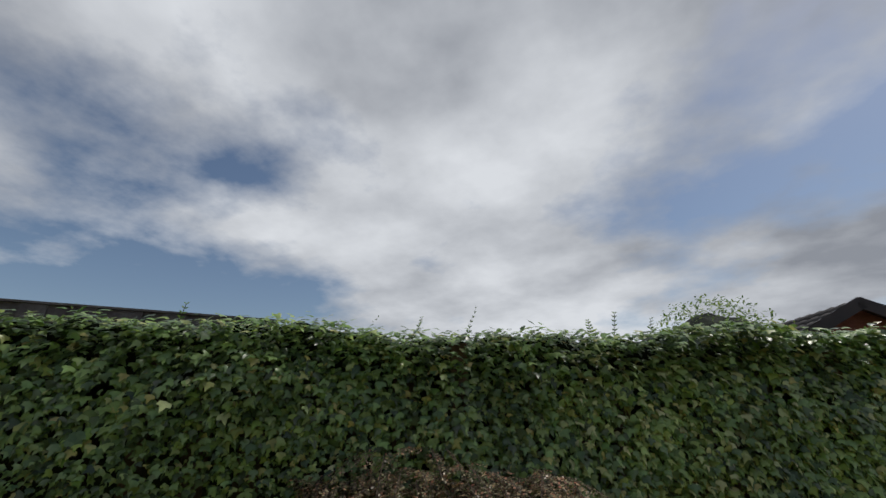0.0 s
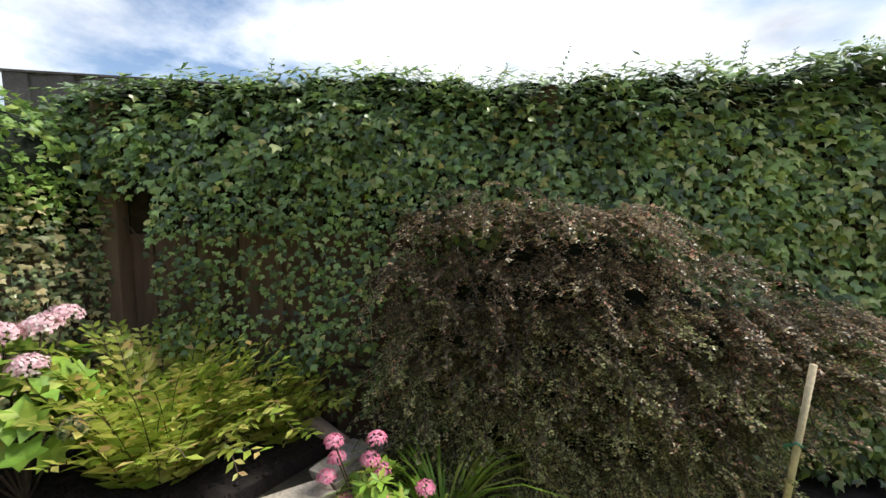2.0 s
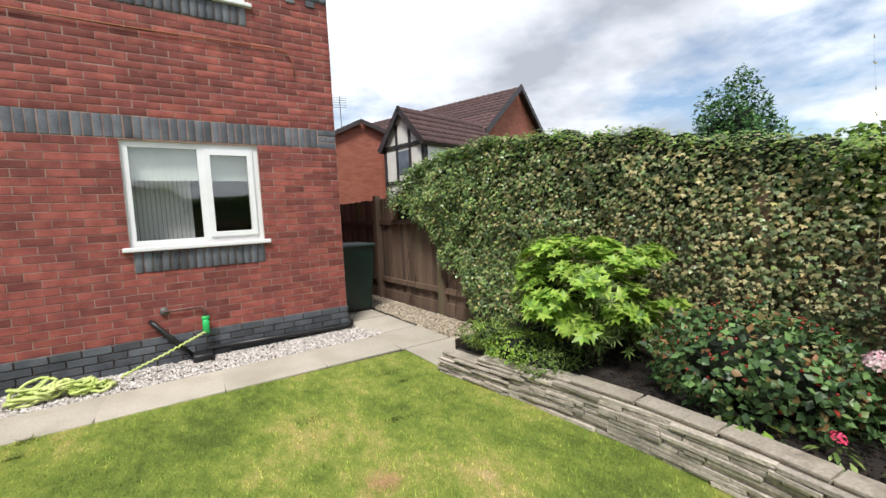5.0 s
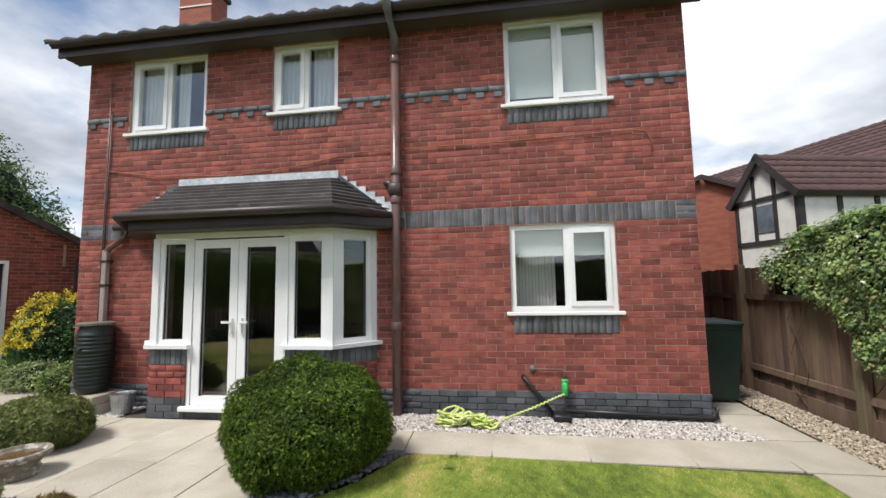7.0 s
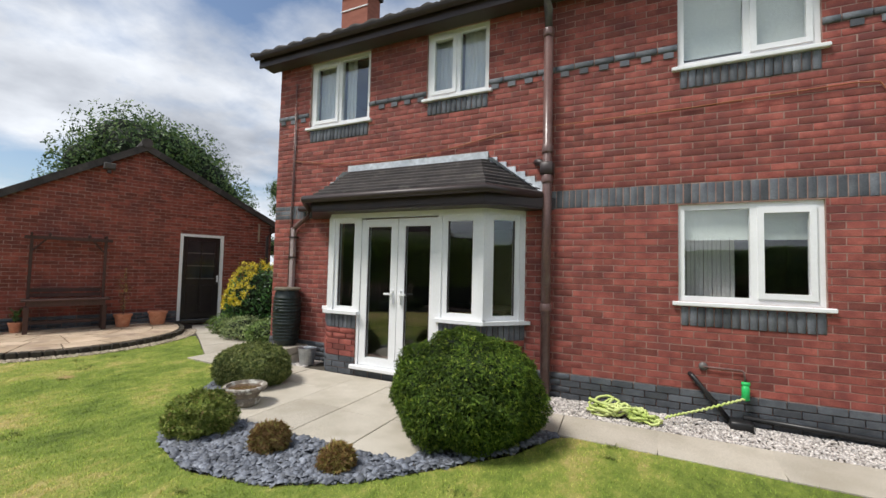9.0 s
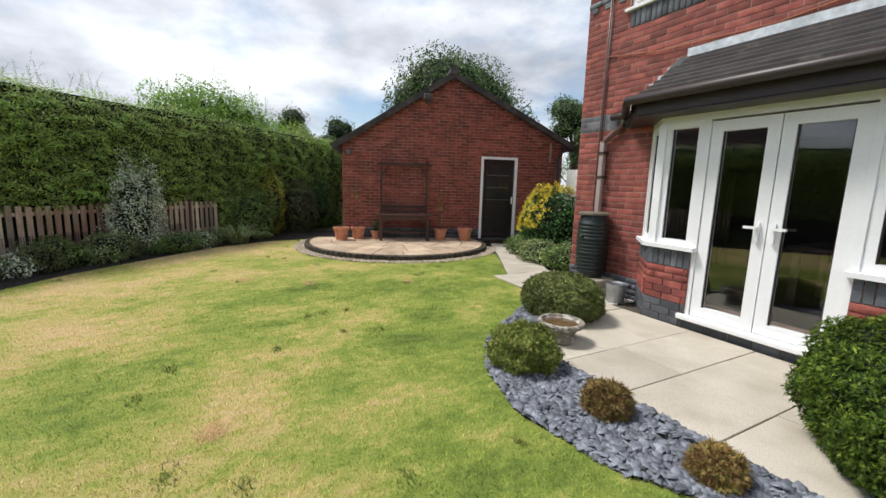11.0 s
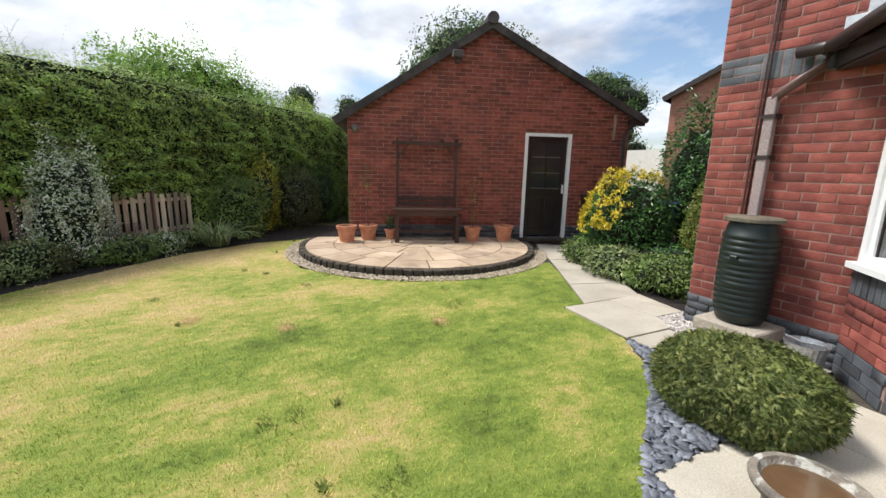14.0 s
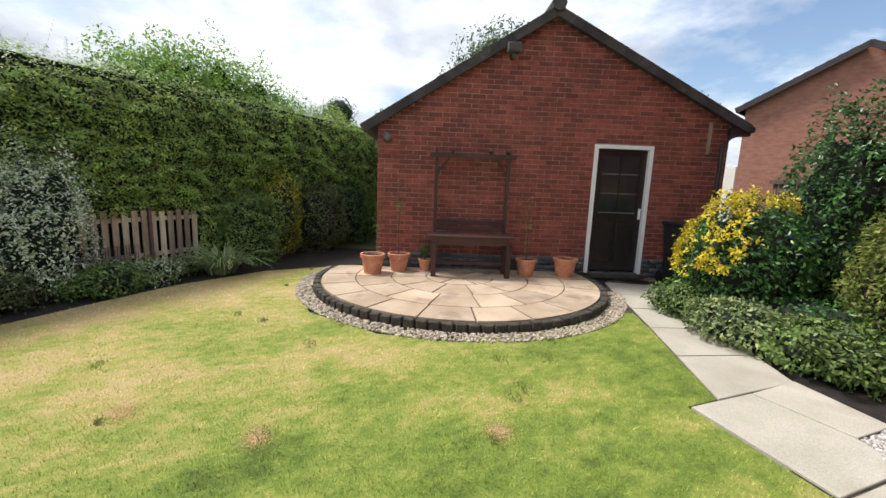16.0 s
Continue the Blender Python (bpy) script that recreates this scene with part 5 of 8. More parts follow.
def hedge_leaves(n, u0, u1, z0, z1, size, material, name, lab="", bias=0.0, tips=False):
    u, z = rng.uniform(u0, u1, n), z0 + (z1 - z0) * rng.random(n)
    b = np.array([0.7 * noise.noise(Vector((a * 1.1, c * 1.8, 4))) + 0.9 * noise.noise(Vector((a * 3.2, c * 7.0, 9))) + 0.4 * noise.noise(Vector((a * 9, c * 14, 2))) for a, c in zip(u, z)])
    if tips:
        keep = b > 0.22
        u, z, b = u[keep], z[keep], b[keep]
        n = len(u)
    top = np.clip(1 - (2.88 - z) / 0.25, 0, 1)
    y = -0.06 - 0.20 * b - rng.random(n) * 0.07 - bias + top * rng.uniform(0, 0.7, n) - 0.12 * np.clip((z - 0.9), 0, 1)
    P = np.stack([u, y, z + 0.05 * b], -1)
    N = np.stack([rng.normal(0, 0.5, n), -np.ones(n) * 0.6, rng.normal(0.5, 0.4, n) + top], -1)
    T = np.stack([rng.normal(0, 0.8, n), -np.ones(n) * 0.6, rng.normal(0.0, 0.7, n) + top], -1)
    V, F = scatter(OVAL, P @ R.T, N @ R.T, T @ R.T, size * rng.uniform(0.6, 1.35, n))
    return big_mesh(name, V, F, material, hedge, lab, kind="stuff")


hedge_leaves(95000, -2.6, 9.6, 0.85, 2.92, 0.046, HEDGE, "foliage")
hedge_leaves(9000, -6.0, -2.6, 0.8, 2.92, 0.08, HEDGE, "foliage")
hedge_leaves(34000, -2.5, 9, 1.0, 2.95, 0.05, HEDGE_LIME, "new_foliage", "yellow-green new shoots", bias=0.02, tips=True)
hedge_leaves(26000, 3.95, 9.4, 0.0, 0.95, 0.05, HEDGE, "foliage", bias=0.02)
# near-black box: the shade in the hedge gaps is its colour
hc = part("inner_shade", boxes(((-8.0, 0.06, 0.0), (9.8, 1.1, 2.82)), m=MH.to_3x3().to_4x4()), CORE, hedge)
picket = thing("picket_fence", (-4.0, -7.9, 0), label="weathered picket fence with wire mesh below the hedge", category="fence")
for i in range(51):
    u = -2.4 + i * 0.125
    top = 0.93 + rng.uniform(-0.02, 0.02)
    bm = bmesh.new()
    prism([(u, -0.16), (u + 0.075, -0.16), (u + 0.075, -0.14), (u, -0.14)], 0.02, top, bm)
    bm.transform(MH @ pose(0, 0, 0, 0, 0, 0))
    sub(picket, "picket", bm, PICKET_WOOD, smooth=False)
for z in (0.25, 0.78):
    sub(picket, "rail", boxes(((-2.5, -0.139, z), (3.97, -0.10, z + 0.06)), m=MH), PICKET_WOOD, smooth=False)
for u in (-2.3, -0.5, 1.3, 3.1):
    sub(picket, "post", boxes(((u + 0.085, -0.20, 0), (u + 0.12, -0.12, 0.98)), m=MH), PIPE, "red-brown fence post", smooth=False)
bm = bmesh.new()
for i in range(12):
    box(bm, (-2.5, -0.168, 0.06 + i * 0.035), (3.0, -0.165, 0.065 + i * 0.035), MH)
for i in range(150):
    box(bm, (-2.5 + i * 0.037, -0.168, 0.04), (-2.495 + i * 0.037, -0.165, 0.46), MH)
tagged(sub(picket, "mesh", bm, DARK_TRIM, "dark wire mesh", smooth=False), kind="stuff")

WHITE_GREEN = leaf_mat("silver_leaf", ((0.0, (0.12, 0.20, 0.09)), (0.25, (0.30, 0.40, 0.21)), (0.4, (0.68, 0.73, 0.54)), (1.0, (0.84, 0.86, 0.76))), rough=0.6)
EUON = leaf_mat("yellow_edged_leaf", ((0.0, (0.05, 0.10, 0.02)), (0.4, (0.16, 0.20, 0.03)), (0.6, (0.60, 0.50, 0.04)), (1.0, (0.80, 0.68, 0.08))), rough=0.45)
YELLOW = leaf_mat("yellow_leaf", ((0.0, (0.5, 0.38, 0.02)), (0.6, (0.75, 0.6, 0.04)), (1.0, (0.85, 0.75, 0.12))), rough=0.4)
DARK_GLOSS = leaf_mat("dark_gloss_leaf", ((0.0, (0.015, 0.042, 0.015)), (0.6, (0.033, 0.090, 0.024)), (1.0, (0.090, 0.195, 0.045))), rough=0.3)
MID = leaf_mat("mid_green_leaf", ((0.0, (0.040, 0.068, 0.018)), (0.6, (0.105, 0.165, 0.040)), (1.0, (0.188, 0.250, 0.075))), rough=0.5)
GREY_GREEN = leaf_mat("grey_green_leaf", ((0.0, (0.060, 0.090, 0.035)), (0.6, (0.150, 0.195, 0.080)), (1.0, (0.300, 0.340, 0.150))), rough=0.6)
LIME = leaf_mat("lime_leaf", ((0.0, (0.06, 0.13, 0.02)), (0.5, (0.22, 0.35, 0.05)), (1.0, (0.44, 0.56, 0.12))), rough=0.4, trans=0.35)
GOLDGREEN = leaf_mat("gold_green_leaf", ((0.0, (0.16, 0.24, 0.03)), (0.5, (0.39, 0.46, 0.08)), (0.85, (0.66, 0.66, 0.16)), (1.0, (0.66, 0.42, 0.20))), rough=0.4, trans=0.4)
HYD = leaf_mat("hydrangea_leaf", ((0.0, (0.132, 0.242, 0.033)), (0.6, (0.308, 0.462, 0.066)), (1.0, (0.495, 0.550, 0.110))), rough=0.45, trans=0.3)
RUST = leaf_mat("cotoneaster_leaf", ((0.0, (0.080, 0.085, 0.036)), (0.45, (0.205, 0.210, 0.088)), (0.85, (0.34, 0.35, 0.16)), (1.0, (0.38, 0.24, 0.13))), rough=0.38)
RUST_TOP = leaf_mat("cotoneaster_bronze_leaf", ((0.0, (0.065, 0.052, 0.034)), (0.4, (0.150, 0.122, 0.078)), (0.75, (0.26, 0.24, 0.14)), (0.92, (0.36, 0.21, 0.13)), (1.0, (0.39, 0.16, 0.11))), rough=0.36)
BRONZE = leaf_mat("bronze_green_leaf", ((0.0, (0.030, 0.040, 0.018)), (0.6, (0.07, 0.085, 0.035)), (0.9, (0.12, 0.13, 0.05)), (1.0, (0.18, 0.09, 0.05))), rough=0.5)
BERRY_LEAF = leaf_mat("rose_green_leaf", ((0.0, (0.025, 0.045, 0.022)), (0.5, (0.065, 0.125, 0.045)), (0.85, (0.13, 0.22, 0.075)), (1.0, (0.22, 0.10, 0.05))), rough=0.38)
RED = leaf_mat("red_berry", ((0.0, (0.165, 0.015, 0.015)), (1.0, (0.338, 0.053, 0.038))), rough=0.4)
PINK = leaf_mat("pink_petal", ((0.0, (0.750, 0.180, 0.320)), (1.0, (0.850, 0.400, 0.520))), rough=0.6)
HOTPINK = leaf_mat("bright_pink_petal", ((0.0, (0.75, 0.03, 0.12)), (1.0, (0.90, 0.12, 0.25))), rough=0.6)
MAUVE = leaf_mat("mauve_petal", ((0.0, (0.72, 0.42, 0.48)), (0.6, (0.84, 0.60, 0.64)), (1.0, (0.88, 0.76, 0.74))), rough=0.6)
DAY = leaf_mat("strap_leaf", ((0.0, (0.14, 0.26, 0.03)), (0.7, (0.34, 0.46, 0.07)), (1.0, (0.52, 0.58, 0.16))), rough=0.45, trans=0.3)
IRIS = leaf_mat("pale_strap_leaf", ((0.0, (0.16, 0.24, 0.09)), (0.7, (0.36, 0.42, 0.20)), (1.0, (0.55, 0.55, 0.34))), rough=0.5)
HEATH = leaf_mat("heather_sprig", ((0.0, (0.07, 0.10, 0.02)), (0.5, (0.17, 0.22, 0.045)), (0.9, (0.30, 0.33, 0.09)), (1.0, (0.30, 0.20, 0.10))), rough=0.6)
BROWNH = leaf_mat("rusty_sprig", ((0.0, (0.12, 0.07, 0.03)), (0.5, (0.24, 0.14, 0.06)), (1.0, (0.22, 0.22, 0.06))), rough=0.6)
TOPI = leaf_mat("topiary_sprig", ((0.0, (0.018, 0.036, 0.007)), (0.5, (0.058, 0.105, 0.014)), (0.9, (0.125, 0.185, 0.024)), (1.0, (0.22, 0.27, 0.04))), rough=0.55, spec=0.2)
JUNI = leaf_mat("juniper_sprig", ((0.0, (0.042, 0.060, 0.019)), (0.5, (0.110, 0.142, 0.040)), (1.0, (0.240, 0.250, 0.085))), rough=0.55)
TUFT = leaf_mat("tuft_leaf", ((0.0, (0.050, 0.070, 0.018)), (0.6, (0.110, 0.150, 0.030)), (1.0, (0.20, 0.20, 0.06))), rough=0.6, spec=0.2)
TREE = leaf_mat("tree_leaf", ((0.0, (0.023, 0.046, 0.016)), (0.6, (0.058, 0.104, 0.033)), (1.0, (0.130, 0.182, 0.052))), rough=0.5)


def on_hedge(u, y):
    v = MH @ Vector((u, y, 0))
    return (v.x, v.y, 0.0)


for i, (u, y, rx, rz, n, sz, mt, lab, cat) in enumerate((
        (1.92, -0.30, 0.58, 1.75, 9000, 0.045, WHITE_GREEN, "silvery white-leaved shrub growing up the hedge", "shrub"),
        (2.35, -0.85, 0.42, 0.36, 1500, 0.045, MID, "leafy green shrub in the hedge border", "shrub"),
        (2.95, -0.75, 0.36, 0.30, 1200, 0.04, WHITE_GREEN, "low silvery plant before the picket fence", "plant"),
        (1.2, -0.70, 0.44, 0.50, 1500, 0.045, GREY_GREEN, "grey-green shrub with small leaves in the border", "shrub"),
        (0.35, -0.60, 0.42, 0.48, 1300, 0.045, MID, "low dark shrub against the picket fence", "shrub"),
        (-0.5, -0.75, 0.40, 0.34, 1200, 0.04, GREY_GREEN, "low grey-green plant beside the lawn edge", "plant"),
        (-1.2, -1.0, 0.35, 0.28, 900, 0.04, WHITE_GREEN, "pale cushion plant beside the lawn", "plant"),
        (4.75, -0.45, 0.72, 1.22, 7500, 0.052, MID, "dense dark green shrub at the hedge foot", "shrub"),
        (6.45, -0.40, 0.78, 1.42, 7500, 0.050, BRONZE, "dark bronze-green shrub near the garage", "shrub"),
        (7.6, -0.3, 0.75, 1.5, 4500, 0.055, DARK_GLOSS, "dark green shrub beside the garage corner", "shrub"),
        (5.45, -0.42, 0.46, 1.58, 3400, 0.045, EUON, "yellow variegated euonymus in the hedge", "shrub"))):
    if n > 50:
        bush("border_shrub", lab, on_hedge(u, y), (rx, rx * 0.8, rz), n, OVAL, sz, mt, seed=i + 2, category=cat, shell=0.30 if mt is WHITE_GREEN else 0.25, lumps=0.5 if mt is WHITE_GREEN else 0.3, core=0.62, up=-0.5)
brd = np.random.default_rng(21)
for i, u in enumerate(np.linspace(-2.3, 3.5, 13)):
    uu, hh, rr = float(u + brd.normal(0, 0.1)), float(brd.uniform(0.24, 0.5)), float(brd.uniform(0.26, 0.42))
    mt, lab = ((MID, "mixed green leafy plant in the hedge border"), (GREY_GREEN, "grey-green leafy plant below the picket fence"), (WHITE_GREEN, "pale-edged leafy plant below the picket fence"), (BRONZE, "dark bronze-green plant in the hedge border"))[(0, 3, 1, 0, 2, 3, 0, 1, 3, 0, 2, 0, 1)[i]]
    bush("border_plant", lab, on_hedge(uu, float(brd.uniform(-0.85, -0.45))), (rr, rr * 0.8, hh), 1100, OVAL, 0.05, mt, seed=30 + i, category="plant", lumps=0.55, shell=0.5, core=0.4, up=-0.5)
iris = thing("strap_plant", on_hedge(3.75, -0.95), label="clump of pale arching strap leaves at the lawn edge", category="plant")
V, F = blades(210, 0.20, 0.66, 0.014, lean=0.95)
big_mesh("foliage", V, F, IRIS, iris, kind="stuff")
for u, h, mt, lab in ((3.7, 0.85, HEDGE_LIME, "tall light green bush rising behind the hedge"), (4.4, 1.15, HEDGE_LIME, "tall light green bush rising behind the hedge"), (5.2, 1.25, HEDGE_LIME, "tall light green bush rising behind the hedge"), (6.0, 1.1, HEDGE_LIME, "tall light green bush rising behind the hedge"), (6.9, 0.7, HEDGE_LIME, "tall light green bush rising behind the hedge"), (8.4, 0.7, HEDGE, "dark bush behind the hedge end")):
    p = on_hedge(u, 0.9)
    bush("backing_shrub", lab, (p[0], p[1], 1.9), (0.66, 0.66, h + 0.75), 6000, OVAL, 0.07, mt, group="bushes behind the hedge", seed=int(u * 7), lumps=0.45, shell=0.4, core=0.55)
wisps = thing("hedge_shoot", on_hedge(0, 0.3), label="wispy bare and leafy shoots above the hedge", category="hedge", kind="stuff")
us = rng.uniform(-2.0, 8.0, 130)
P0 = np.array([MH @ Vector((u, 0.35, 2.85 + 0.75 * float(np.clip(1 - abs(u - 5.2) / 2.2, 0, 1)) * rng.random())) for u in us]) - np.array(wisps.matrix_world.translation)
D0 = unit(np.stack([rng.normal(0, 0.35, 130), rng.normal(0, 0.35, 130), np.ones(130)], -1))
V, F, SV, SF = fronds(P0, D0, rng.uniform(0.2, 0.7, 130), 8, 0.05, template=NARROW, sag=0.1)
big_mesh("foliage", V, F, HEDGE_LIME, wisps), big_mesh("shoot", SV, SF, TWIG, wisps)

# ---------- paving, gravel, slate ----------
part("garden_soil", prism([(9.6, -5.45), (9.45, 6.5), (-4.2, 6.5), (-7.5, -1.0), (-8.5, -3.2), (0.9, -13.0), (1.6, -12.0)], -0.08, -0.02), SOIL, kind="structure")


def slab(poly, z=0.012, gap=0.006, material=PAVING):
    c = np.mean(poly, 0)
    q = [tuple(np.array(p) + (c - np.array(p)) / (np.linalg.norm(c - np.array(p)) + 1e-6) * gap) for p in poly]
    bm = prism(q, -0.05, z - rng.uniform(0, 0.003))
    bmesh.ops.bevel(bm, geom=[e for e in bm.edges if e.verts[0].co.z > 0 and e.verts[1].co.z > 0], offset=0.004, segments=1, affect="EDGES")
    return part("slab", bm, material, paving)


paving = thing("paving", label="", kind="structure")
sand = prism([(0.1, -0.98), (-0.8, -0.9), (-3.5, 0.8), (-4.3, 1.6), (-3.2, 1.75), (-0.8, 0.3), (0.1, 0.2), (1.0, -0.1), (4.5, -0.1), (9.2, -0.1), (9.2, 4.2), (9.3, 4.2), (9.4, -1.6), (8.4, -2.0), (8.25, -1.26), (5.2, -1.15), (4.1, -2.28), (2.2, -2.33), (1.3, -1.2)], -0.07, -0.004)
part("bedding", sand, JOINT, paving)
xs = [4.98, 5.80, 6.66, 7.52, 8.30]
for a, b in zip(xs, xs[1:]):
    slab([(a, -1.16 - 0.02 * (a - 5)), (b, -1.16 - 0.02 * (b - 5)), (b + 0.04, -0.60), (a - 0.02, -0.60)])
slab([(4.35, -1.15), (4.98, -1.15), (4.96, -0.60), (4.42, -0.60)])
for a, b, c, d in ((8.31, -1.24, 8.92, -0.55), (8.33, -1.95, 8.95, -1.26), (8.26, -0.53, 8.88, 0.25), (8.24, 0.27, 8.86, 1.05), (8.24, 1.07, 8.86, 1.85), (8.24, 1.87, 8.86, 2.7), (8.24, 2.72, 8.86, 3.5)):
    slab([(a, b), (c, b), (c, d), (a, d)])
cols = [1.36, 2.22, 2.82, 3.47, 4.05, 4.75]
for i, (a, b) in enumerate(zip(cols, cols[1:])):
    ys = [(-0.46, -0.95), (-0.95, -1.62), (-1.62, -2.30)] if i % 2 == 0 else [(-0.46, -1.58), (-1.58, -2.30)]
    if i == 0:
        ys = [(-0.46, -1.10), (-1.10, -1.75), (-1.75, -2.32)]
    if i == 4:
        ys = [(-0.46, -1.15), (-1.15, -1.75)]
    for y0, y1 in ys:
        slab([(a, y1), (b, y1), (b, y0), (a, y0)])
for poly in ([(0.12, -0.96), (0.72, -1.0), (0.72, -0.42), (0.12, -0.42)], [(0.73, -1.3), (1.35, -1.5), (1.35, -0.46), (0.73, -0.42)], [(-0.77, -0.92), (0.11, -0.98), (0.11, -0.32), (-0.15, -0.22), (-0.77, -0.28)],
             [(-0.77, -0.27), (-0.16, -0.21), (-0.16, 0.20), (-0.80, 0.30)], [(-1.45, -0.22), (-0.78, -0.62), (-0.78, 0.28), (-1.25, 0.55)], [(-2.12, 0.18), (-1.46, -0.21), (-1.26, 0.56), (-1.85, 0.92)],
             [(-2.75, 0.55), (-2.13, 0.19), (-1.86, 0.93), (-2.45, 1.28)], [(-3.35, 0.85), (-2.76, 0.56), (-2.46, 1.29), (-3.0, 1.62)], [(-4.0, 1.25), (-3.36, 0.86), (-3.01, 1.63), (-3.6, 1.98)], [(-3.6, 1.99), (-3.01, 1.64), (-2.7, 2.5), (-3.4, 2.8)]):
    slab(poly)


def gravel(name, poly, n, size, material, z=0.0, template=PEBBLE, flat=0.6, label="", layers=1.0):
    P = points_in(poly, n)
    P = np.column_stack([P, z + rng.uniform(0, size * 0.5 * layers, n)])
    N = unit(np.column_stack([rng.normal(0, 0.35, (n, 2)), np.ones(n)]))
    T = np.column_stack([rng.normal(0, 1, (n, 2)), np.zeros(n)])
    V, F = scatter(template, P, N, T, size * rng.uniform(0.5, 1.3, n))
    return tagged(big_mesh(name, V, F, material), label=label, category="gravel", kind="stuff")


gravel("pale_gravel", [(4.74, -0.6), (8.19, -0.6), (8.5, -0.55), (8.22, -0.02), (4.38, -0.02), (4.4, -0.6)], 9000, 0.017, PALE_STONE, 0.0, label="pale pinkish pebbles along the brick wall")
gravel("pale_gravel", [(-0.15, -0.2), (0.1, -0.4), (0.7, -0.42), (1.2, -0.45), (1.2, -0.02), (0.0, -0.02), (-0.15, 0.2)], 2600, 0.017, PALE_STONE, 0.0, label="pale pebbles round the house corner")
gravel("buff_gravel", [(8.9, 3.5), (8.93, -1.9), (9.45, -1.7), (9.36, 3.5)], 8000, 0.018, BUFF_STONE, 0.0, label="buff gravel strip along the side fence")
SLATE_POLY = [(0.12, -1.0), (0.5, -1.25), (0.85, -1.62), (1.25, -2.2), (1.6, -2.65), (2.1, -2.98), (2.7, -3.14), (3.35, -3.03), (3.85, -2.72), (4.28, -2.28), (4.62, -1.85), (5.0, -1.2), (4.76, -1.16), (4.74, -1.76), (4.06, -2.0), (4.04, -2.31), (1.36, -2.33), (1.36, -1.5), (0.72, -1.3), (0.7, -1.02)]
gravel("slate_chippings", SLATE_POLY, 5200, 0.062, SLATE, 0.005, template=CHIP, label="blue-grey slate chippings beside the lawn", layers=0.8)
part("slate_bed", prism(SLATE_POLY, -0.05, 0.004), JOINT, kind="structure")

# patio circle
CX, CY, CRAD = -4.5, -1.12, 2.09
G_IN = lambda x, y: ((Vector((x, y, 0)) - MG.translation).dot(Vector((0.944, -0.33, 0))))
patio = thing("patio_circle", (CX, CY, 0), label="raised round patio of buff wedge slabs with dark joints", category="patio")


def arc_poly(r0, r1, a0, a1, n=6):
    return [(r0 * math.cos(a), r0 * math.sin(a)) for a in np.linspace(a0, a1, n)] + [(r1 * math.cos(a), r1 * math.sin(a)) for a in np.linspace(a1, a0, n)]


base = [(2.08 * math.cos(a), 2.08 * math.sin(a)) for a in np.linspace(0, 2 * math.pi, 61)[:-1]]


def clip_wall(poly):
    """Keeps the side of the flat outline that lies before the garage wall."""
    out = []
    for p, q in zip(poly, poly[1:] + poly[:1]):
        a, b = G_IN(p[0] + CX, p[1] + CY) - 0.03, G_IN(q[0] + CX, q[1] + CY) - 0.03
        if a >= 0:
            out.append(p)
        if a * b < 0:
            f = a / (a - b)
            out.append((p[0] + (q[0] - p[0]) * f, p[1] + (q[1] - p[1]) * f))
    return out


part("base", prism(clip_wall(base), -0.02, 0.075), JOINT, patio)
for r0, r1, k, off in ((0.02, 0.50, 6, 0.1), (0.515, 1.02, 12, 0.3), (1.035, 1.54, 16, 0.15), (1.555, 2.02, 20, 0.0)):
    for i in range(k):
        a0, a1 = off + 2 * math.pi * i / k, off + 2 * math.pi * (i + 1) / k
        g = 0.011 / max((r0 + r1) / 2, 0.25)
        poly = clip_wall(arc_poly(r0, r1, a0 + g, a1 - g))
        if len(poly) > 2:
            part("wedge_slab", prism(poly, 0.04, 0.10 + rng.uniform(-0.002, 0.002)), CIRCLE_PAVING, patio)
for i in range(96):
    a = 2 * math.pi * i / 96
    x, y = 2.085 * math.cos(a), 2.085 * math.sin(a)
    if G_IN(x + CX, y + CY) > 0.08:
        part("edging_sett", boxes(((-0.04, -0.055, -0.02), (0.045, 0.055, 0.098 + rng.uniform(-0.012, 0.008))), bevel=0.01, m=pose(x, y, 0, 0, 0, math.degrees(a) + rng.uniform(-5, 5))), JOINT, patio)
ring = arc_poly(2.14, 2.36, -2.3, 1.1, 40)
gravel("buff_gravel", [(x + CX, y + CY) for x, y in ring], 4200, 0.02, BUFF_STONE, 0.0, label="buff gravel ring round the patio")

# ---------- raised bed ----------
BED = [(8.34, -2.0), (8.42, -2.6), (8.5, -3.2), (8.54, -3.8), (8.53, -4.3), (8.47, -4.8), (8.36, -5.2), (8.22, -5.62), (8.33, -6.12)]
bed = thing("retaining_wall", (8.5, -4.0, 0), label="low curved wall of layered buff stone with coping", category="garden wall")
seg = [(np.array(a), np.array(b)) for a, b in zip(BED, BED[1:])]
lens = [np.linalg.norm(b - a) for a, b in seg]
total = sum(lens)


def along(s):
    for (a, b), l in zip(seg, lens):
        if s <= l:
            return a + (b - a) * s / l, math.degrees(math.atan2(*(b - a)[::-1]))
        s -= l
    return seg[-1][1], math.degrees(math.atan2(*(seg[-1][1] - seg[-1][0])[::-1]))


def wall_top(s):
    return min(0.29, 0.17 + 0.12 * s / 1.2)


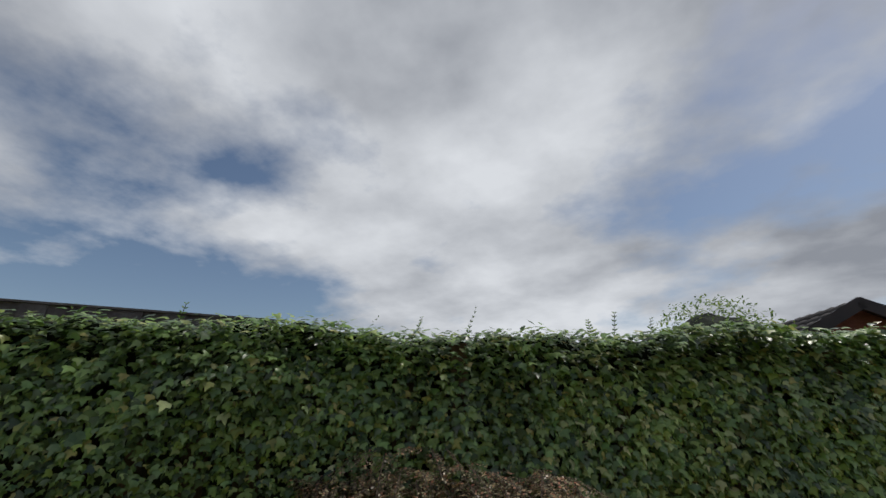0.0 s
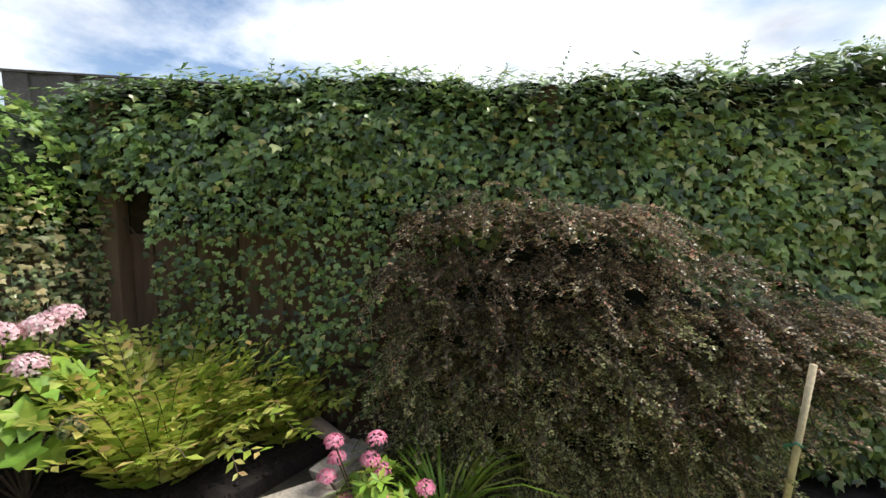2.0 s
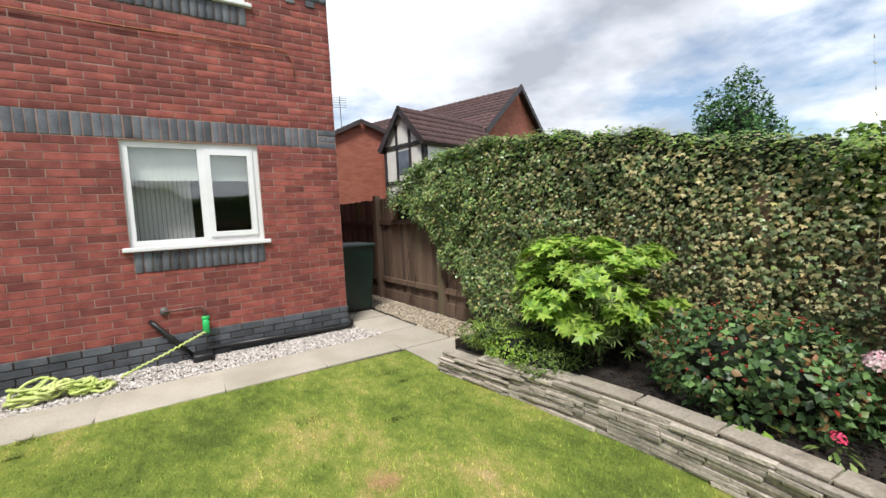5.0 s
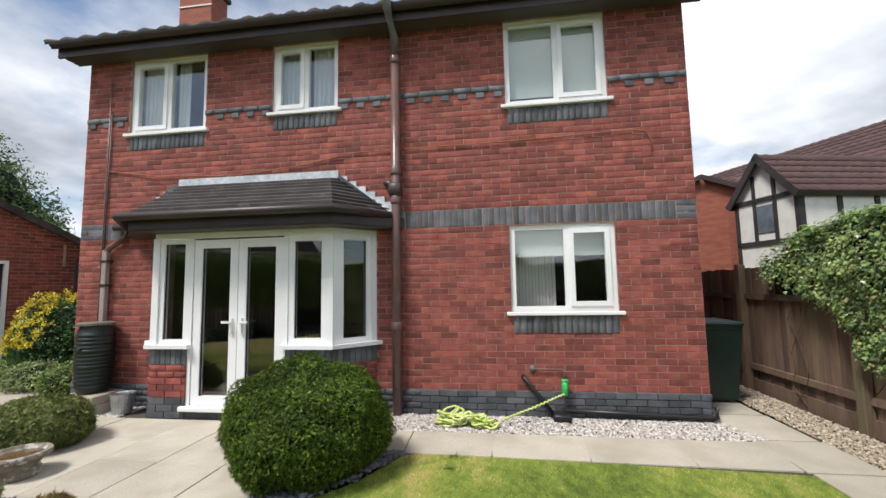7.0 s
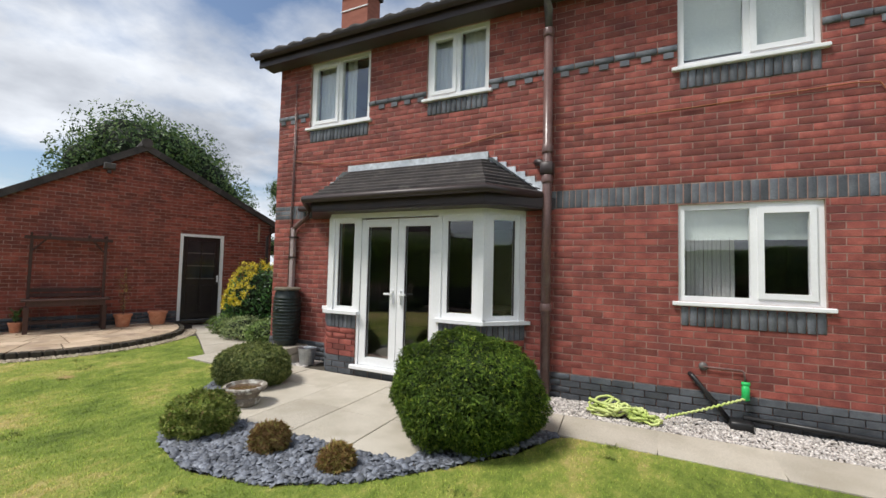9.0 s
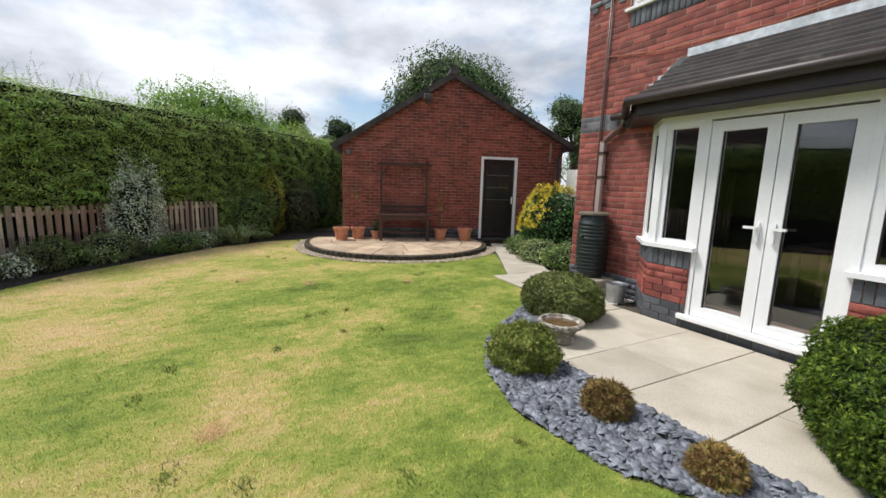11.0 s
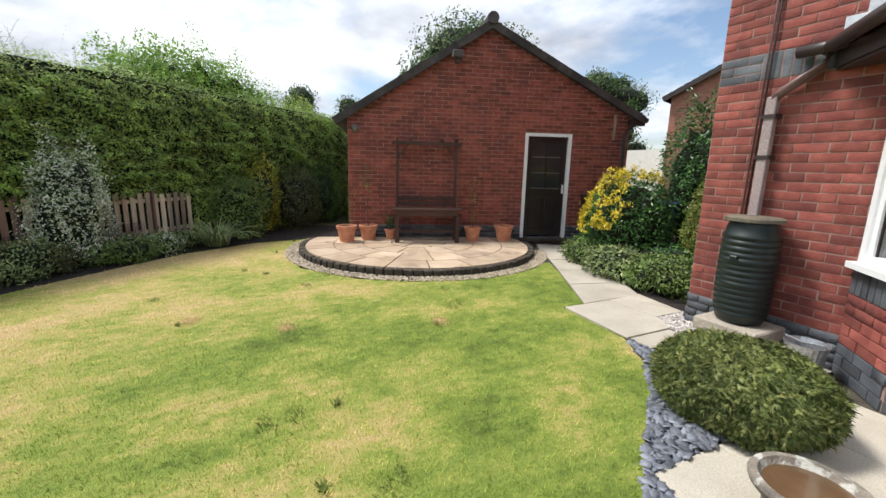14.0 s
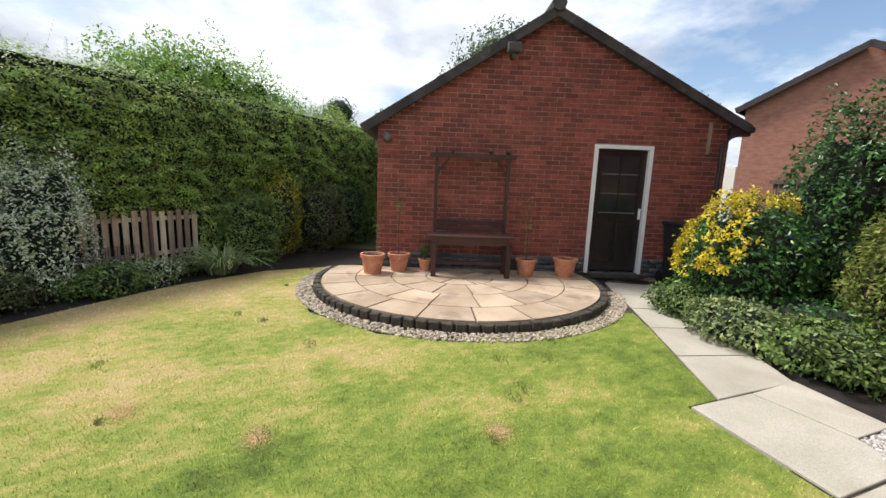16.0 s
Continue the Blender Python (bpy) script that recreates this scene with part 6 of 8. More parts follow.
inner = [(x + 0.17, y) for x, y in BED[:-2]] + [(8.5, -5.5), (8.55, -6.0)]
sub(bed, "core", prism([(x + 0.03, y) for x, y in BED] + inner[::-1], -0.05, 0.16), JOINT, smooth=False)
me_s = BRICK_ME.copy(); me_s.materials.append(STONE)
rows = 9
for j in range(rows):
    s = -0.05 * (j % 2)
    while s < total:
        l = rng.choice([0.12, 0.20, 0.30, 0.40]) * rng.uniform(0.85, 1.2)
        mid = min(max(s + l / 2, 0.01), total - 0.01)
        p, ang = along(mid)
        hh = (wall_top(mid) - 0.05) / rows
        st = new("stone", me_s)
        st.parent = bed
        st.matrix_parent_inverse = bed.matrix_world.inverted()
        st.matrix_basis = pose(p[0], p[1], hh * (j + 0.5), 0, 0, ang + 180) @ pose(0, 0, 0, rng.uniform(-2, 2), rng.uniform(-1.5, 1.5), 180) @ Matrix.LocRotScale((0, -0.02, 0), None, (l - 0.006, 0.035 + rng.uniform(-0.012, 0.016), hh - rng.uniform(0.003, 0.006)))
        s += l
s = 0.0
while s < total - 0.1:
    l = min(0.43, total - s)
    p, ang = along(s + l / 2)
    hz = wall_top(s + l / 2)
    sub(bed, "coping", boxes(((-l / 2 + 0.004, -0.030, -0.036), (l / 2 - 0.006, 0.10, -0.020)), ((-l / 2 + 0.004, -0.022, -0.0505), (l / 2 - 0.006, 0.09, -0.0385)), ((-l / 2 + 0.010, -0.032, -0.0655), (l / 2 - 0.014, 0.09, -0.053)), bevel=0.003, m=pose(p[0], p[1], hz, rng.uniform(-1, 1), 0, ang + 0) @ pose(0, 0, 0, 0, 0, 0)), COPING, "buff coping stone", smooth=False)
    s += l
bs = prism(inner + [(8.72, -6.2), (9.62, -5.42), (9.5, -1.9), (8.5, -1.95)], -0.05, 0.235)
part("bed_soil", bs, SOIL, kind="structure")
gravel("soil_crumbs", inner + [(8.72, -6.2), (9.62, -5.42), (9.5, -1.9), (8.5, -1.95)], 2500, 0.014, SOIL, 0.235, label="dark crumbly soil in the raised bed")
log = thing("edging_log", (8.5, -6.15, 0.2), label="weathered log edging between the bed and the fence", category="log")
sub(log, "log_body", tube([(8.36, -6.05, 0.22), (8.75, -6.05, 0.27), (9.2, -5.75, 0.27)], [0.05, 0.045, 0.03], 9), PICKET_WOOD)

# ---------- plants in the raised bed ----------
SZ = 0.235


def cloud_points(n, c, r, up=-0.2, shell=0.35, seed=1, lumps=0.3):
    d = rand_dirs(n, up)
    return np.array(c) + d * (lumpy(d, seed, lumps, 2.0) * (1 - shell * rng.random(len(d))))[:, None] * np.array(r), d


pieris = thing("lime_shrub", (8.95, -3.1, SZ), label="bright lime-green shrub with whorled leaves in the raised bed", category="shrub")
C, cd = cloud_points(46, (0, 0, 0.44), (0.40, 0.62, 0.50), up=-0.55, seed=4, lumps=0.6, shell=0.25)
bd = rand_dirs(46 * 17, -0.1)[:46 * 17]
P = np.repeat(C, 17, 0)[:len(bd)] + bd * rng.uniform(0.05, 0.125, (len(bd), 1)) * (1, 1, 0.75)
V, F = rosettes(P, bd + np.repeat(cd, 17, 0)[:len(bd)] * 0.5 + (0, 0, 0.8), 8, 0.078, template=OVAL, lift=0.45)
big_mesh("foliage", V, F, LIME, pieris, kind="stuff")
P, d = cloud_points(160, (0, 0, 0.38), (0.28, 0.5, 0.38), up=-0.7, seed=4)
V, F = rosettes(P, d + (0, 0, 0.6), 8, 0.075)
big_mesh("inner_foliage", V, F, MID, pieris, kind="stuff")
for i in range(7):
    a = i * 0.9
    part("stem", tube([(0, 0, -0.02), (0.12 * math.cos(a), 0.2 * math.sin(a), 0.22), (0.25 * math.cos(a), 0.45 * math.sin(a), 0.5)], [0.014, 0.010, 0.005], 6), TWIG, pieris)
dk = bush("mixed_shrub", "dark shrub with orange young leaves behind the lime shrub", (9.15, -2.55, SZ), (0.32, 0.42, 0.95), 1500, OVAL, 0.05, MID, seed=5, lumps=0.3, core=0.6)
P, d = cloud_points(60, (0, 0, 0.55), (0.3, 0.4, 0.4), seed=8)
V, F = rosettes(P, d, 6, 0.05)
big_mesh("young_foliage", V, F, EUON, dk, "orange-yellow young leaves", kind="stuff")
red = bush("berry_shrub", "dark green shrub with clusters of red berries", (8.98, -4.12, SZ), (0.36, 0.56, 0.52), 2600, BROAD, 0.050, BERRY_LEAF, seed=7, lumps=0.25, core=0.6, up=-0.6)
P, d = cloud_points(150, (0, 0, 0.26), (0.36, 0.56, 0.32), up=-0.3, seed=7, shell=0.15)
V, F = scatter(PEBBLE, P, d, np.roll(d, 1, 1), rng.uniform(0.006, 0.012, len(P)))
big_mesh("fruit", V, F, RED, red, "red berry clusters", kind="stuff")
V, F = scatter(OVAL, P[:40] * (1, 1, 0.7), d[:40], np.roll(d[:40], 1, 1), rng.uniform(0.03, 0.05, 40))
big_mesh("red_foliage", V, F, RED, red, "reddened old leaves", kind="stuff")

hyd = thing("hydrangea", (9.15, -4.92, SZ), label="pink-mauve lacecap hydrangea in bloom", category="shrub")
P, d = cloud_points(115, (0, 0, 0.36), (0.26, 0.30, 0.32), up=-0.4, seed=3)
V, F = rosettes(P, d + rng.normal(0, 0.3, d.shape) + (0, 0, 0.6), 5, 0.088, template=BROAD, lift=0.2)
big_mesh("foliage", V, F, HYD, hyd, kind="stuff")
for i, (x, y, z) in enumerate(((-0.02, -0.10, 0.74), (0.0, 0.02, 0.72), (-0.08, 0.10, 0.66), (-0.12, -0.04, 0.60), (0.05, -0.18, 0.76), (-0.18, 0.22, 0.46), (-0.20, 0.30, 0.40), (-0.22, 0.16, 0.36), (-0.1, 0.2, 0.6), (-0.25, -0.16, 0.34))):
    dd = rand_dirs(260, -0.1)[:260]
    V, F = scatter(BROAD, np.array([x, y, z]) + dd * (0.068, 0.068, 0.055), dd + rng.normal(0, 0.25, dd.shape), np.cross(dd, rng.normal(0, 1, dd.shape)), 0.022 * rng.uniform(0.8, 1.2, len(dd)))
    big_mesh("flower_head", V, F, MAUVE if i < 9 else IVY_DRY, hyd, "" if i < 9 else "faded brown flower head")
    part("stem", tube([(0, 0, -0.02), (x * 0.4, y * 0.4, z * 0.5), (x, y, z)], 0.005, 5), TWIG, hyd)


def arching(name, label, at, n, r, length, pairs, size, material, template=OVAL, up=1.0, sag=0.45, bias=(0, 0, 0), stem=TWIG, z0=0.0):
    ob = thing(name, at, label=label, category="shrub")
    a = rng.uniform(0, 2 * np.pi, n)
    P = np.stack([r * np.cos(a) * rng.random(n), r * np.sin(a) * rng.random(n), np.full(n, z0)], -1)
    D = unit(np.stack([np.cos(a), np.sin(a), rng.uniform(0.3, 1.0, n) * up * 1.6], -1) + np.array(bias))
    V, F, SV, SF = fronds(P, D, length * rng.uniform(0.6, 1.15, n), pairs, size, template, sag)
    big_mesh("foliage", V, F, material, ob, kind="stuff")
    big_mesh("stem", SV, SF, stem, ob, kind="stuff")
    return ob


arching("gold_shrub", "yellow-green arching shrub with drooping pointed leaves", (9.0, -5.4, SZ), 140, 0.26, 0.92, 10, 0.100, GOLDGREEN, up=2.8, sag=0.34, bias=(-0.3, -0.1, 0.0))
arching("gold_shrub", "yellow-green arching shrub with bronze tinted young tips", (8.92, -5.85, SZ), 110, 0.24, 0.78, 9, 0.10, GOLDGREEN, up=2.4, sag=0.38, bias=(-0.2, 0.0, 0.0))
arching("fern", "drooping pale green fronds over the dark soil", (8.78, -5.5, SZ + 0.02), 9, 0.05, 0.42, 10, 0.085, GOLDGREEN, sag=0.9, bias=(-0.9, 0, 0.1), z0=0.22)
# low plants
for x, y, c, lab in ((8.68, -4.53, HOTPINK, "small bright pink geranium in the bed"), (8.69, -4.77, HOTPINK, "small bright pink geranium in the bed")):
    g = thing("geranium", (x, y, SZ), label=lab, category="flower")
    P, d = cloud_points(26, (0, 0, 0.04), (0.08, 0.08, 0.04), seed=2)
    V, F = scatter(OVAL, P, d + (0, 0, 1), d, 0.05 * rng.uniform(0.7, 1.2, len(P)))
    big_mesh("foliage", V, F, MID, g)
    dd = rand_dirs(45, 0)
    V, F = scatter(OVAL, np.array([0, 0, 0.11]) + dd * 0.03, dd, np.roll(dd, 1, 1), np.full(45, 0.022))
    big_mesh("bloom", V, F, c, g, "bright pink bloom")
    part("stem", tube([(0, 0, 0), (0, 0, 0.11)], 0.003, 5), TWIG, g)
for x, y, s in ((8.56, -5.10, 0.07), (8.70, -4.22, 0.085), (8.75, -6.0, 0.07)):
    g = thing("lime_plant", (x, y, SZ), label="small yellow-green leafy plant on dark soil", category="plant")
    P, d = cloud_points(14, (0, 0, 0.035), (0.10, 0.10, 0.03), seed=2)
    V, F = scatter(OVAL, P, d + (0, 0, 1.2), d, s * rng.uniform(0.7, 1.2, len(P)))
    big_mesh("foliage", V, F, HYD, g)
for x, y, rx, rz, mt, lab, n in ((8.72, -2.25, 0.30, 0.22, MID, "low spreading green plant spilling over the wall", 1500), (8.66, -2.65, 0.28, 0.20, LIME, "low yellow-green plant at the wall coping", 1300), (8.85, -2.9, 0.30, 0.2, MID, "low dark ground cover in the bed", 1000), (8.6, -2.95, 0.22, 0.14, MID, "low green plant creeping over the coping", 900)):
    bush("ground_cover", lab, (x, y, SZ - 0.03), (rx, rx * 1.1, rz), n, OVAL, 0.032, mt, category="plant", lumps=0.3, core=0.5, seed=int(x * 10 - y * 10))
g = thing("grassy_plant", (8.62, -2.3, SZ), label="grassy green tuft at the end of the bed", category="plant")
V, F = blades(120, 0.16, 0.26, 0.006, lean=0.7)
big_mesh("foliage", V, F, DAY, g, kind="stuff")

# pink flowers and day lily at the foot of the wall
sed = thing("pink_sedum", (8.02, -5.93, 0.0), label="pink flat-headed flowers beside the stone wall", category="flower")
P, d = cloud_points(75, (0, 0, 0.2), (0.20, 0.20, 0.18), up=-0.5, seed=2)
V, F = rosettes(P, d + (0, 0, 0.6), 5, 0.06, template=OVAL)
big_mesh("foliage", V, F, HYD, sed, kind="stuff")
for x, y, z in ((0.13, 0.13, 0.48), (0.16, 0.10, 0.38), (0.15, 0.16, 0.33), (-0.02, 0.02, 0.50), (-0.01, 0.05, 0.42), (-0.02, 0.0, 0.35), (-0.18, -0.10, 0.29), (-0.1, 0.06, 0.27), (0.05, 0.14, 0.25)):
    dd = rand_dirs(170, -0.1)[:170]
    V, F = scatter(BROAD, np.array([x, y, z]) + dd * (0.040, 0.040, 0.030), dd + (0, 0, 0.3), np.cross(dd, rng.normal(0, 1, dd.shape)), np.full(len(dd), 0.015))
    big_mesh("flower_head", V, F, PINK, sed)
    part("stem", tube([(x * 0.2, y * 0.2, 0), (x, y, z)], 0.004, 5), TWIG, sed)
dl = thing("day_lily", (7.85, -6.15, 0.0), label="clump of arching yellow-green strap leaves", category="plant")
V, F = blades(120, 0.07, 0.52, 0.009, lean=0.8)
big_mesh("foliage", V, F, DAY, dl, kind="stuff")
cane = thing("bamboo_cane", (6.67, -7.62, 0), label="pale bamboo cane tied with green string", category="garden cane")
sub(cane, "stake", tube([(6.73, -6.98, -0.02), (6.645, -6.96, 0.83)], [0.013, 0.012], 8), mat("bamboo_stem", (0.52, 0.42, 0.26), (0.62, 0.53, 0.36), rough=0.5, bump=0.1))
sub(cane, "string", tube([(6.70, -6.99, 0.46), (6.665, -6.965, 0.49), (6.68, -6.94, 0.51), (6.72, -6.95, 0.48), (6.71, -7.01, 0.44)], 0.006, 5), mat("green_string", (0.03, 0.14, 0.10), (0.05, 0.2, 0.14), bump=0))

# the dark layered shrub before the ivy
cot = thing("cotoneaster", (7.6, -6.7, 0), label="dark bronze layered shrub with red tints before the ivy fence", category="shrub")
R = np.array(MA)[:3, :3]


def cot_top(u):
    return np.interp(u, [1.45, 1.62, 1.9, 2.3, 2.7, 3.2, 3.6, 3.9, 4.2], [0.75, 1.43, 1.57, 1.59, 1.52, 1.34, 1.12, 0.90, 0.35])


def herringbone(P, D, L, step, side_len, leaf, sag):
    """Flat sprays: from each main shoot, short side shoots to both sides, each set with small paired leaves."""
    leaves, twigs_v, twigs_f = [[], [], [], []], [], []

    def strip(points, w):
        pts = np.array(points)
        sd = unit(np.cross(pts[-1] - pts[0], (0.1, 0.2, 1.0))) * w
        k = len(twigs_v)
        for q in pts:
            twigs_v.extend((q - sd, q + sd))
        twigs_f.extend((k + 2 * a, k + 2 * a + 1, k + 2 * a + 3, k + 2 * a + 2) for a in range(len(pts) - 1))

    for p, d, l in zip(P, D, L):
        side = unit(np.cross(d, (rng.normal(0, 0.25), rng.normal(0, 0.25), 1.0)))
        count = max(3, int(l / step))
        f = (np.arange(count) + 0.5) / count
        Q = p + d * (l * f)[:, None] + np.array([0, 0, -1.0]) * (sag * l * f * f)[:, None]
        strip(np.vstack([p[None], Q]), 0.0028)
        for a, (q, g) in enumerate(zip(Q, f)):
            sg = 1 if a % 2 else -1
            t = unit(side * sg + d * 0.85 + np.array([0, 0, rng.normal(-0.18, 0.22)]))
            ln = side_len * (1.15 - 0.8 * g) * rng.uniform(0.6, 1.2)
            m = max(3, int(ln / 0.011))
            h = (np.arange(m) + 0.6) / m
            R_ = q + t * (ln * h)[:, None] + np.array([0, 0, -0.25]) * (ln * h * h)[:, None]
            strip(np.vstack([q[None], R_[-1:]]), 0.0012)
            cr = unit(np.cross(t, side * 0.3 + np.array([0, 0, 1.0])))
            for sg2 in (-1, 1):
                leaves[0].append(R_), leaves[1].append(np.tile(np.cross(cr, t), (m, 1)) + rng.normal(0, 0.3, (m, 3)))
                leaves[2].append(np.tile(cr * sg2 + t * 0.6, (m, 1))), leaves[3].append(leaf * rng.uniform(0.75, 1.25, m))
    V, F = scatter(SMALL_LEAF, *[np.concatenate(x) for x in leaves])
    return V, F, np.array(twigs_v), np.array(twigs_f)


SMALL_LEAF = (arr((0, 0, 0), (-0.32, 0.5, 0.05), (0, 1, 0), (0.32, 0.5, 0.05)), np.array([(0, 1, 2, 3)]))
for mt, lo, hi, n, lab in ((RUST, 0.0, 0.66, 900, ""), (RUST_TOP, 0.42, 1.0, 700, "bronze young shoots with reddish tips")):
    u = rng.uniform(1.55, 4.15, n)
    f = rng.uniform(lo, hi, n)
    z = f * cot_top(u)
    tier = 0.24
    z = (np.round(z / tier + 0.8 * np.array([noise.noise(Vector((a * 1.4, 3.0, 1.0))) for a in u])) + rng.normal(0, 0.13, n)) * tier
    z = np.clip(z, 0.06, cot_top(u) - 0.02)
    keep = u < np.interp(z, [0.0, 0.6, 0.95, 1.2], [3.2, 3.5, 4.2, 3.2])
    u, z = u[keep], z[keep]
    n = len(u)
    deep = np.interp(u, [1.5, 2.0, 2.6, 4.0], [0.05, 0.14, 0.24, 0.28])
    y = -0.10 - deep * np.sqrt(np.clip(1 - (z / (cot_top(u) + 0.05) - 0.35) ** 2, 0, 1)) * rng.uniform(0.6, 1.0, n)
    P = np.stack([u, y, z], -1) @ R.T + np.array(MA.translation) - np.array(cot.matrix_world.translation)
    D = unit(np.stack([rng.normal(0.25, 0.65, n), -np.abs(rng.normal(0.8, 0.3, n)), rng.normal(-0.18, 0.30, n)], -1)) @ R.T
    V, F, SV, SF = herringbone(P, D, rng.uniform(0.14, 0.36, n), 0.022, 0.075, 0.0155, 0.30)
    big_mesh("foliage", V, F, mt, cot, lab, kind="stuff"), big_mesh("twig", SV, SF, TWIG, cot, kind="stuff")
# dark-coloured body paints the shade between the sprays
bm = bmesh.new()
bmesh.ops.create_icosphere(bm, subdivisions=4, radius=1.0)
for v in bm.verts:
    uu = 2.58 + v.co.x * 0.92
    h = float(cot_top(uu)) * 0.86
    k = 1 + 0.18 * noise.noise(v.co * 3.0)
    v.co = Vector((uu, -0.12 + v.co.y * 0.13 * k, max(h * 0.5 + v.co.z * h * 0.5 * k, -0.02)))
bm.transform(Matrix.Translation(-cot.matrix_world.translation) @ MA)
part("inner_shade", bm, CORE, cot)

# ---------- shrubs and things by the house ----------
ball = bush("topiary_ball", "large clipped dark green box ball by the patio", (4.25, -1.56, 0.0), (0.68, 0.66, 0.89), 48000, SPIKE, 0.048, TOPI, lumps=0.15, shell=0.13, core=0.92, seed=3, up=-0.6, spread=0.35)
jun = bush("low_conifer", "low rounded dark green conifer beside the slate", (1.22, -1.36, 0.0), (0.48, 0.41, 0.47), 34000, SPIKE, 0.064, JUNI, lumps=0.10, shell=0.20, core=0.86, seed=5, up=-0.5, spread=0.35)
bush("heather", "low green heather cushion on the slate bed", (2.14, -2.66, 0.0), (0.26, 0.26, 0.33), 13000, SPIKE, 0.055, HEATH, lumps=0.28, core=0.7, seed=8, up=-0.5)
bush("heather", "small rusty brown heather on the slate bed", (2.95, -2.62, 0.0), (0.14, 0.13, 0.20), 5000, SPIKE, 0.055, BROWNH, lumps=0.2, core=0.6, seed=9)
bush("heather", "small yellow-brown heather tuft on the slate bed", (3.64, -2.62, 0.0), (0.11, 0.11, 0.17), 4200, SPIKE, 0.055, BROWNH, lumps=0.2, core=0.6, seed=10)
GRANITE = mat("grey_stone", (0.15, 0.13, 0.11), (0.29, 0.25, 0.20), scale=9, rough=0.9, bump=0.8, bscale=70, c3=(0.48, 0.47, 0.42), stain=14, stain_at=(0.54, 0.62))
bird = thing("bird_bath", (1.85, -1.97, 0.005), label="low round stone bird bath with brown water", category="bird bath")
part("basin", lathe([(0.13, 0), (0.15, 0.015), (0.155, 0.06), (0.135, 0.09), (0.17, 0.14), (0.212, 0.165), (0.222, 0.19), (0.215, 0.205), (0.186, 0.208), (0.176, 0.19), (0.15, 0.15), (0.02, 0.145)], 40), GRANITE, bird, smooth=False)
part("water", lathe([(0.01, 0.0), (0.168, 0.0), (0.168, 0.004), (0.01, 0.004)], 28, (0, 0, 0.172)), mat("brown_water", (0.10, 0.06, 0.03), (0.14, 0.085, 0.045), rough=0.08, bump=0.05, bscale=12, grain=0.3), bird)
butt = thing("water_butt", (0.60, -0.235, 0.255), label="dark green ribbed plastic water butt on a stone block", category="water butt")
GREEN_PLASTIC = mat("dark_green_plastic", (0.005, 0.012, 0.011), (0.008, 0.018, 0.016), rough=0.45, bump=0.05, grain=0.3)
pr = [(0.165, 0.0), (0.175, 0.02)]
for i in range(14):
    z = 0.06 + i * 0.050
    r = 0.188 + 0.018 * math.sin(math.pi * (z / 0.85))
    if i in (5, 9):
        pr += [(r + 0.004, z), (r + 0.004, z + 0.045)]
    else:
        pr += [(r - 0.006, z), (r + 0.006, z + 0.012), (r + 0.006, z + 0.032), (r - 0.006, z + 0.044)]
pr += [(0.185, 0.80), (0.17, 0.84), (0.17, 0.855)]
part("barrel", lathe(pr, 40), GREEN_PLASTIC, butt, smooth=True)
part("lid", lathe([(0.195, 0.855), (0.208, 0.86), (0.208, 0.885), (0.18, 0.895), (0.02, 0.90)], 40), mat("weathered_lid", (0.10, 0.09, 0.07), (0.2, 0.17, 0.12), scale=9, rough=0.6, bump=0.4), butt, "weathered flat lid")
part("tap", boxes(((-0.03, -0.225, 0.55), (0.03, -0.18, 0.58)), bevel=0.008), GREEN_PLASTIC, butt)
block = thing("stone_block", (0.60, -0.235, 0.0), label="pale cast stone block under the water butt", category="stone block")
part("block_top", boxes(((-0.24, -0.24, 0.13), (0.27, 0.21, 0.244)), bevel=0.012), COPING, block)
part("block_foot", boxes(((-0.22, -0.20, 0.0), (0.02, 0.2, 0.129)), bevel=0.006), PAVING, block), part("block_foot", boxes(((0.08, -0.20, 0.0), (0.25, 0.2, 0.129)), bevel=0.006), PAVING, block)
pail = thing("galvanised_pail", (1.12, -0.30, 0.012), label="ribbed galvanised metal pail by the bay", category="bucket")
ZINC = mat("zinc", (0.36, 0.38, 0.40), (0.5, 0.52, 0.54), scale=8, rough=0.4, metal=0.8, bump=0.15)
part("bucket", lathe([(0.10, 0), (0.105, 0.01), (0.125, 0.20), (0.13, 0.22), (0.138, 0.25), (0.13, 0.25), (0.12, 0.22), (0.10, 0.02), (0.02, 0.018)], 48, ripple=0.02), ZINC, pail)
part("bail", tube([(-0.13, 0, 0.24), (-0.12, -0.05, 0.28), (0, -0.09, 0.275), (0.12, -0.05, 0.28), (0.13, 0, 0.24)], 0.004, 6), ZINC, pail)
# outside tap, waste pipe, hose
BLACK = mat("black_plastic", (0.012, 0.012, 0.013), (0.02, 0.02, 0.021), rough=0.4, bump=0.05, grain=0.3)
GREEN = mat("bright_green_plastic", (0.02, 0.42, 0.10), (0.03, 0.50, 0.13), rough=0.35, bump=0, grain=0.1)
HOSE = mat("lime_hose", (0.46, 0.58, 0.14), (0.64, 0.70, 0.30), rough=0.6, bump=0.2)
tapo = thing("outside_tap", (6.45, -0.03, 0.5), label="outdoor tap with a bright green reel fitting", category="tap")
sub(tapo, "plate", tube([(6.27, 0.0, 0.555), (6.27, -0.03, 0.555)], 0.042, 16), GREY_PIPE)
sub(tapo, "copper_pipe", tube([(6.27, -0.03, 0.555), (6.40, -0.035, 0.555), (6.60, -0.035, 0.555), (6.615, -0.04, 0.54), (6.62, -0.05, 0.44)], 0.009, 8), PIPE)
sub(tapo, "tap_handle", tube([(6.585, -0.075, 0.435), (6.655, -0.075, 0.435)], 0.02, 8), GREEN)
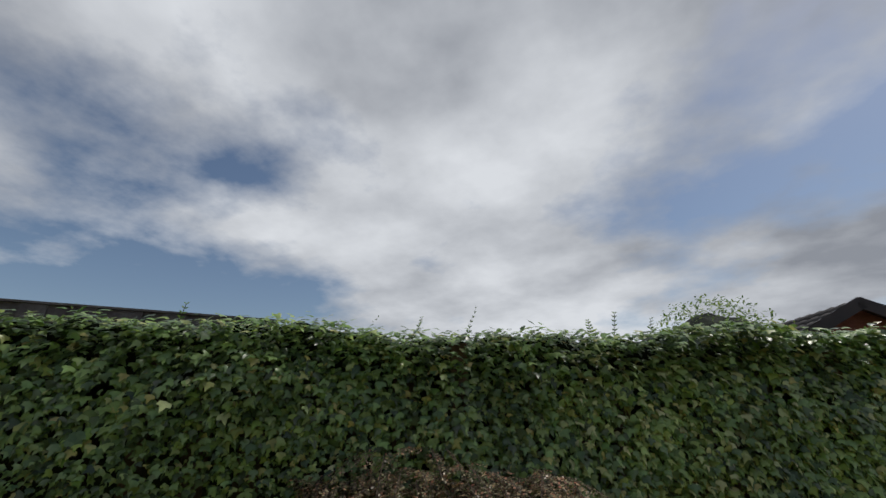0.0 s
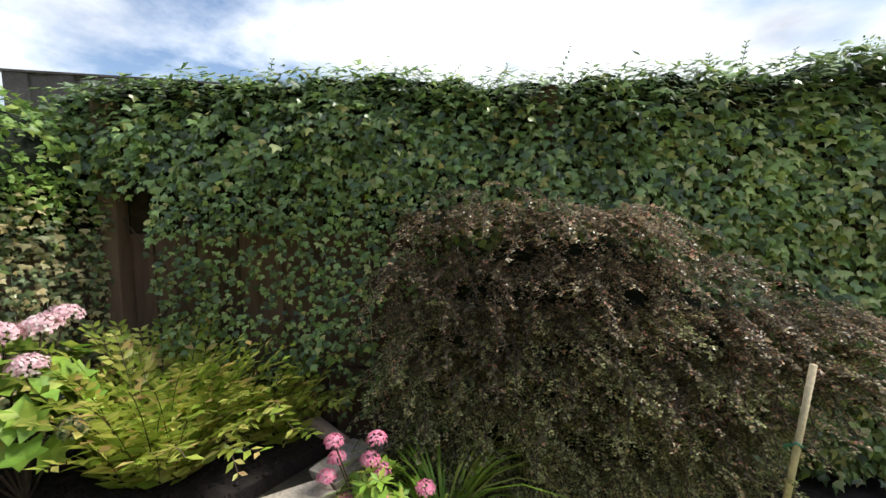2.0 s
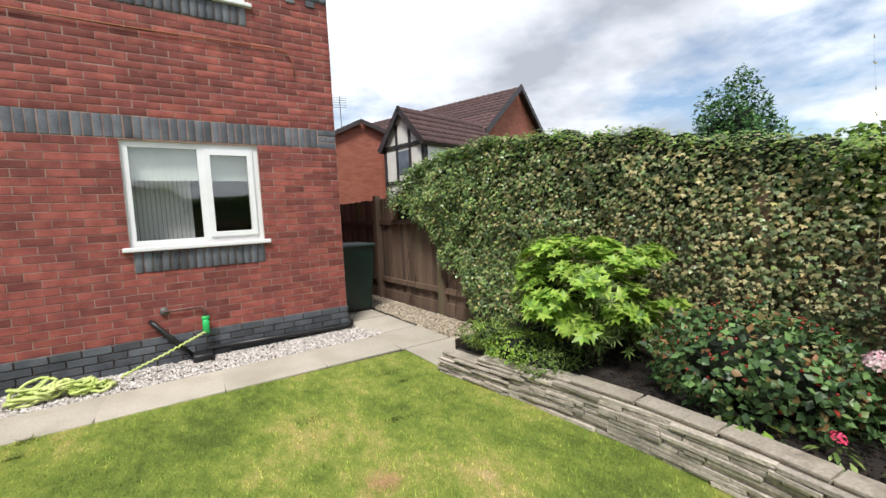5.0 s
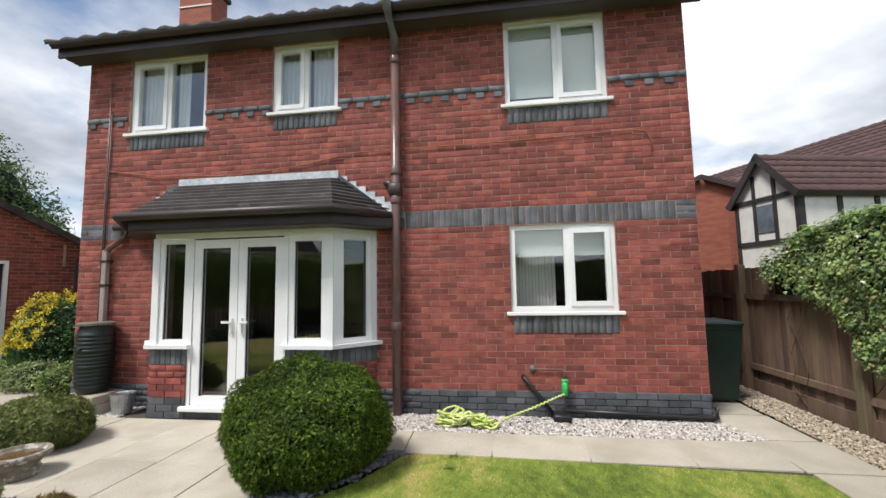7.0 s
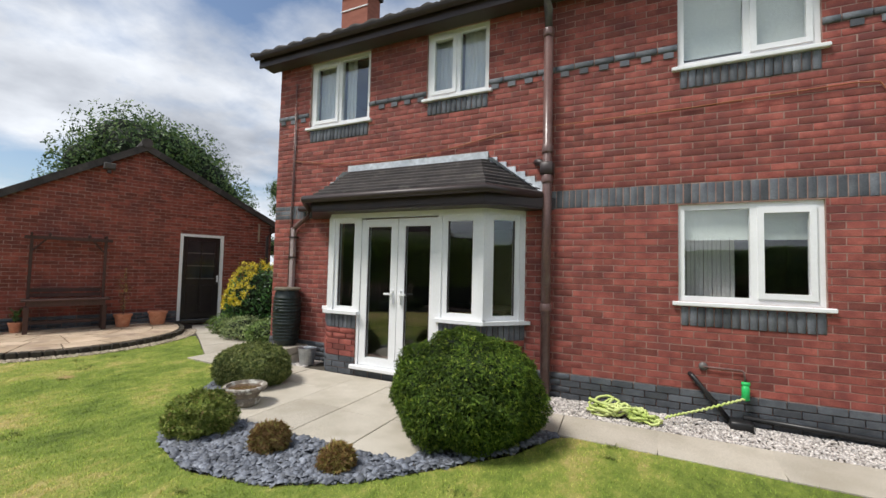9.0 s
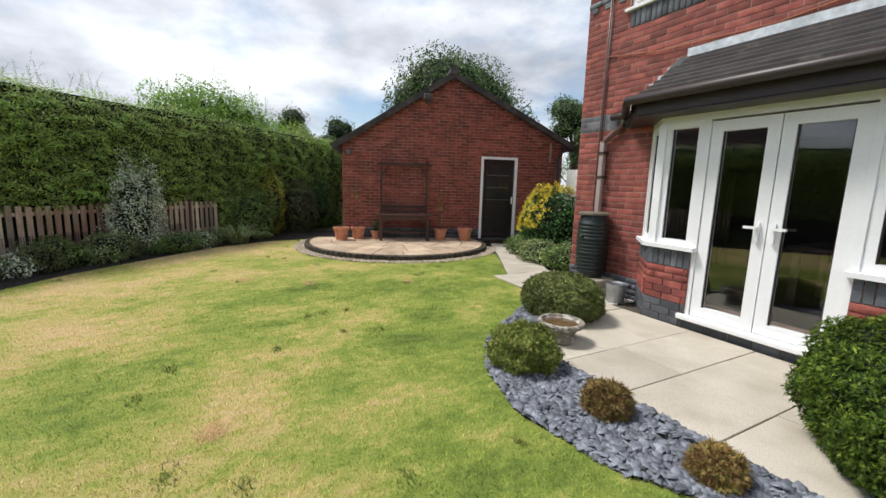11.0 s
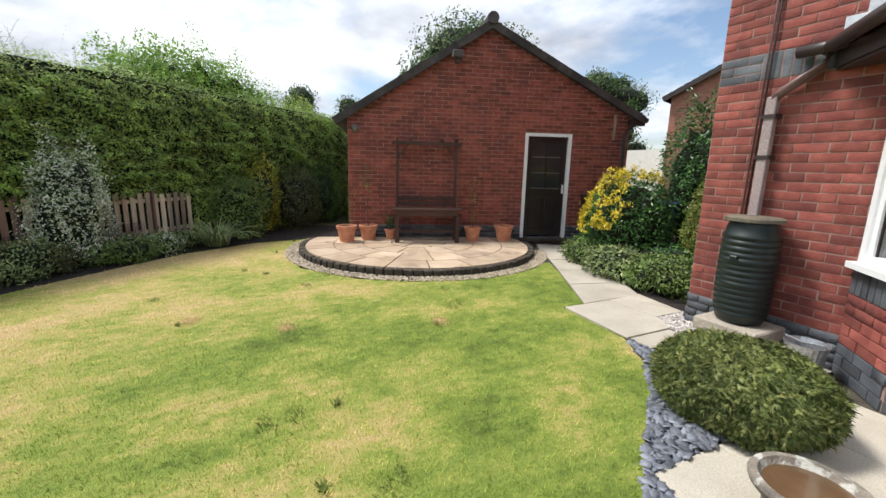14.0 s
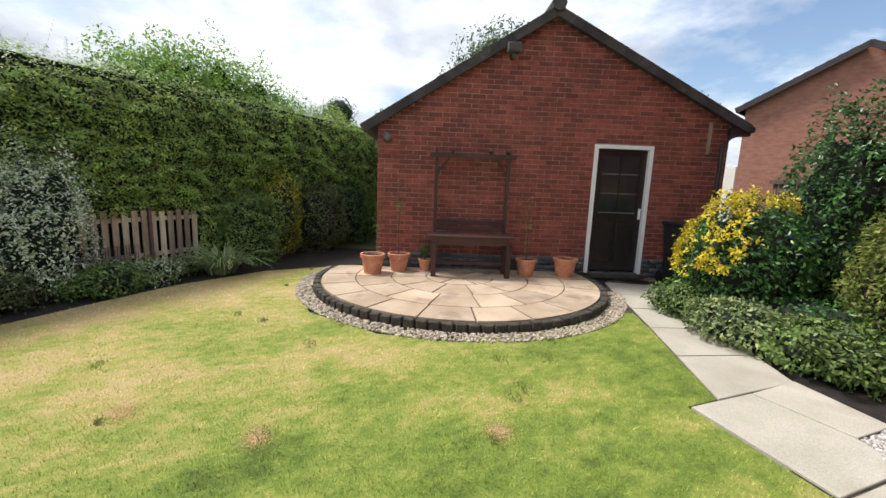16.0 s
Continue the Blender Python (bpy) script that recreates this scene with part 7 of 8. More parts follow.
sub(tapo, "connector", boxes(((6.585, -0.11, 0.27), (6.65, -0.05, 0.42)), bevel=0.015), GREEN, "bright green hose connector")
waste = thing("waste_pipe", (6.4, -0.05, 0.2), label="black waste pipe slanting to a drain at the wall foot", category="pipe")
sub(waste, "slanting_pipe", tube([(6.14, 0.02, 0.47), (6.17, -0.05, 0.45), (6.48, -0.09, 0.06)], 0.024, 8), BLACK)
sub(waste, "hopper", boxes(((6.47, -0.20, -0.02), (6.66, -0.03, 0.085)), bevel=0.012), BLACK)
sub(waste, "long_pipe", tube([(6.6, -0.06, 0.10), (7.4, -0.06, 0.075), (8.16, -0.06, 0.05), (8.22, -0.06, 0.06), (8.23, -0.03, 0.16)], 0.026, 8), BLACK)
hose = thing("garden_hose", (5.5, -0.35, 0.02), label="lime-green expanding hose heaped on the gravel and run to the tap", category="hose")
pts = [Vector((6.62, -0.10, 0.30)), Vector((6.45, -0.15, 0.24)), Vector((6.25, -0.22, 0.17)), Vector((6.05, -0.28, 0.11)), Vector((5.9, -0.32, 0.06))]
fine = []
for i in range(60):
    f = i / 59 * (len(pts) - 1)
    k = min(int(f), len(pts) - 2)
    p = pts[k].lerp(pts[k + 1], f - k)
    fine.append(p + Vector((0, 0.006 * math.sin(i * 1.7), 0.008 * math.cos(i * 1.9))))
sub(hose, "run", tube(fine, 0.011, 7), HOSE)
heap = []
hr = np.random.default_rng(5)
loops = [(5.26 + 0.58 * f + hr.normal(0, 0.035), -0.36 + hr.normal(0, 0.05) - 0.03 * f, hr.uniform(0.07, 0.145) * (1 - 0.45 * f), 0.03 + hr.uniform(0, 0.17) * (1 - 0.8 * f)) for f in np.linspace(0, 1, 26) ** 1.15]
for i in range(26 * 20):
    k, a = i / 20, i * 2 * math.pi / 20
    c0, c1 = loops[int(k)], loops[min(int(k) + 1, 25)]
    w = k - int(k)
    cx, cy, cr, cz = [p * (1 - w) + q * w for p, q in zip(c0, c1)]
    heap.append((cx + cr * math.cos(a) + 0.012 * math.sin(i * 1.9), cy + 0.9 * cr * math.sin(a) + 0.010 * math.sin(i * 2.3), max(cz + 0.020 * math.sin(a * 1.5 + k), 0.024)))
sub(hose, "coil", tube(heap, 0.013, 6), HOSE)


def wheelie(at, rz, body, label, stripes=False, lidm=None):
    ob = thing("wheelie_bin", at, rz, label, "wheelie bin")
    bm = bmesh.new()
    vs = [[bm.verts.new((sx * w, sy * d, z)) for sx, sy in ((-1, -1), (1, -1), (1, 1), (-1, 1))] for w, d, z in ((0.23, 0.24, 0.03), (0.285, 0.33, 0.95), (0.29, 0.34, 0.97))]
    for a, b in zip(vs, vs[1:]):
        for i in range(4):
            bm.faces.new((a[i], a[(i + 1) % 4], b[(i + 1) % 4], b[i]))
    bm.faces.new(vs[0][::-1]), bm.faces.new(vs[-1])
    bmesh.ops.bevel(bm, geom=bm.edges[:], offset=0.02, segments=2, affect="EDGES")
    part("bin_body", bm, body, ob)
    part("lid", boxes(((-0.30, -0.37, 0.97), (0.30, 0.36, 1.02)), bevel=0.02), lidm or body, ob)
    part("handle", tube([(-0.22, 0.40, 1.0), (0.22, 0.40, 1.0)], 0.015, 8), body, ob)
    for s in (-1, 1):
        w = lathe([(0.10, -0.025), (0.10, 0.025)], 18)
        w.transform(pose(s * 0.27, 0.26, 0.10, 0, 90, 0))
        part("wheel", w, BLACK, ob)
    if stripes:
        for k in range(4):
            part("stripe", boxes(((-0.268, -0.316 + 0.002 * k, 0.60 - k * 0.035), (0.268, -0.296, 0.612 - k * 0.035)), m=pose(0, 0, 0, 0, 4 if k < 2 else -3, 0)), UPVC, ob, "white reflective stripe")
    return ob


wheelie((8.62, 0.95, 0.012), 0, mat("green_bin", (0.008, 0.022, 0.018), (0.012, 0.032, 0.026), rough=0.4, bump=0.05, grain=0.3), "dark green wheelie bin in the side passage")
p = MG @ Vector((1.55, -0.38, 0.0))
wheelie((p.x, p.y, 0.0), 75, mat("dark_bin", (0.014, 0.016, 0.022), (0.022, 0.024, 0.03), rough=0.4, bump=0.05, grain=0.3), "dark grey wheelie bin with white stripes by the garage", True)
wheelie((-2.25, 2.40, 0.0), 40, mat("blue_bin", (0.01, 0.03, 0.14), (0.015, 0.04, 0.2), rough=0.4, bump=0.05, grain=0.3), "blue wheelie bin behind the yellow shrub")

# ---------- garage side ----------
yel = bush("golden_shrub", "rounded shrub with golden yellow tips on one side", (-2.08, 1.50, 0.0), (0.68, 0.66, 1.42), 6500, OVAL, 0.062, DARK_GLOSS, lumps=0.14, core=0.75, seed=12, up=-0.5)
d = rand_dirs(2600, -0.1)
k = lumpy(d, 12, 0.14, 2.2)
c, r = np.array([0, 0, 1.42 * 0.45]), np.array([0.68, 0.66, 0.824])
P = c + d * (k * 1.02)[:, None] * r
side = d @ unit(np.array([-0.30, -0.86, 0.42])) + 0.55 * np.array([noise.noise(Vector(v) * 3.4) for v in d])
top = d[:, 2] + 0.35 * np.array([noise.noise(Vector(v) * 5 + Vector((3, 1, 2))) for v in d])
patch = np.array([noise.noise(Vector(v) * 5.5 + Vector((9, 2, 4))) for v in d])
sel = ((side > 0.72) | ((top > 0.8) & (d[:, 0] < 0.5))) & (patch > 0.02)
P, d = np.repeat(P[sel], 6, 0), np.repeat(d[sel], 6, 0)
V, F = scatter(OVAL, P + rng.normal(0, 0.022, P.shape) + d * 0.02, d + rng.normal(0, 0.7, d.shape), d * 0.6 + rng.normal(0, 0.7, d.shape), 0.050 * rng.uniform(0.6, 1.2, len(P)))
big_mesh("golden_foliage", V, F, YELLOW, yel, "golden yellow leaves", kind="stuff")
for x, y, rx, ry, rz, n, mt, lab in ((-1.55, 0.75, 0.55, 0.40, 0.42, 2600, GREY_GREEN, "spreading green ground cover beside the path"), (-0.85, 0.85, 0.55, 0.50, 0.42, 3200, MID, "dark leafy ground cover by the house corner"),
                                     (-2.35, 0.98, 0.5, 0.30, 0.40, 2000, MID, "yellow-green ground cover beside the path"), (-0.4, 1.4, 0.6, 0.5, 0.5, 1800, DARK_GLOSS, "dark ground cover near the house"), (-1.3, 1.4, 0.7, 0.4, 0.5, 1500, DARK_GLOSS, "dark ground cover under the shrubs")):
    bush("ground_cover", lab, (x, y, 0.0), (rx, ry, rz), n, OVAL, 0.055, mt, category="plant", lumps=0.3, core=0.7, seed=int(10 + x * 10), up=-0.4)
bush("tall_shrub", "tall dark evergreen shrub with open reddish shoots", (-1.85, 2.85, 0.0), (0.62, 0.62, 2.70), 9000, OVAL, 0.065, DARK_GLOSS, lumps=0.3, core=0.65, seed=15, up=-0.4)
bush("side_shrub", "yellow-green conifer shrub by the fence", (-0.75, 1.75, 0.0), (0.45, 0.45, 1.45), 4200, SPRIG, 0.07, HEATH, lumps=0.3, core=0.65, seed=17, up=-0.4)

WOOD = mat("stained_bench_wood", (0.050, 0.021, 0.016), (0.085, 0.036, 0.027), scale=3, rough=0.6, bump=0.3, bscale=50, vary=0.2, stretch=(0.620, 0.620, 0.186))
bench = thing("arbour_bench", tuple(MG @ Vector((-1.99, -0.45, 0.10))), 70.73, "red-brown wooden bench table under a trellis arch", "bench")
BU0, BU1 = -0.58, 0.62
for z, d0, d1 in ((0.60, -0.23, -0.10), (0.60, -0.09, 0.04), (0.60, 0.05, 0.18)):
    part("top_slat", boxes(((BU0 - 0.05, d0, z), (BU1 + 0.05, d1, z + 0.035)), bevel=0.005), WOOD, bench)
part("apron", boxes(((BU0 + 0.03, -0.20, 0.50), (BU1 - 0.03, -0.17, 0.598))), WOOD, bench), part("apron", boxes(((BU0 + 0.03, 0.10, 0.50), (BU1 - 0.03, 0.13, 0.598))), WOOD, bench)
part("foot_rail", boxes(((BU0 + 0.08, -0.02, 0.16), (BU1 - 0.08, 0.02, 0.21))), WOOD, bench)
for x in (BU0, BU1 - 0.075):
    for y in (-0.21, 0.08):
        part("leg", boxes(((x, y, 0.0), (x + 0.075, y + 0.07, 0.499)), bevel=0.004), WOOD, bench)
    part("arch_post", boxes(((x + 0.02, 0.24, 0.0), (x + 0.07, 0.29, 1.86)), bevel=0.004), WOOD, bench)
    s = 1 if x < 0 else -1
    xx = x + 0.045
    part("brace", tube([(xx, 0.265, 1.55), (xx + s * 0.2, 0.265, 1.80)], 0.018, 6), WOOD, bench)
for z in (0.66, 0.76):
    part("back_rail", boxes(((BU0 + 0.07, 0.25, z), (BU1 - 0.07, 0.28, z + 0.07))), WOOD, bench)
part("arch_beam", boxes(((BU0 - 0.06, 0.22, 1.80), (BU1 + 0.08, 0.24, 1.865))), WOOD, bench), part("arch_beam", boxes(((BU0 - 0.06, 0.29, 1.80), (BU1 + 0.08, 0.31, 1.865))), WOOD, bench)
for x in (BU0 + 0.02, BU0 + 0.28, BU1 - 0.32, BU1 - 0.05):
    part("rafter", boxes(((x, 0.10, 1.866), (x + 0.035, 0.42, 1.93)), bevel=0.01), WOOD, bench)
TERRA = mat("terracotta", (0.52, 0.20, 0.11), (0.64, 0.29, 0.17), scale=9, rough=0.85, bump=0.2, c3=(0.60, 0.42, 0.33), stain=9, stain_at=(0.62, 0.75))


def pot(u, d, r, h, label):
    ob = thing("terracotta_pot", tuple(MG @ Vector((u, -d, 0.10))), 0, label, "plant pot", "pots on the patio")
    part("pot_body", lathe([(r * 0.68, 0), (r * 0.70, 0.01), (r * 0.90, h * 0.80), (r, h * 0.81), (r * 1.03, h * 0.98), (r, h), (r * 0.86, h), (r * 0.84, h * 0.86), (0.01, h * 0.85)], 30), TERRA, ob)
    part("compost", lathe([(0.005, 0), (r * 0.84, 0), (r * 0.84, 0.01), (0.005, 0.012)], 20, (0, 0, h * 0.86)), SOIL, ob)
    return ob


pot(-3.46, 0.52, 0.185, 0.30, "wide empty terracotta pot on the patio")
p1 = pot(-3.08, 0.28, 0.175, 0.28, "terracotta pot with a thin young tree")
p2 = pot(-2.66, 0.24, 0.11, 0.19, "small terracotta pot with a green plant")
p3 = pot(-1.06, 0.38, 0.165, 0.27, "terracotta pot with a bare twiggy shrub")
pot(-0.43, 0.36, 0.19, 0.30, "large empty terracotta pot on the patio")
for ob, hh, n, mt, lab, sz in ((p1, 1.25, 7, MID, "thin young tree with few leaves in a pot", 0.06), (p2, 0.30, 12, DARK_GLOSS, "small leafy green plant in a pot", 0.07), (p3, 1.15, 16, BROWNH, "twiggy shrub with dry brownish leaves in a pot", 0.06)):
    l = ob.matrix_world.translation
    pl = thing("potted_plant", (l.x, l.y, 0.33 if hh > 0.5 else 0.26), label=lab, category="plant")
    part("stem", tube([(0, 0, -0.06), (0.03, -0.02, hh * 0.4), (-0.02, 0.04, hh * 0.75)], [0.010, 0.007, 0.003], 6), TWIG, pl)
    a = rng.uniform(0, 6.28, n)
    P0 = np.stack([0.02 * np.cos(a), 0.02 * np.sin(a), rng.uniform(0.05 if n > 10 else 0.5, 0.75, n) * hh], -1)
    D0 = unit(np.stack([np.cos(a), np.sin(a), np.full(n, 1.8)], -1))
    V, F, SV, SF = fronds(P0, D0, rng.uniform(0.12, 0.36, n) * (hh ** 0.5), 5, sz * 0.8, sag=0.15)
    big_mesh("foliage", V, F, mt, pl), big_mesh("twig", SV, SF, TWIG, pl)
# climbing stems by the wall
cl = thing("climber", tuple(MG @ Vector((-3.45, -0.06, 0.1))), label="thin sparse climber with few leaves on the brick wall", category="plant")
V, F, SV, SF = fronds(arr((0, 0, 0), (0.05, 0, 0)), unit(arr((0.02, -0.05, 1), (-0.02, 0.04, 1))), [2.0, 1.3], 22, 0.045, sag=0.0)
big_mesh("foliage", V, F, MID, cl), big_mesh("stem", SV, SF, TWIG, cl)

# ---------- beyond the garden ----------
bfence = thing("back_fence", (-3, 3.6, 0), label="brown board fence behind the shrubs beside the garage", category="fence")
mb = pose(-4.2, 5.4, 0, 0, 0, -22)
for i in range(36):
    sub(bfence, "board", boxes(((i * 0.14, 0, 0), (i * 0.14 + 0.10, 0.02, 1.85)), m=mb), FENCE_WOOD, smooth=False)
sub(bfence, "cap_rail", boxes(((-0.05, -0.05, 1.72), (5.1, -0.001, 1.80)), m=mb), FENCE_WOOD, smooth=False)


def gable_house(name, label, origin, rz, w, d, eave, ridge, wall_m, roof_m, front=None, brick_band=None, over=0.3):
    """A house with its gable on the local -y side, w wide and d deep, and two tiled slopes."""
    ob = thing(name, (0, 0, 0), label=label, category="house")
    m = pose(*origin, 0, 0, rz)
    bm = bmesh.new()
    prof = [(-w / 2, -0.6), (w / 2, -0.6), (w / 2, eave), (0, ridge), (-w / 2, eave)]
    a, b = [bm.verts.new((x, 0, z)) for x, z in prof], [bm.verts.new((x, d, z)) for x, z in prof]
    bm.faces.new(a), bm.faces.new(b[::-1])
    for i in range(5):
        bm.faces.new((a[i], a[(i + 1) % 5], b[(i + 1) % 5], b[i]))
    bm.transform(m)
    part("wall", bm, wall_m, ob)
    sl = math.atan2(ridge - eave, w / 2)
    ln = (w / 2 + over) / math.cos(sl)
    for s in (-1, 1):
        mm = m @ pose(s * (w / 2 + over), -over if s > 0 else d + over, eave - over * math.tan(sl) + 0.08, 0, 0, 90 if s > 0 else -90) @ pose(0, 0, 0, math.degrees(sl), 0, 0)
        tiled("roof", ob, mm, d + 2 * over, ln, course=0.32, pitch=0.32, material=roof_m, wave=0.02)
        part("eave_board", boxes(((0, -0.02, -0.16), (d + 2 * over, 0.02, 0.0)), m=mm), DARK_TRIM, ob)
        x0 = 0.0 if s > 0 else d + 2 * over - 0.06
        part("barge_board", boxes(((x0, 0, -0.18), (x0 + 0.06, ln, 0.03)), m=mm), DARK_TRIM, ob)
    return ob, m


FAR_WINDOW = mat("far_window_glass", (0.10, 0.12, 0.15), (0.16, 0.19, 0.23), rough=0.1, bump=0, grain=0.1)
CREAM = mat("cream_render", (0.72, 0.70, 0.66), (0.80, 0.78, 0.74), rough=0.9, bump=0.1, grain=0.3)
TIMBER = mat("black_timber", (0.025, 0.022, 0.022), (0.04, 0.035, 0.034), rough=0.7, bump=0.2)
h1, m1 = gable_house("far_house", "red brick house with a brown tiled roof and gable", (19.7, 8.5, 0), 20, 6.0, 9.0, 4.7, 6.87, FAR_BRICK, FAR_TILE)
h2, m2 = gable_house("tudor_house", "half-timbered white gable house with a brown roof", (14.10, 8.85, 0), -77, 2.2, 4.5, 4.2, 5.45, CREAM, FAR_TILE, over=0.2)
for a, b, c, d_ in ((-1.13, 1.13, 4.02, 4.16), (-1.13, 1.13, 2.65, 2.8), (-1.13, -1.0, 0, 4.02), (1.0, 1.13, 0, 4.02), (-0.42, -0.31, 2.8, 4.9), (0.31, 0.42, 2.8, 4.9)):
    part("timber", boxes(((a, -0.04, c), (b, -0.001, d_)), m=m2), TIMBER, h2)
part("window", boxes(((-0.29, -0.03, 3.05), (0.29, -0.002, 3.9)), m=m2), FAR_WINDOW, h2)
for a in (0.0, 1.2, 2.4):
    part("timber", boxes(((1.101, 0.0 + a, 0), (1.135, 0.16 + a, 4.0)), m=m2), TIMBER, h2)
part("timber", boxes(((1.101, 0.0, 2.65), (1.132, 3.0, 2.8)), m=m2), TIMBER, h2)
cross = thing("house_wing", (0, 0, 0), label="tiled cross roof between the two gables", category="house")
mm = pose(15.0, 9.9, 4.1, 0, 0, -10) @ pose(0, 0, 0, 27, 0, 0)
part("wall", boxes(((15.2, 10.2, -0.6), (18.0, 14.0, 4.1))), FAR_BRICK, cross)
tiled("roof", cross, mm, 5.0, 3.9, course=0.32, material=FAR_TILE, wave=0.02)
part("window", boxes(((15.6, 10.1, 3.0), (16.4, 10.198, 3.9))), FAR_WINDOW, cross)
h3, m3 = gable_house("far_brick_house", "orange brick house with a dark hipped roof", (15.3, 15.4, 0), -18, 6.0, 7.0, 5.1, 6.45, FAR_BRICK, ROOF_TILE)
aer = thing("tv_aerial", (14.3, 15.6, 6.3), label="thin tv aerial on a mast", category="aerial")
part("mast", tube([(0, 0, -0.6), (0, 0, 1.4)], 0.02, 6), GREY_PIPE, aer)
for i in range(5):
    part("rod", tube([(-0.35, 0.0, 1.3 - i * 0.12), (0.35, 0.0, 1.35 - i * 0.12)], 0.012, 5), GREY_PIPE, aer)
for ob, k in ((h2, 0.80), (cross, 0.80), (h3, 0.72), (aer, 0.72)):
    ob.matrix_world = Matrix.Translation((6.2, -5.0, 1.45)) @ Matrix.Scale(k, 4) @ Matrix.Translation((-6.2, 5.0, -1.45)) @ ob.matrix_world
h4, m4 = gable_house("neighbour_house", "pinkish brick gable house beyond the garage", (-7.55, 15.0, 0), 20, 6.6, 8.0, 4.95, 6.64, mat("pink_brick", (0.30, 0.13, 0.09), (0.40, 0.19, 0.14), scale=4, rough=0.9, bump=0.4, bscale=40, stretch=(1, 1, 3)), ROOF_TILE)
h5, m5 = gable_house("roof_behind_hedge", "low tiled roof and chimney above the hedge", (-12.6, -13.2, 0), 133.4 + 90, 5.0, 9.0, 3.4, 4.9, FAR_BRICK, FAR_TILE)
part("chimney", boxes(((-0.4, 1.0, 4.5), (0.4, 1.6, 5.7)), m=m5), FAR_BRICK, h5)
h6, m6 = gable_house("roof_behind_ivy", "dark tiled roof gable behind the ivy fence", (3.7, -15.2, 0), 200, 3.6, 5.0, 2.5, 3.45, FAR_BRICK, ROOF_TILE)
cons = thing("white_shed_roof", (-8.0, 9.0, 0), label="white low roofed building beyond the back fence", category="outbuilding")
part("wall", boxes(((-10.5, 9.0, 0), (-5.5, 11.0, 2.85))), CREAM, cons)


def tree(name, label, at, h, r, n, size, material=TREE, seed=1, trunk=0.22, low=0.3, blobs=18):
    ob = thing(name, at, label=label, category="tree")
    part("trunk", tube([(0, 0, -0.1), (0.05, 0.03, h * 0.3), (0, 0.1, h * 0.62), (0.1, 0, h * 0.85)], [trunk, trunk * 0.75, trunk * 0.4, 0.04], 8), TWIG, ob)
    rs = np.random.default_rng(seed)
    Ps, Ds = [], []
    mid = bmesh.new()
    for i in range(blobs):
        a, f = rs.uniform(0, 6.28), rs.uniform(0.0, 1.0)
        rr = r * (0.25 + 0.6 * rs.random()) * (1 - 0.45 * f)
        c = np.array([rr * math.cos(a), rr * math.sin(a), h * (low + (0.92 - low) * f)])
        part("limb", tube([(0, 0.05, max(c[2] * 0.55, 0.5)), tuple(c * (0.55, 0.55, 0.85)), tuple(c)], [trunk * 0.35, trunk * 0.2, 0.02], 5), TWIG, ob)
        cr = r * rs.uniform(0.32, 0.52)
        bmesh.ops.create_icosphere(mid, subdivisions=2, radius=1.0, matrix=Matrix.Translation(tuple(c)) @ Matrix.Diagonal((cr * 0.66, cr * 0.66, cr * 0.52, 1)))
        d = rand_dirs(int(n / blobs), -0.8)
        k = lumpy(d, seed + i, 0.25, 2.0) * (1 - 0.42 * rs.random(len(d)) ** 1.5)
        Ps.append(c + d * k[:, None] * cr * (1, 1, 0.8)), Ds.append(d)
    # blobs coloured near black as shade within the crown
    part("inner_shade", mid, CORE, ob, kind="stuff")
    P, d = np.vstack(Ps), np.vstack(Ds)
    V, F = scatter(OVAL, P, d + rng.normal(0, 0.6, d.shape), rng.normal(0, 1, d.shape), size * rng.uniform(0.6, 1.3, len(P)))
    big_mesh("crown", V, F, material, ob, kind="stuff")
    return ob


tree("tree", "large spreading dark green tree behind the garage", (-23.0, 10.8, 0), 9.4, 6.4, 90000, 0.24, seed=3, low=0.25, blobs=44)
tree("tree", "dark green tree beyond the garage eave", (-20.0, 20.0, 0), 8.6, 3.0, 10000, 0.20, seed=4)
tree("tree", "distant tree beyond the hedge end", (-27.0, 0.0, 0), 6.4, 2.2, 5000, 0.18, seed=5)
tree("tree", "distant tree beyond the hedge end", (-30.0, 4.0, 0), 6.8, 2.2, 5000, 0.18, seed=6)
bush("conifer", "dark bushy conifer behind the ivy fence", (18.6, -0.4, 0.0), (1.15, 1.15, 4.25), 9000, OVAL, 0.13, DARK_GLOSS, category="tree", lumps=0.35, core=0.7, seed=7)
bush("small_conifer", "small pointed conifer behind the side fence", (10.6, 9.0, 0), (0.5, 0.5, 3.2), 1500, SPRIG, 0.15, DARK_GLOSS, category="tree", seed=20)

# ---------- lawn blades and small litter ----------
n = 330000
P = points_in(LAWN_POLY, n)
cam_pts = np.array([(6.7, -4.9), (6.0, -5.0), (5.2, -5.0), (3.7, -4.4), (2.2, -3.9), (1.2, -3.6)])
dist = np.min(np.hypot(P[:, None, 0] - cam_pts[None, :, 0], P[:, None, 1] - cam_pts[None, :, 1]), 1)
P = P[rng.random(n) < np.clip(2.6 / (dist + 0.6), 0.25, 1.0)]
n = len(P)
a = rng.uniform(0, 2 * np.pi, n)
h = rng.uniform(0.010, 0.026, n)
w = 0.0022
le = rng.uniform(0.2, 1.3, (n, 1)) * h[:, None]
base3 = np.column_stack([P, np.full(n, -0.001)])
s = np.column_stack([np.cos(a), np.sin(a), np.zeros(n)]) * w
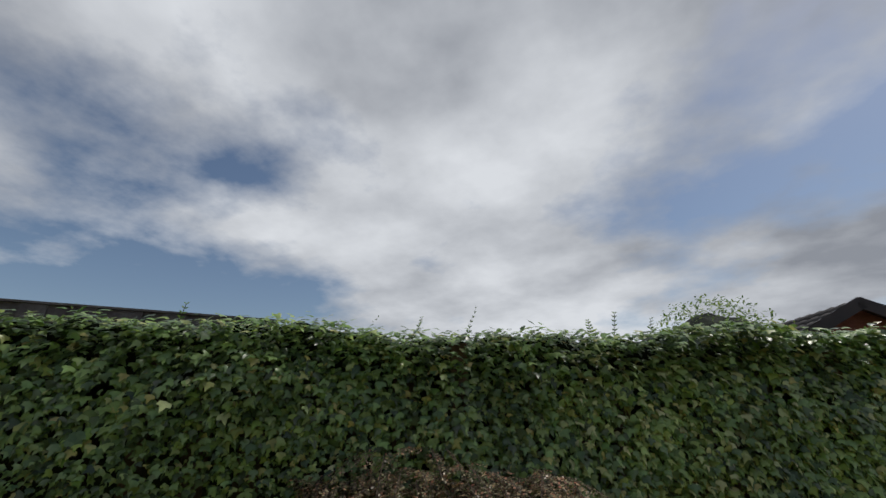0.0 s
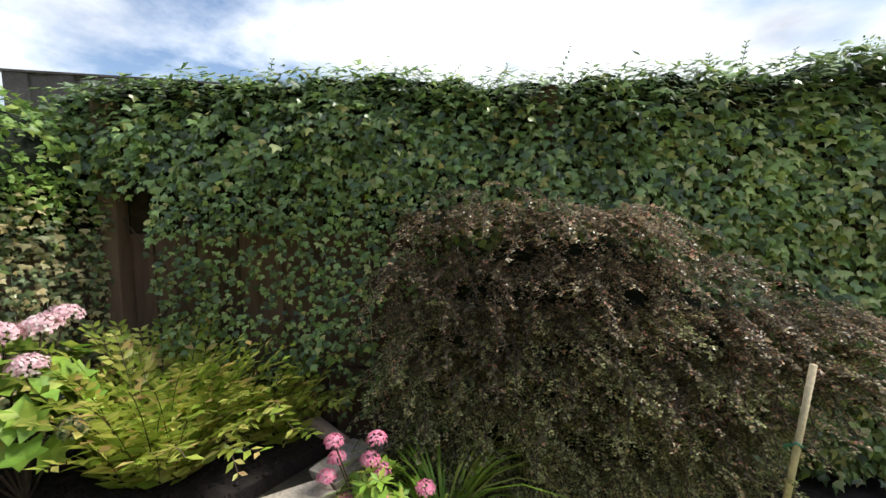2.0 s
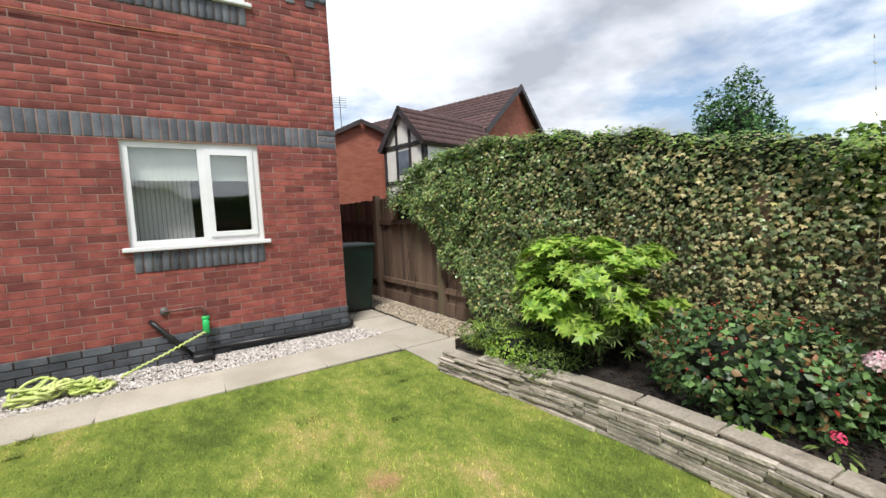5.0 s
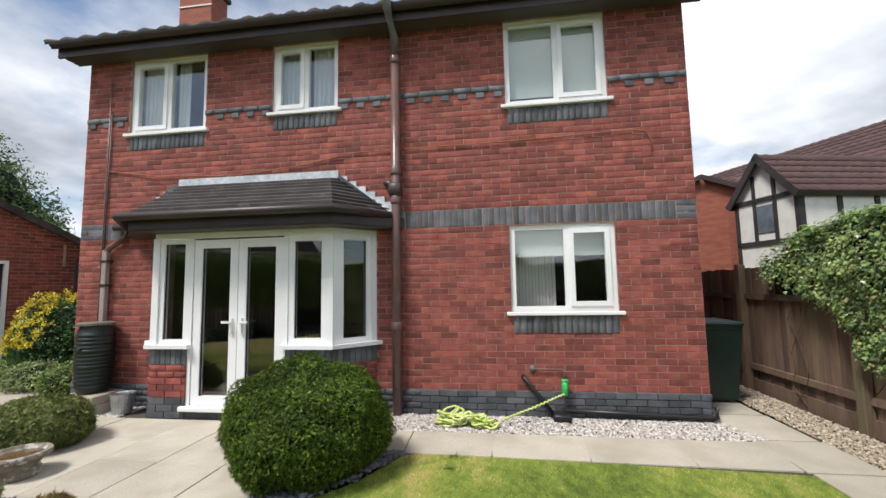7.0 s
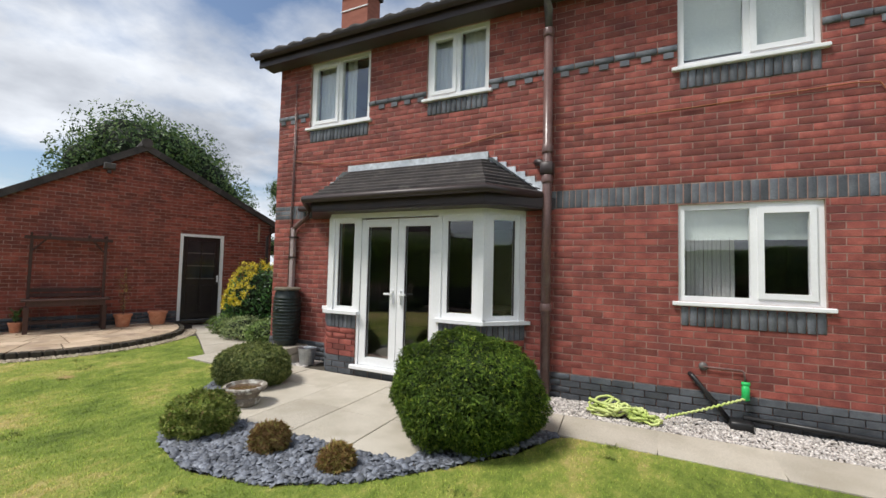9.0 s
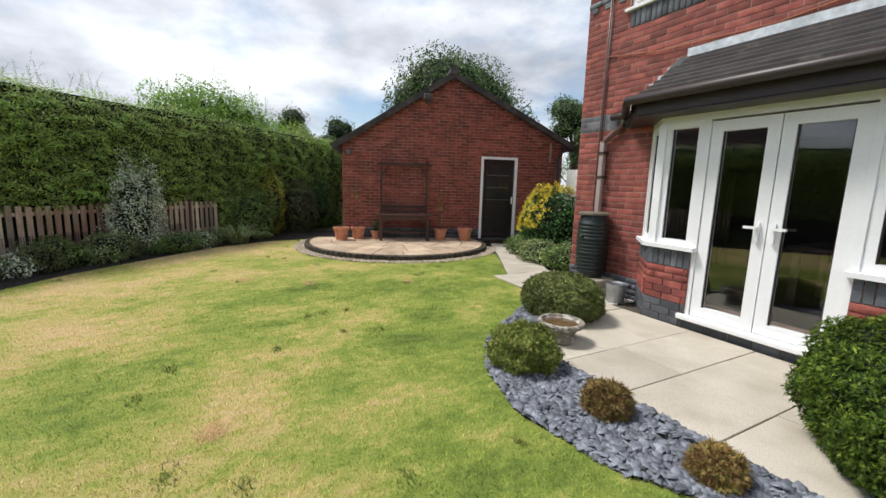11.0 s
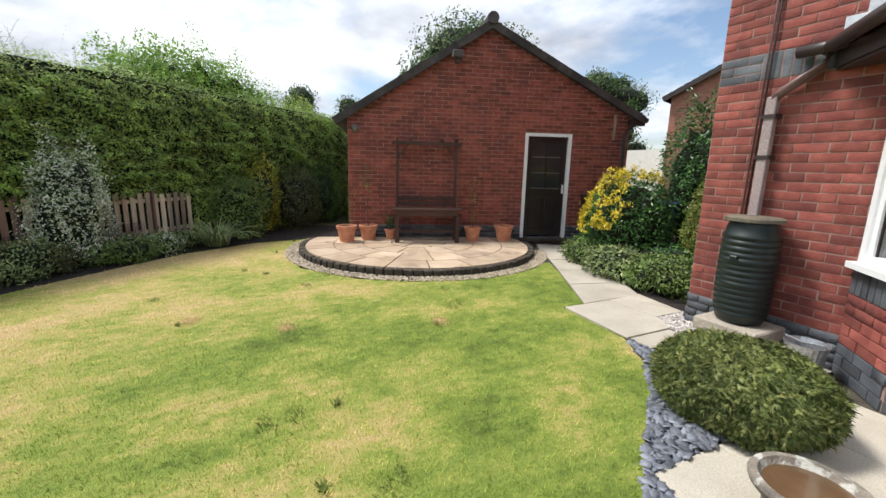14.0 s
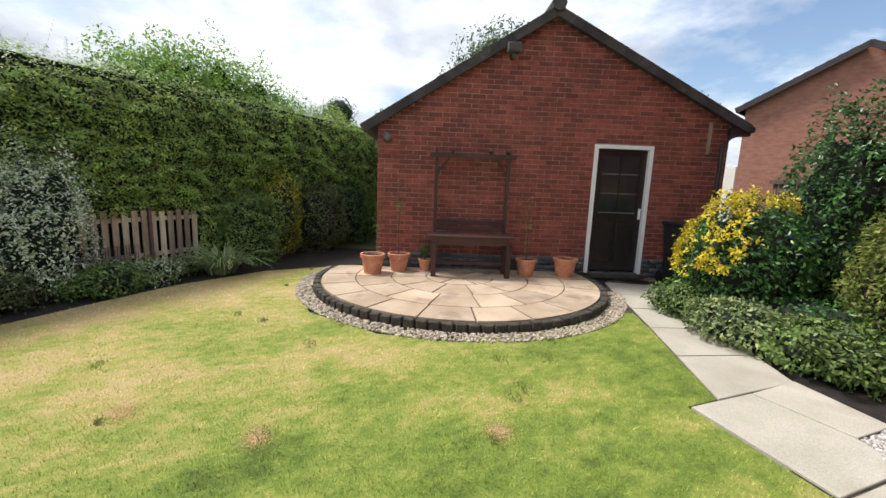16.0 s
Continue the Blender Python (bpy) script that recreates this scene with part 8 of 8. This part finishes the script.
t = np.column_stack([-np.sin(a), np.cos(a), np.zeros(n)]) * le + np.column_stack([np.zeros((n, 2)), h])
V = np.stack([base3 - s, base3 + s, base3 + t], 1).reshape(-1, 3)
tagged(big_mesh("grass", V, np.arange(3 * n).reshape(-1, 3), GRASS), label="short mown lawn grass with dry patches", category="grass", kind="stuff")
tr = np.random.default_rng(31)
C = points_in(LAWN_POLY, 100)
C = C[tr.random(len(C)) < 0.8]
k = len(C) * 55
P2 = np.repeat(C, 55, 0) + tr.normal(0, 1, (k, 2)) * np.repeat(tr.uniform(0.015, 0.05, (len(C), 1)), 55, 0) * (1.5, 0.8)
a2, h2_ = tr.uniform(0, 6.28, k), tr.uniform(0.012, 0.034, k)
b3 = np.column_stack([P2, np.full(k, -0.001)])
s3 = np.column_stack([np.cos(a2), np.sin(a2), np.zeros(k)]) * 0.004
t3 = np.column_stack([-np.sin(a2) * h2_ * 1.2, np.cos(a2) * h2_ * 1.2, h2_])
tagged(big_mesh("weed", np.stack([b3 - s3, b3 + s3, b3 + t3], 1).reshape(-1, 3), np.arange(3 * k).reshape(-1, 3), TUFT), label="small dark tufts and weeds in the mown lawn", category="grass", kind="stuff")
THATCH = mat("dry_thatch", (0.46, 0.28, 0.13), (0.58, 0.38, 0.20), rough=0.95, bump=0.4, vary=0.2)
for i, (x, y) in enumerate(((-0.93, -2.37), (-1.83, -4.57), (-1.31, -3.76), (3.3, -4.5), (2.1, -4.9), (5.9, -3.6), (7.2, -3.1))):
    k = 1100
    P = np.column_stack([rng.normal(x, 0.055, k), rng.normal(y, 0.045, k), np.full(k, 0.010)])
    V, F = scatter(CHIP, P, unit(np.column_stack([rng.normal(0, 0.25, (k, 2)), np.ones(k)])), np.column_stack([rng.normal(0, 1, (k, 2)), np.zeros(k)]), rng.uniform(0.003, 0.007, k))
    tagged(big_mesh("bare_patch", V, F, THATCH), label="small bare orange-brown patch in the lawn", category="lawn patch", kind="stuff")
for ob in bpy.data.objects:
    if ob.name.split(".")[0] == "pane":
        ob.visible_shadow = False
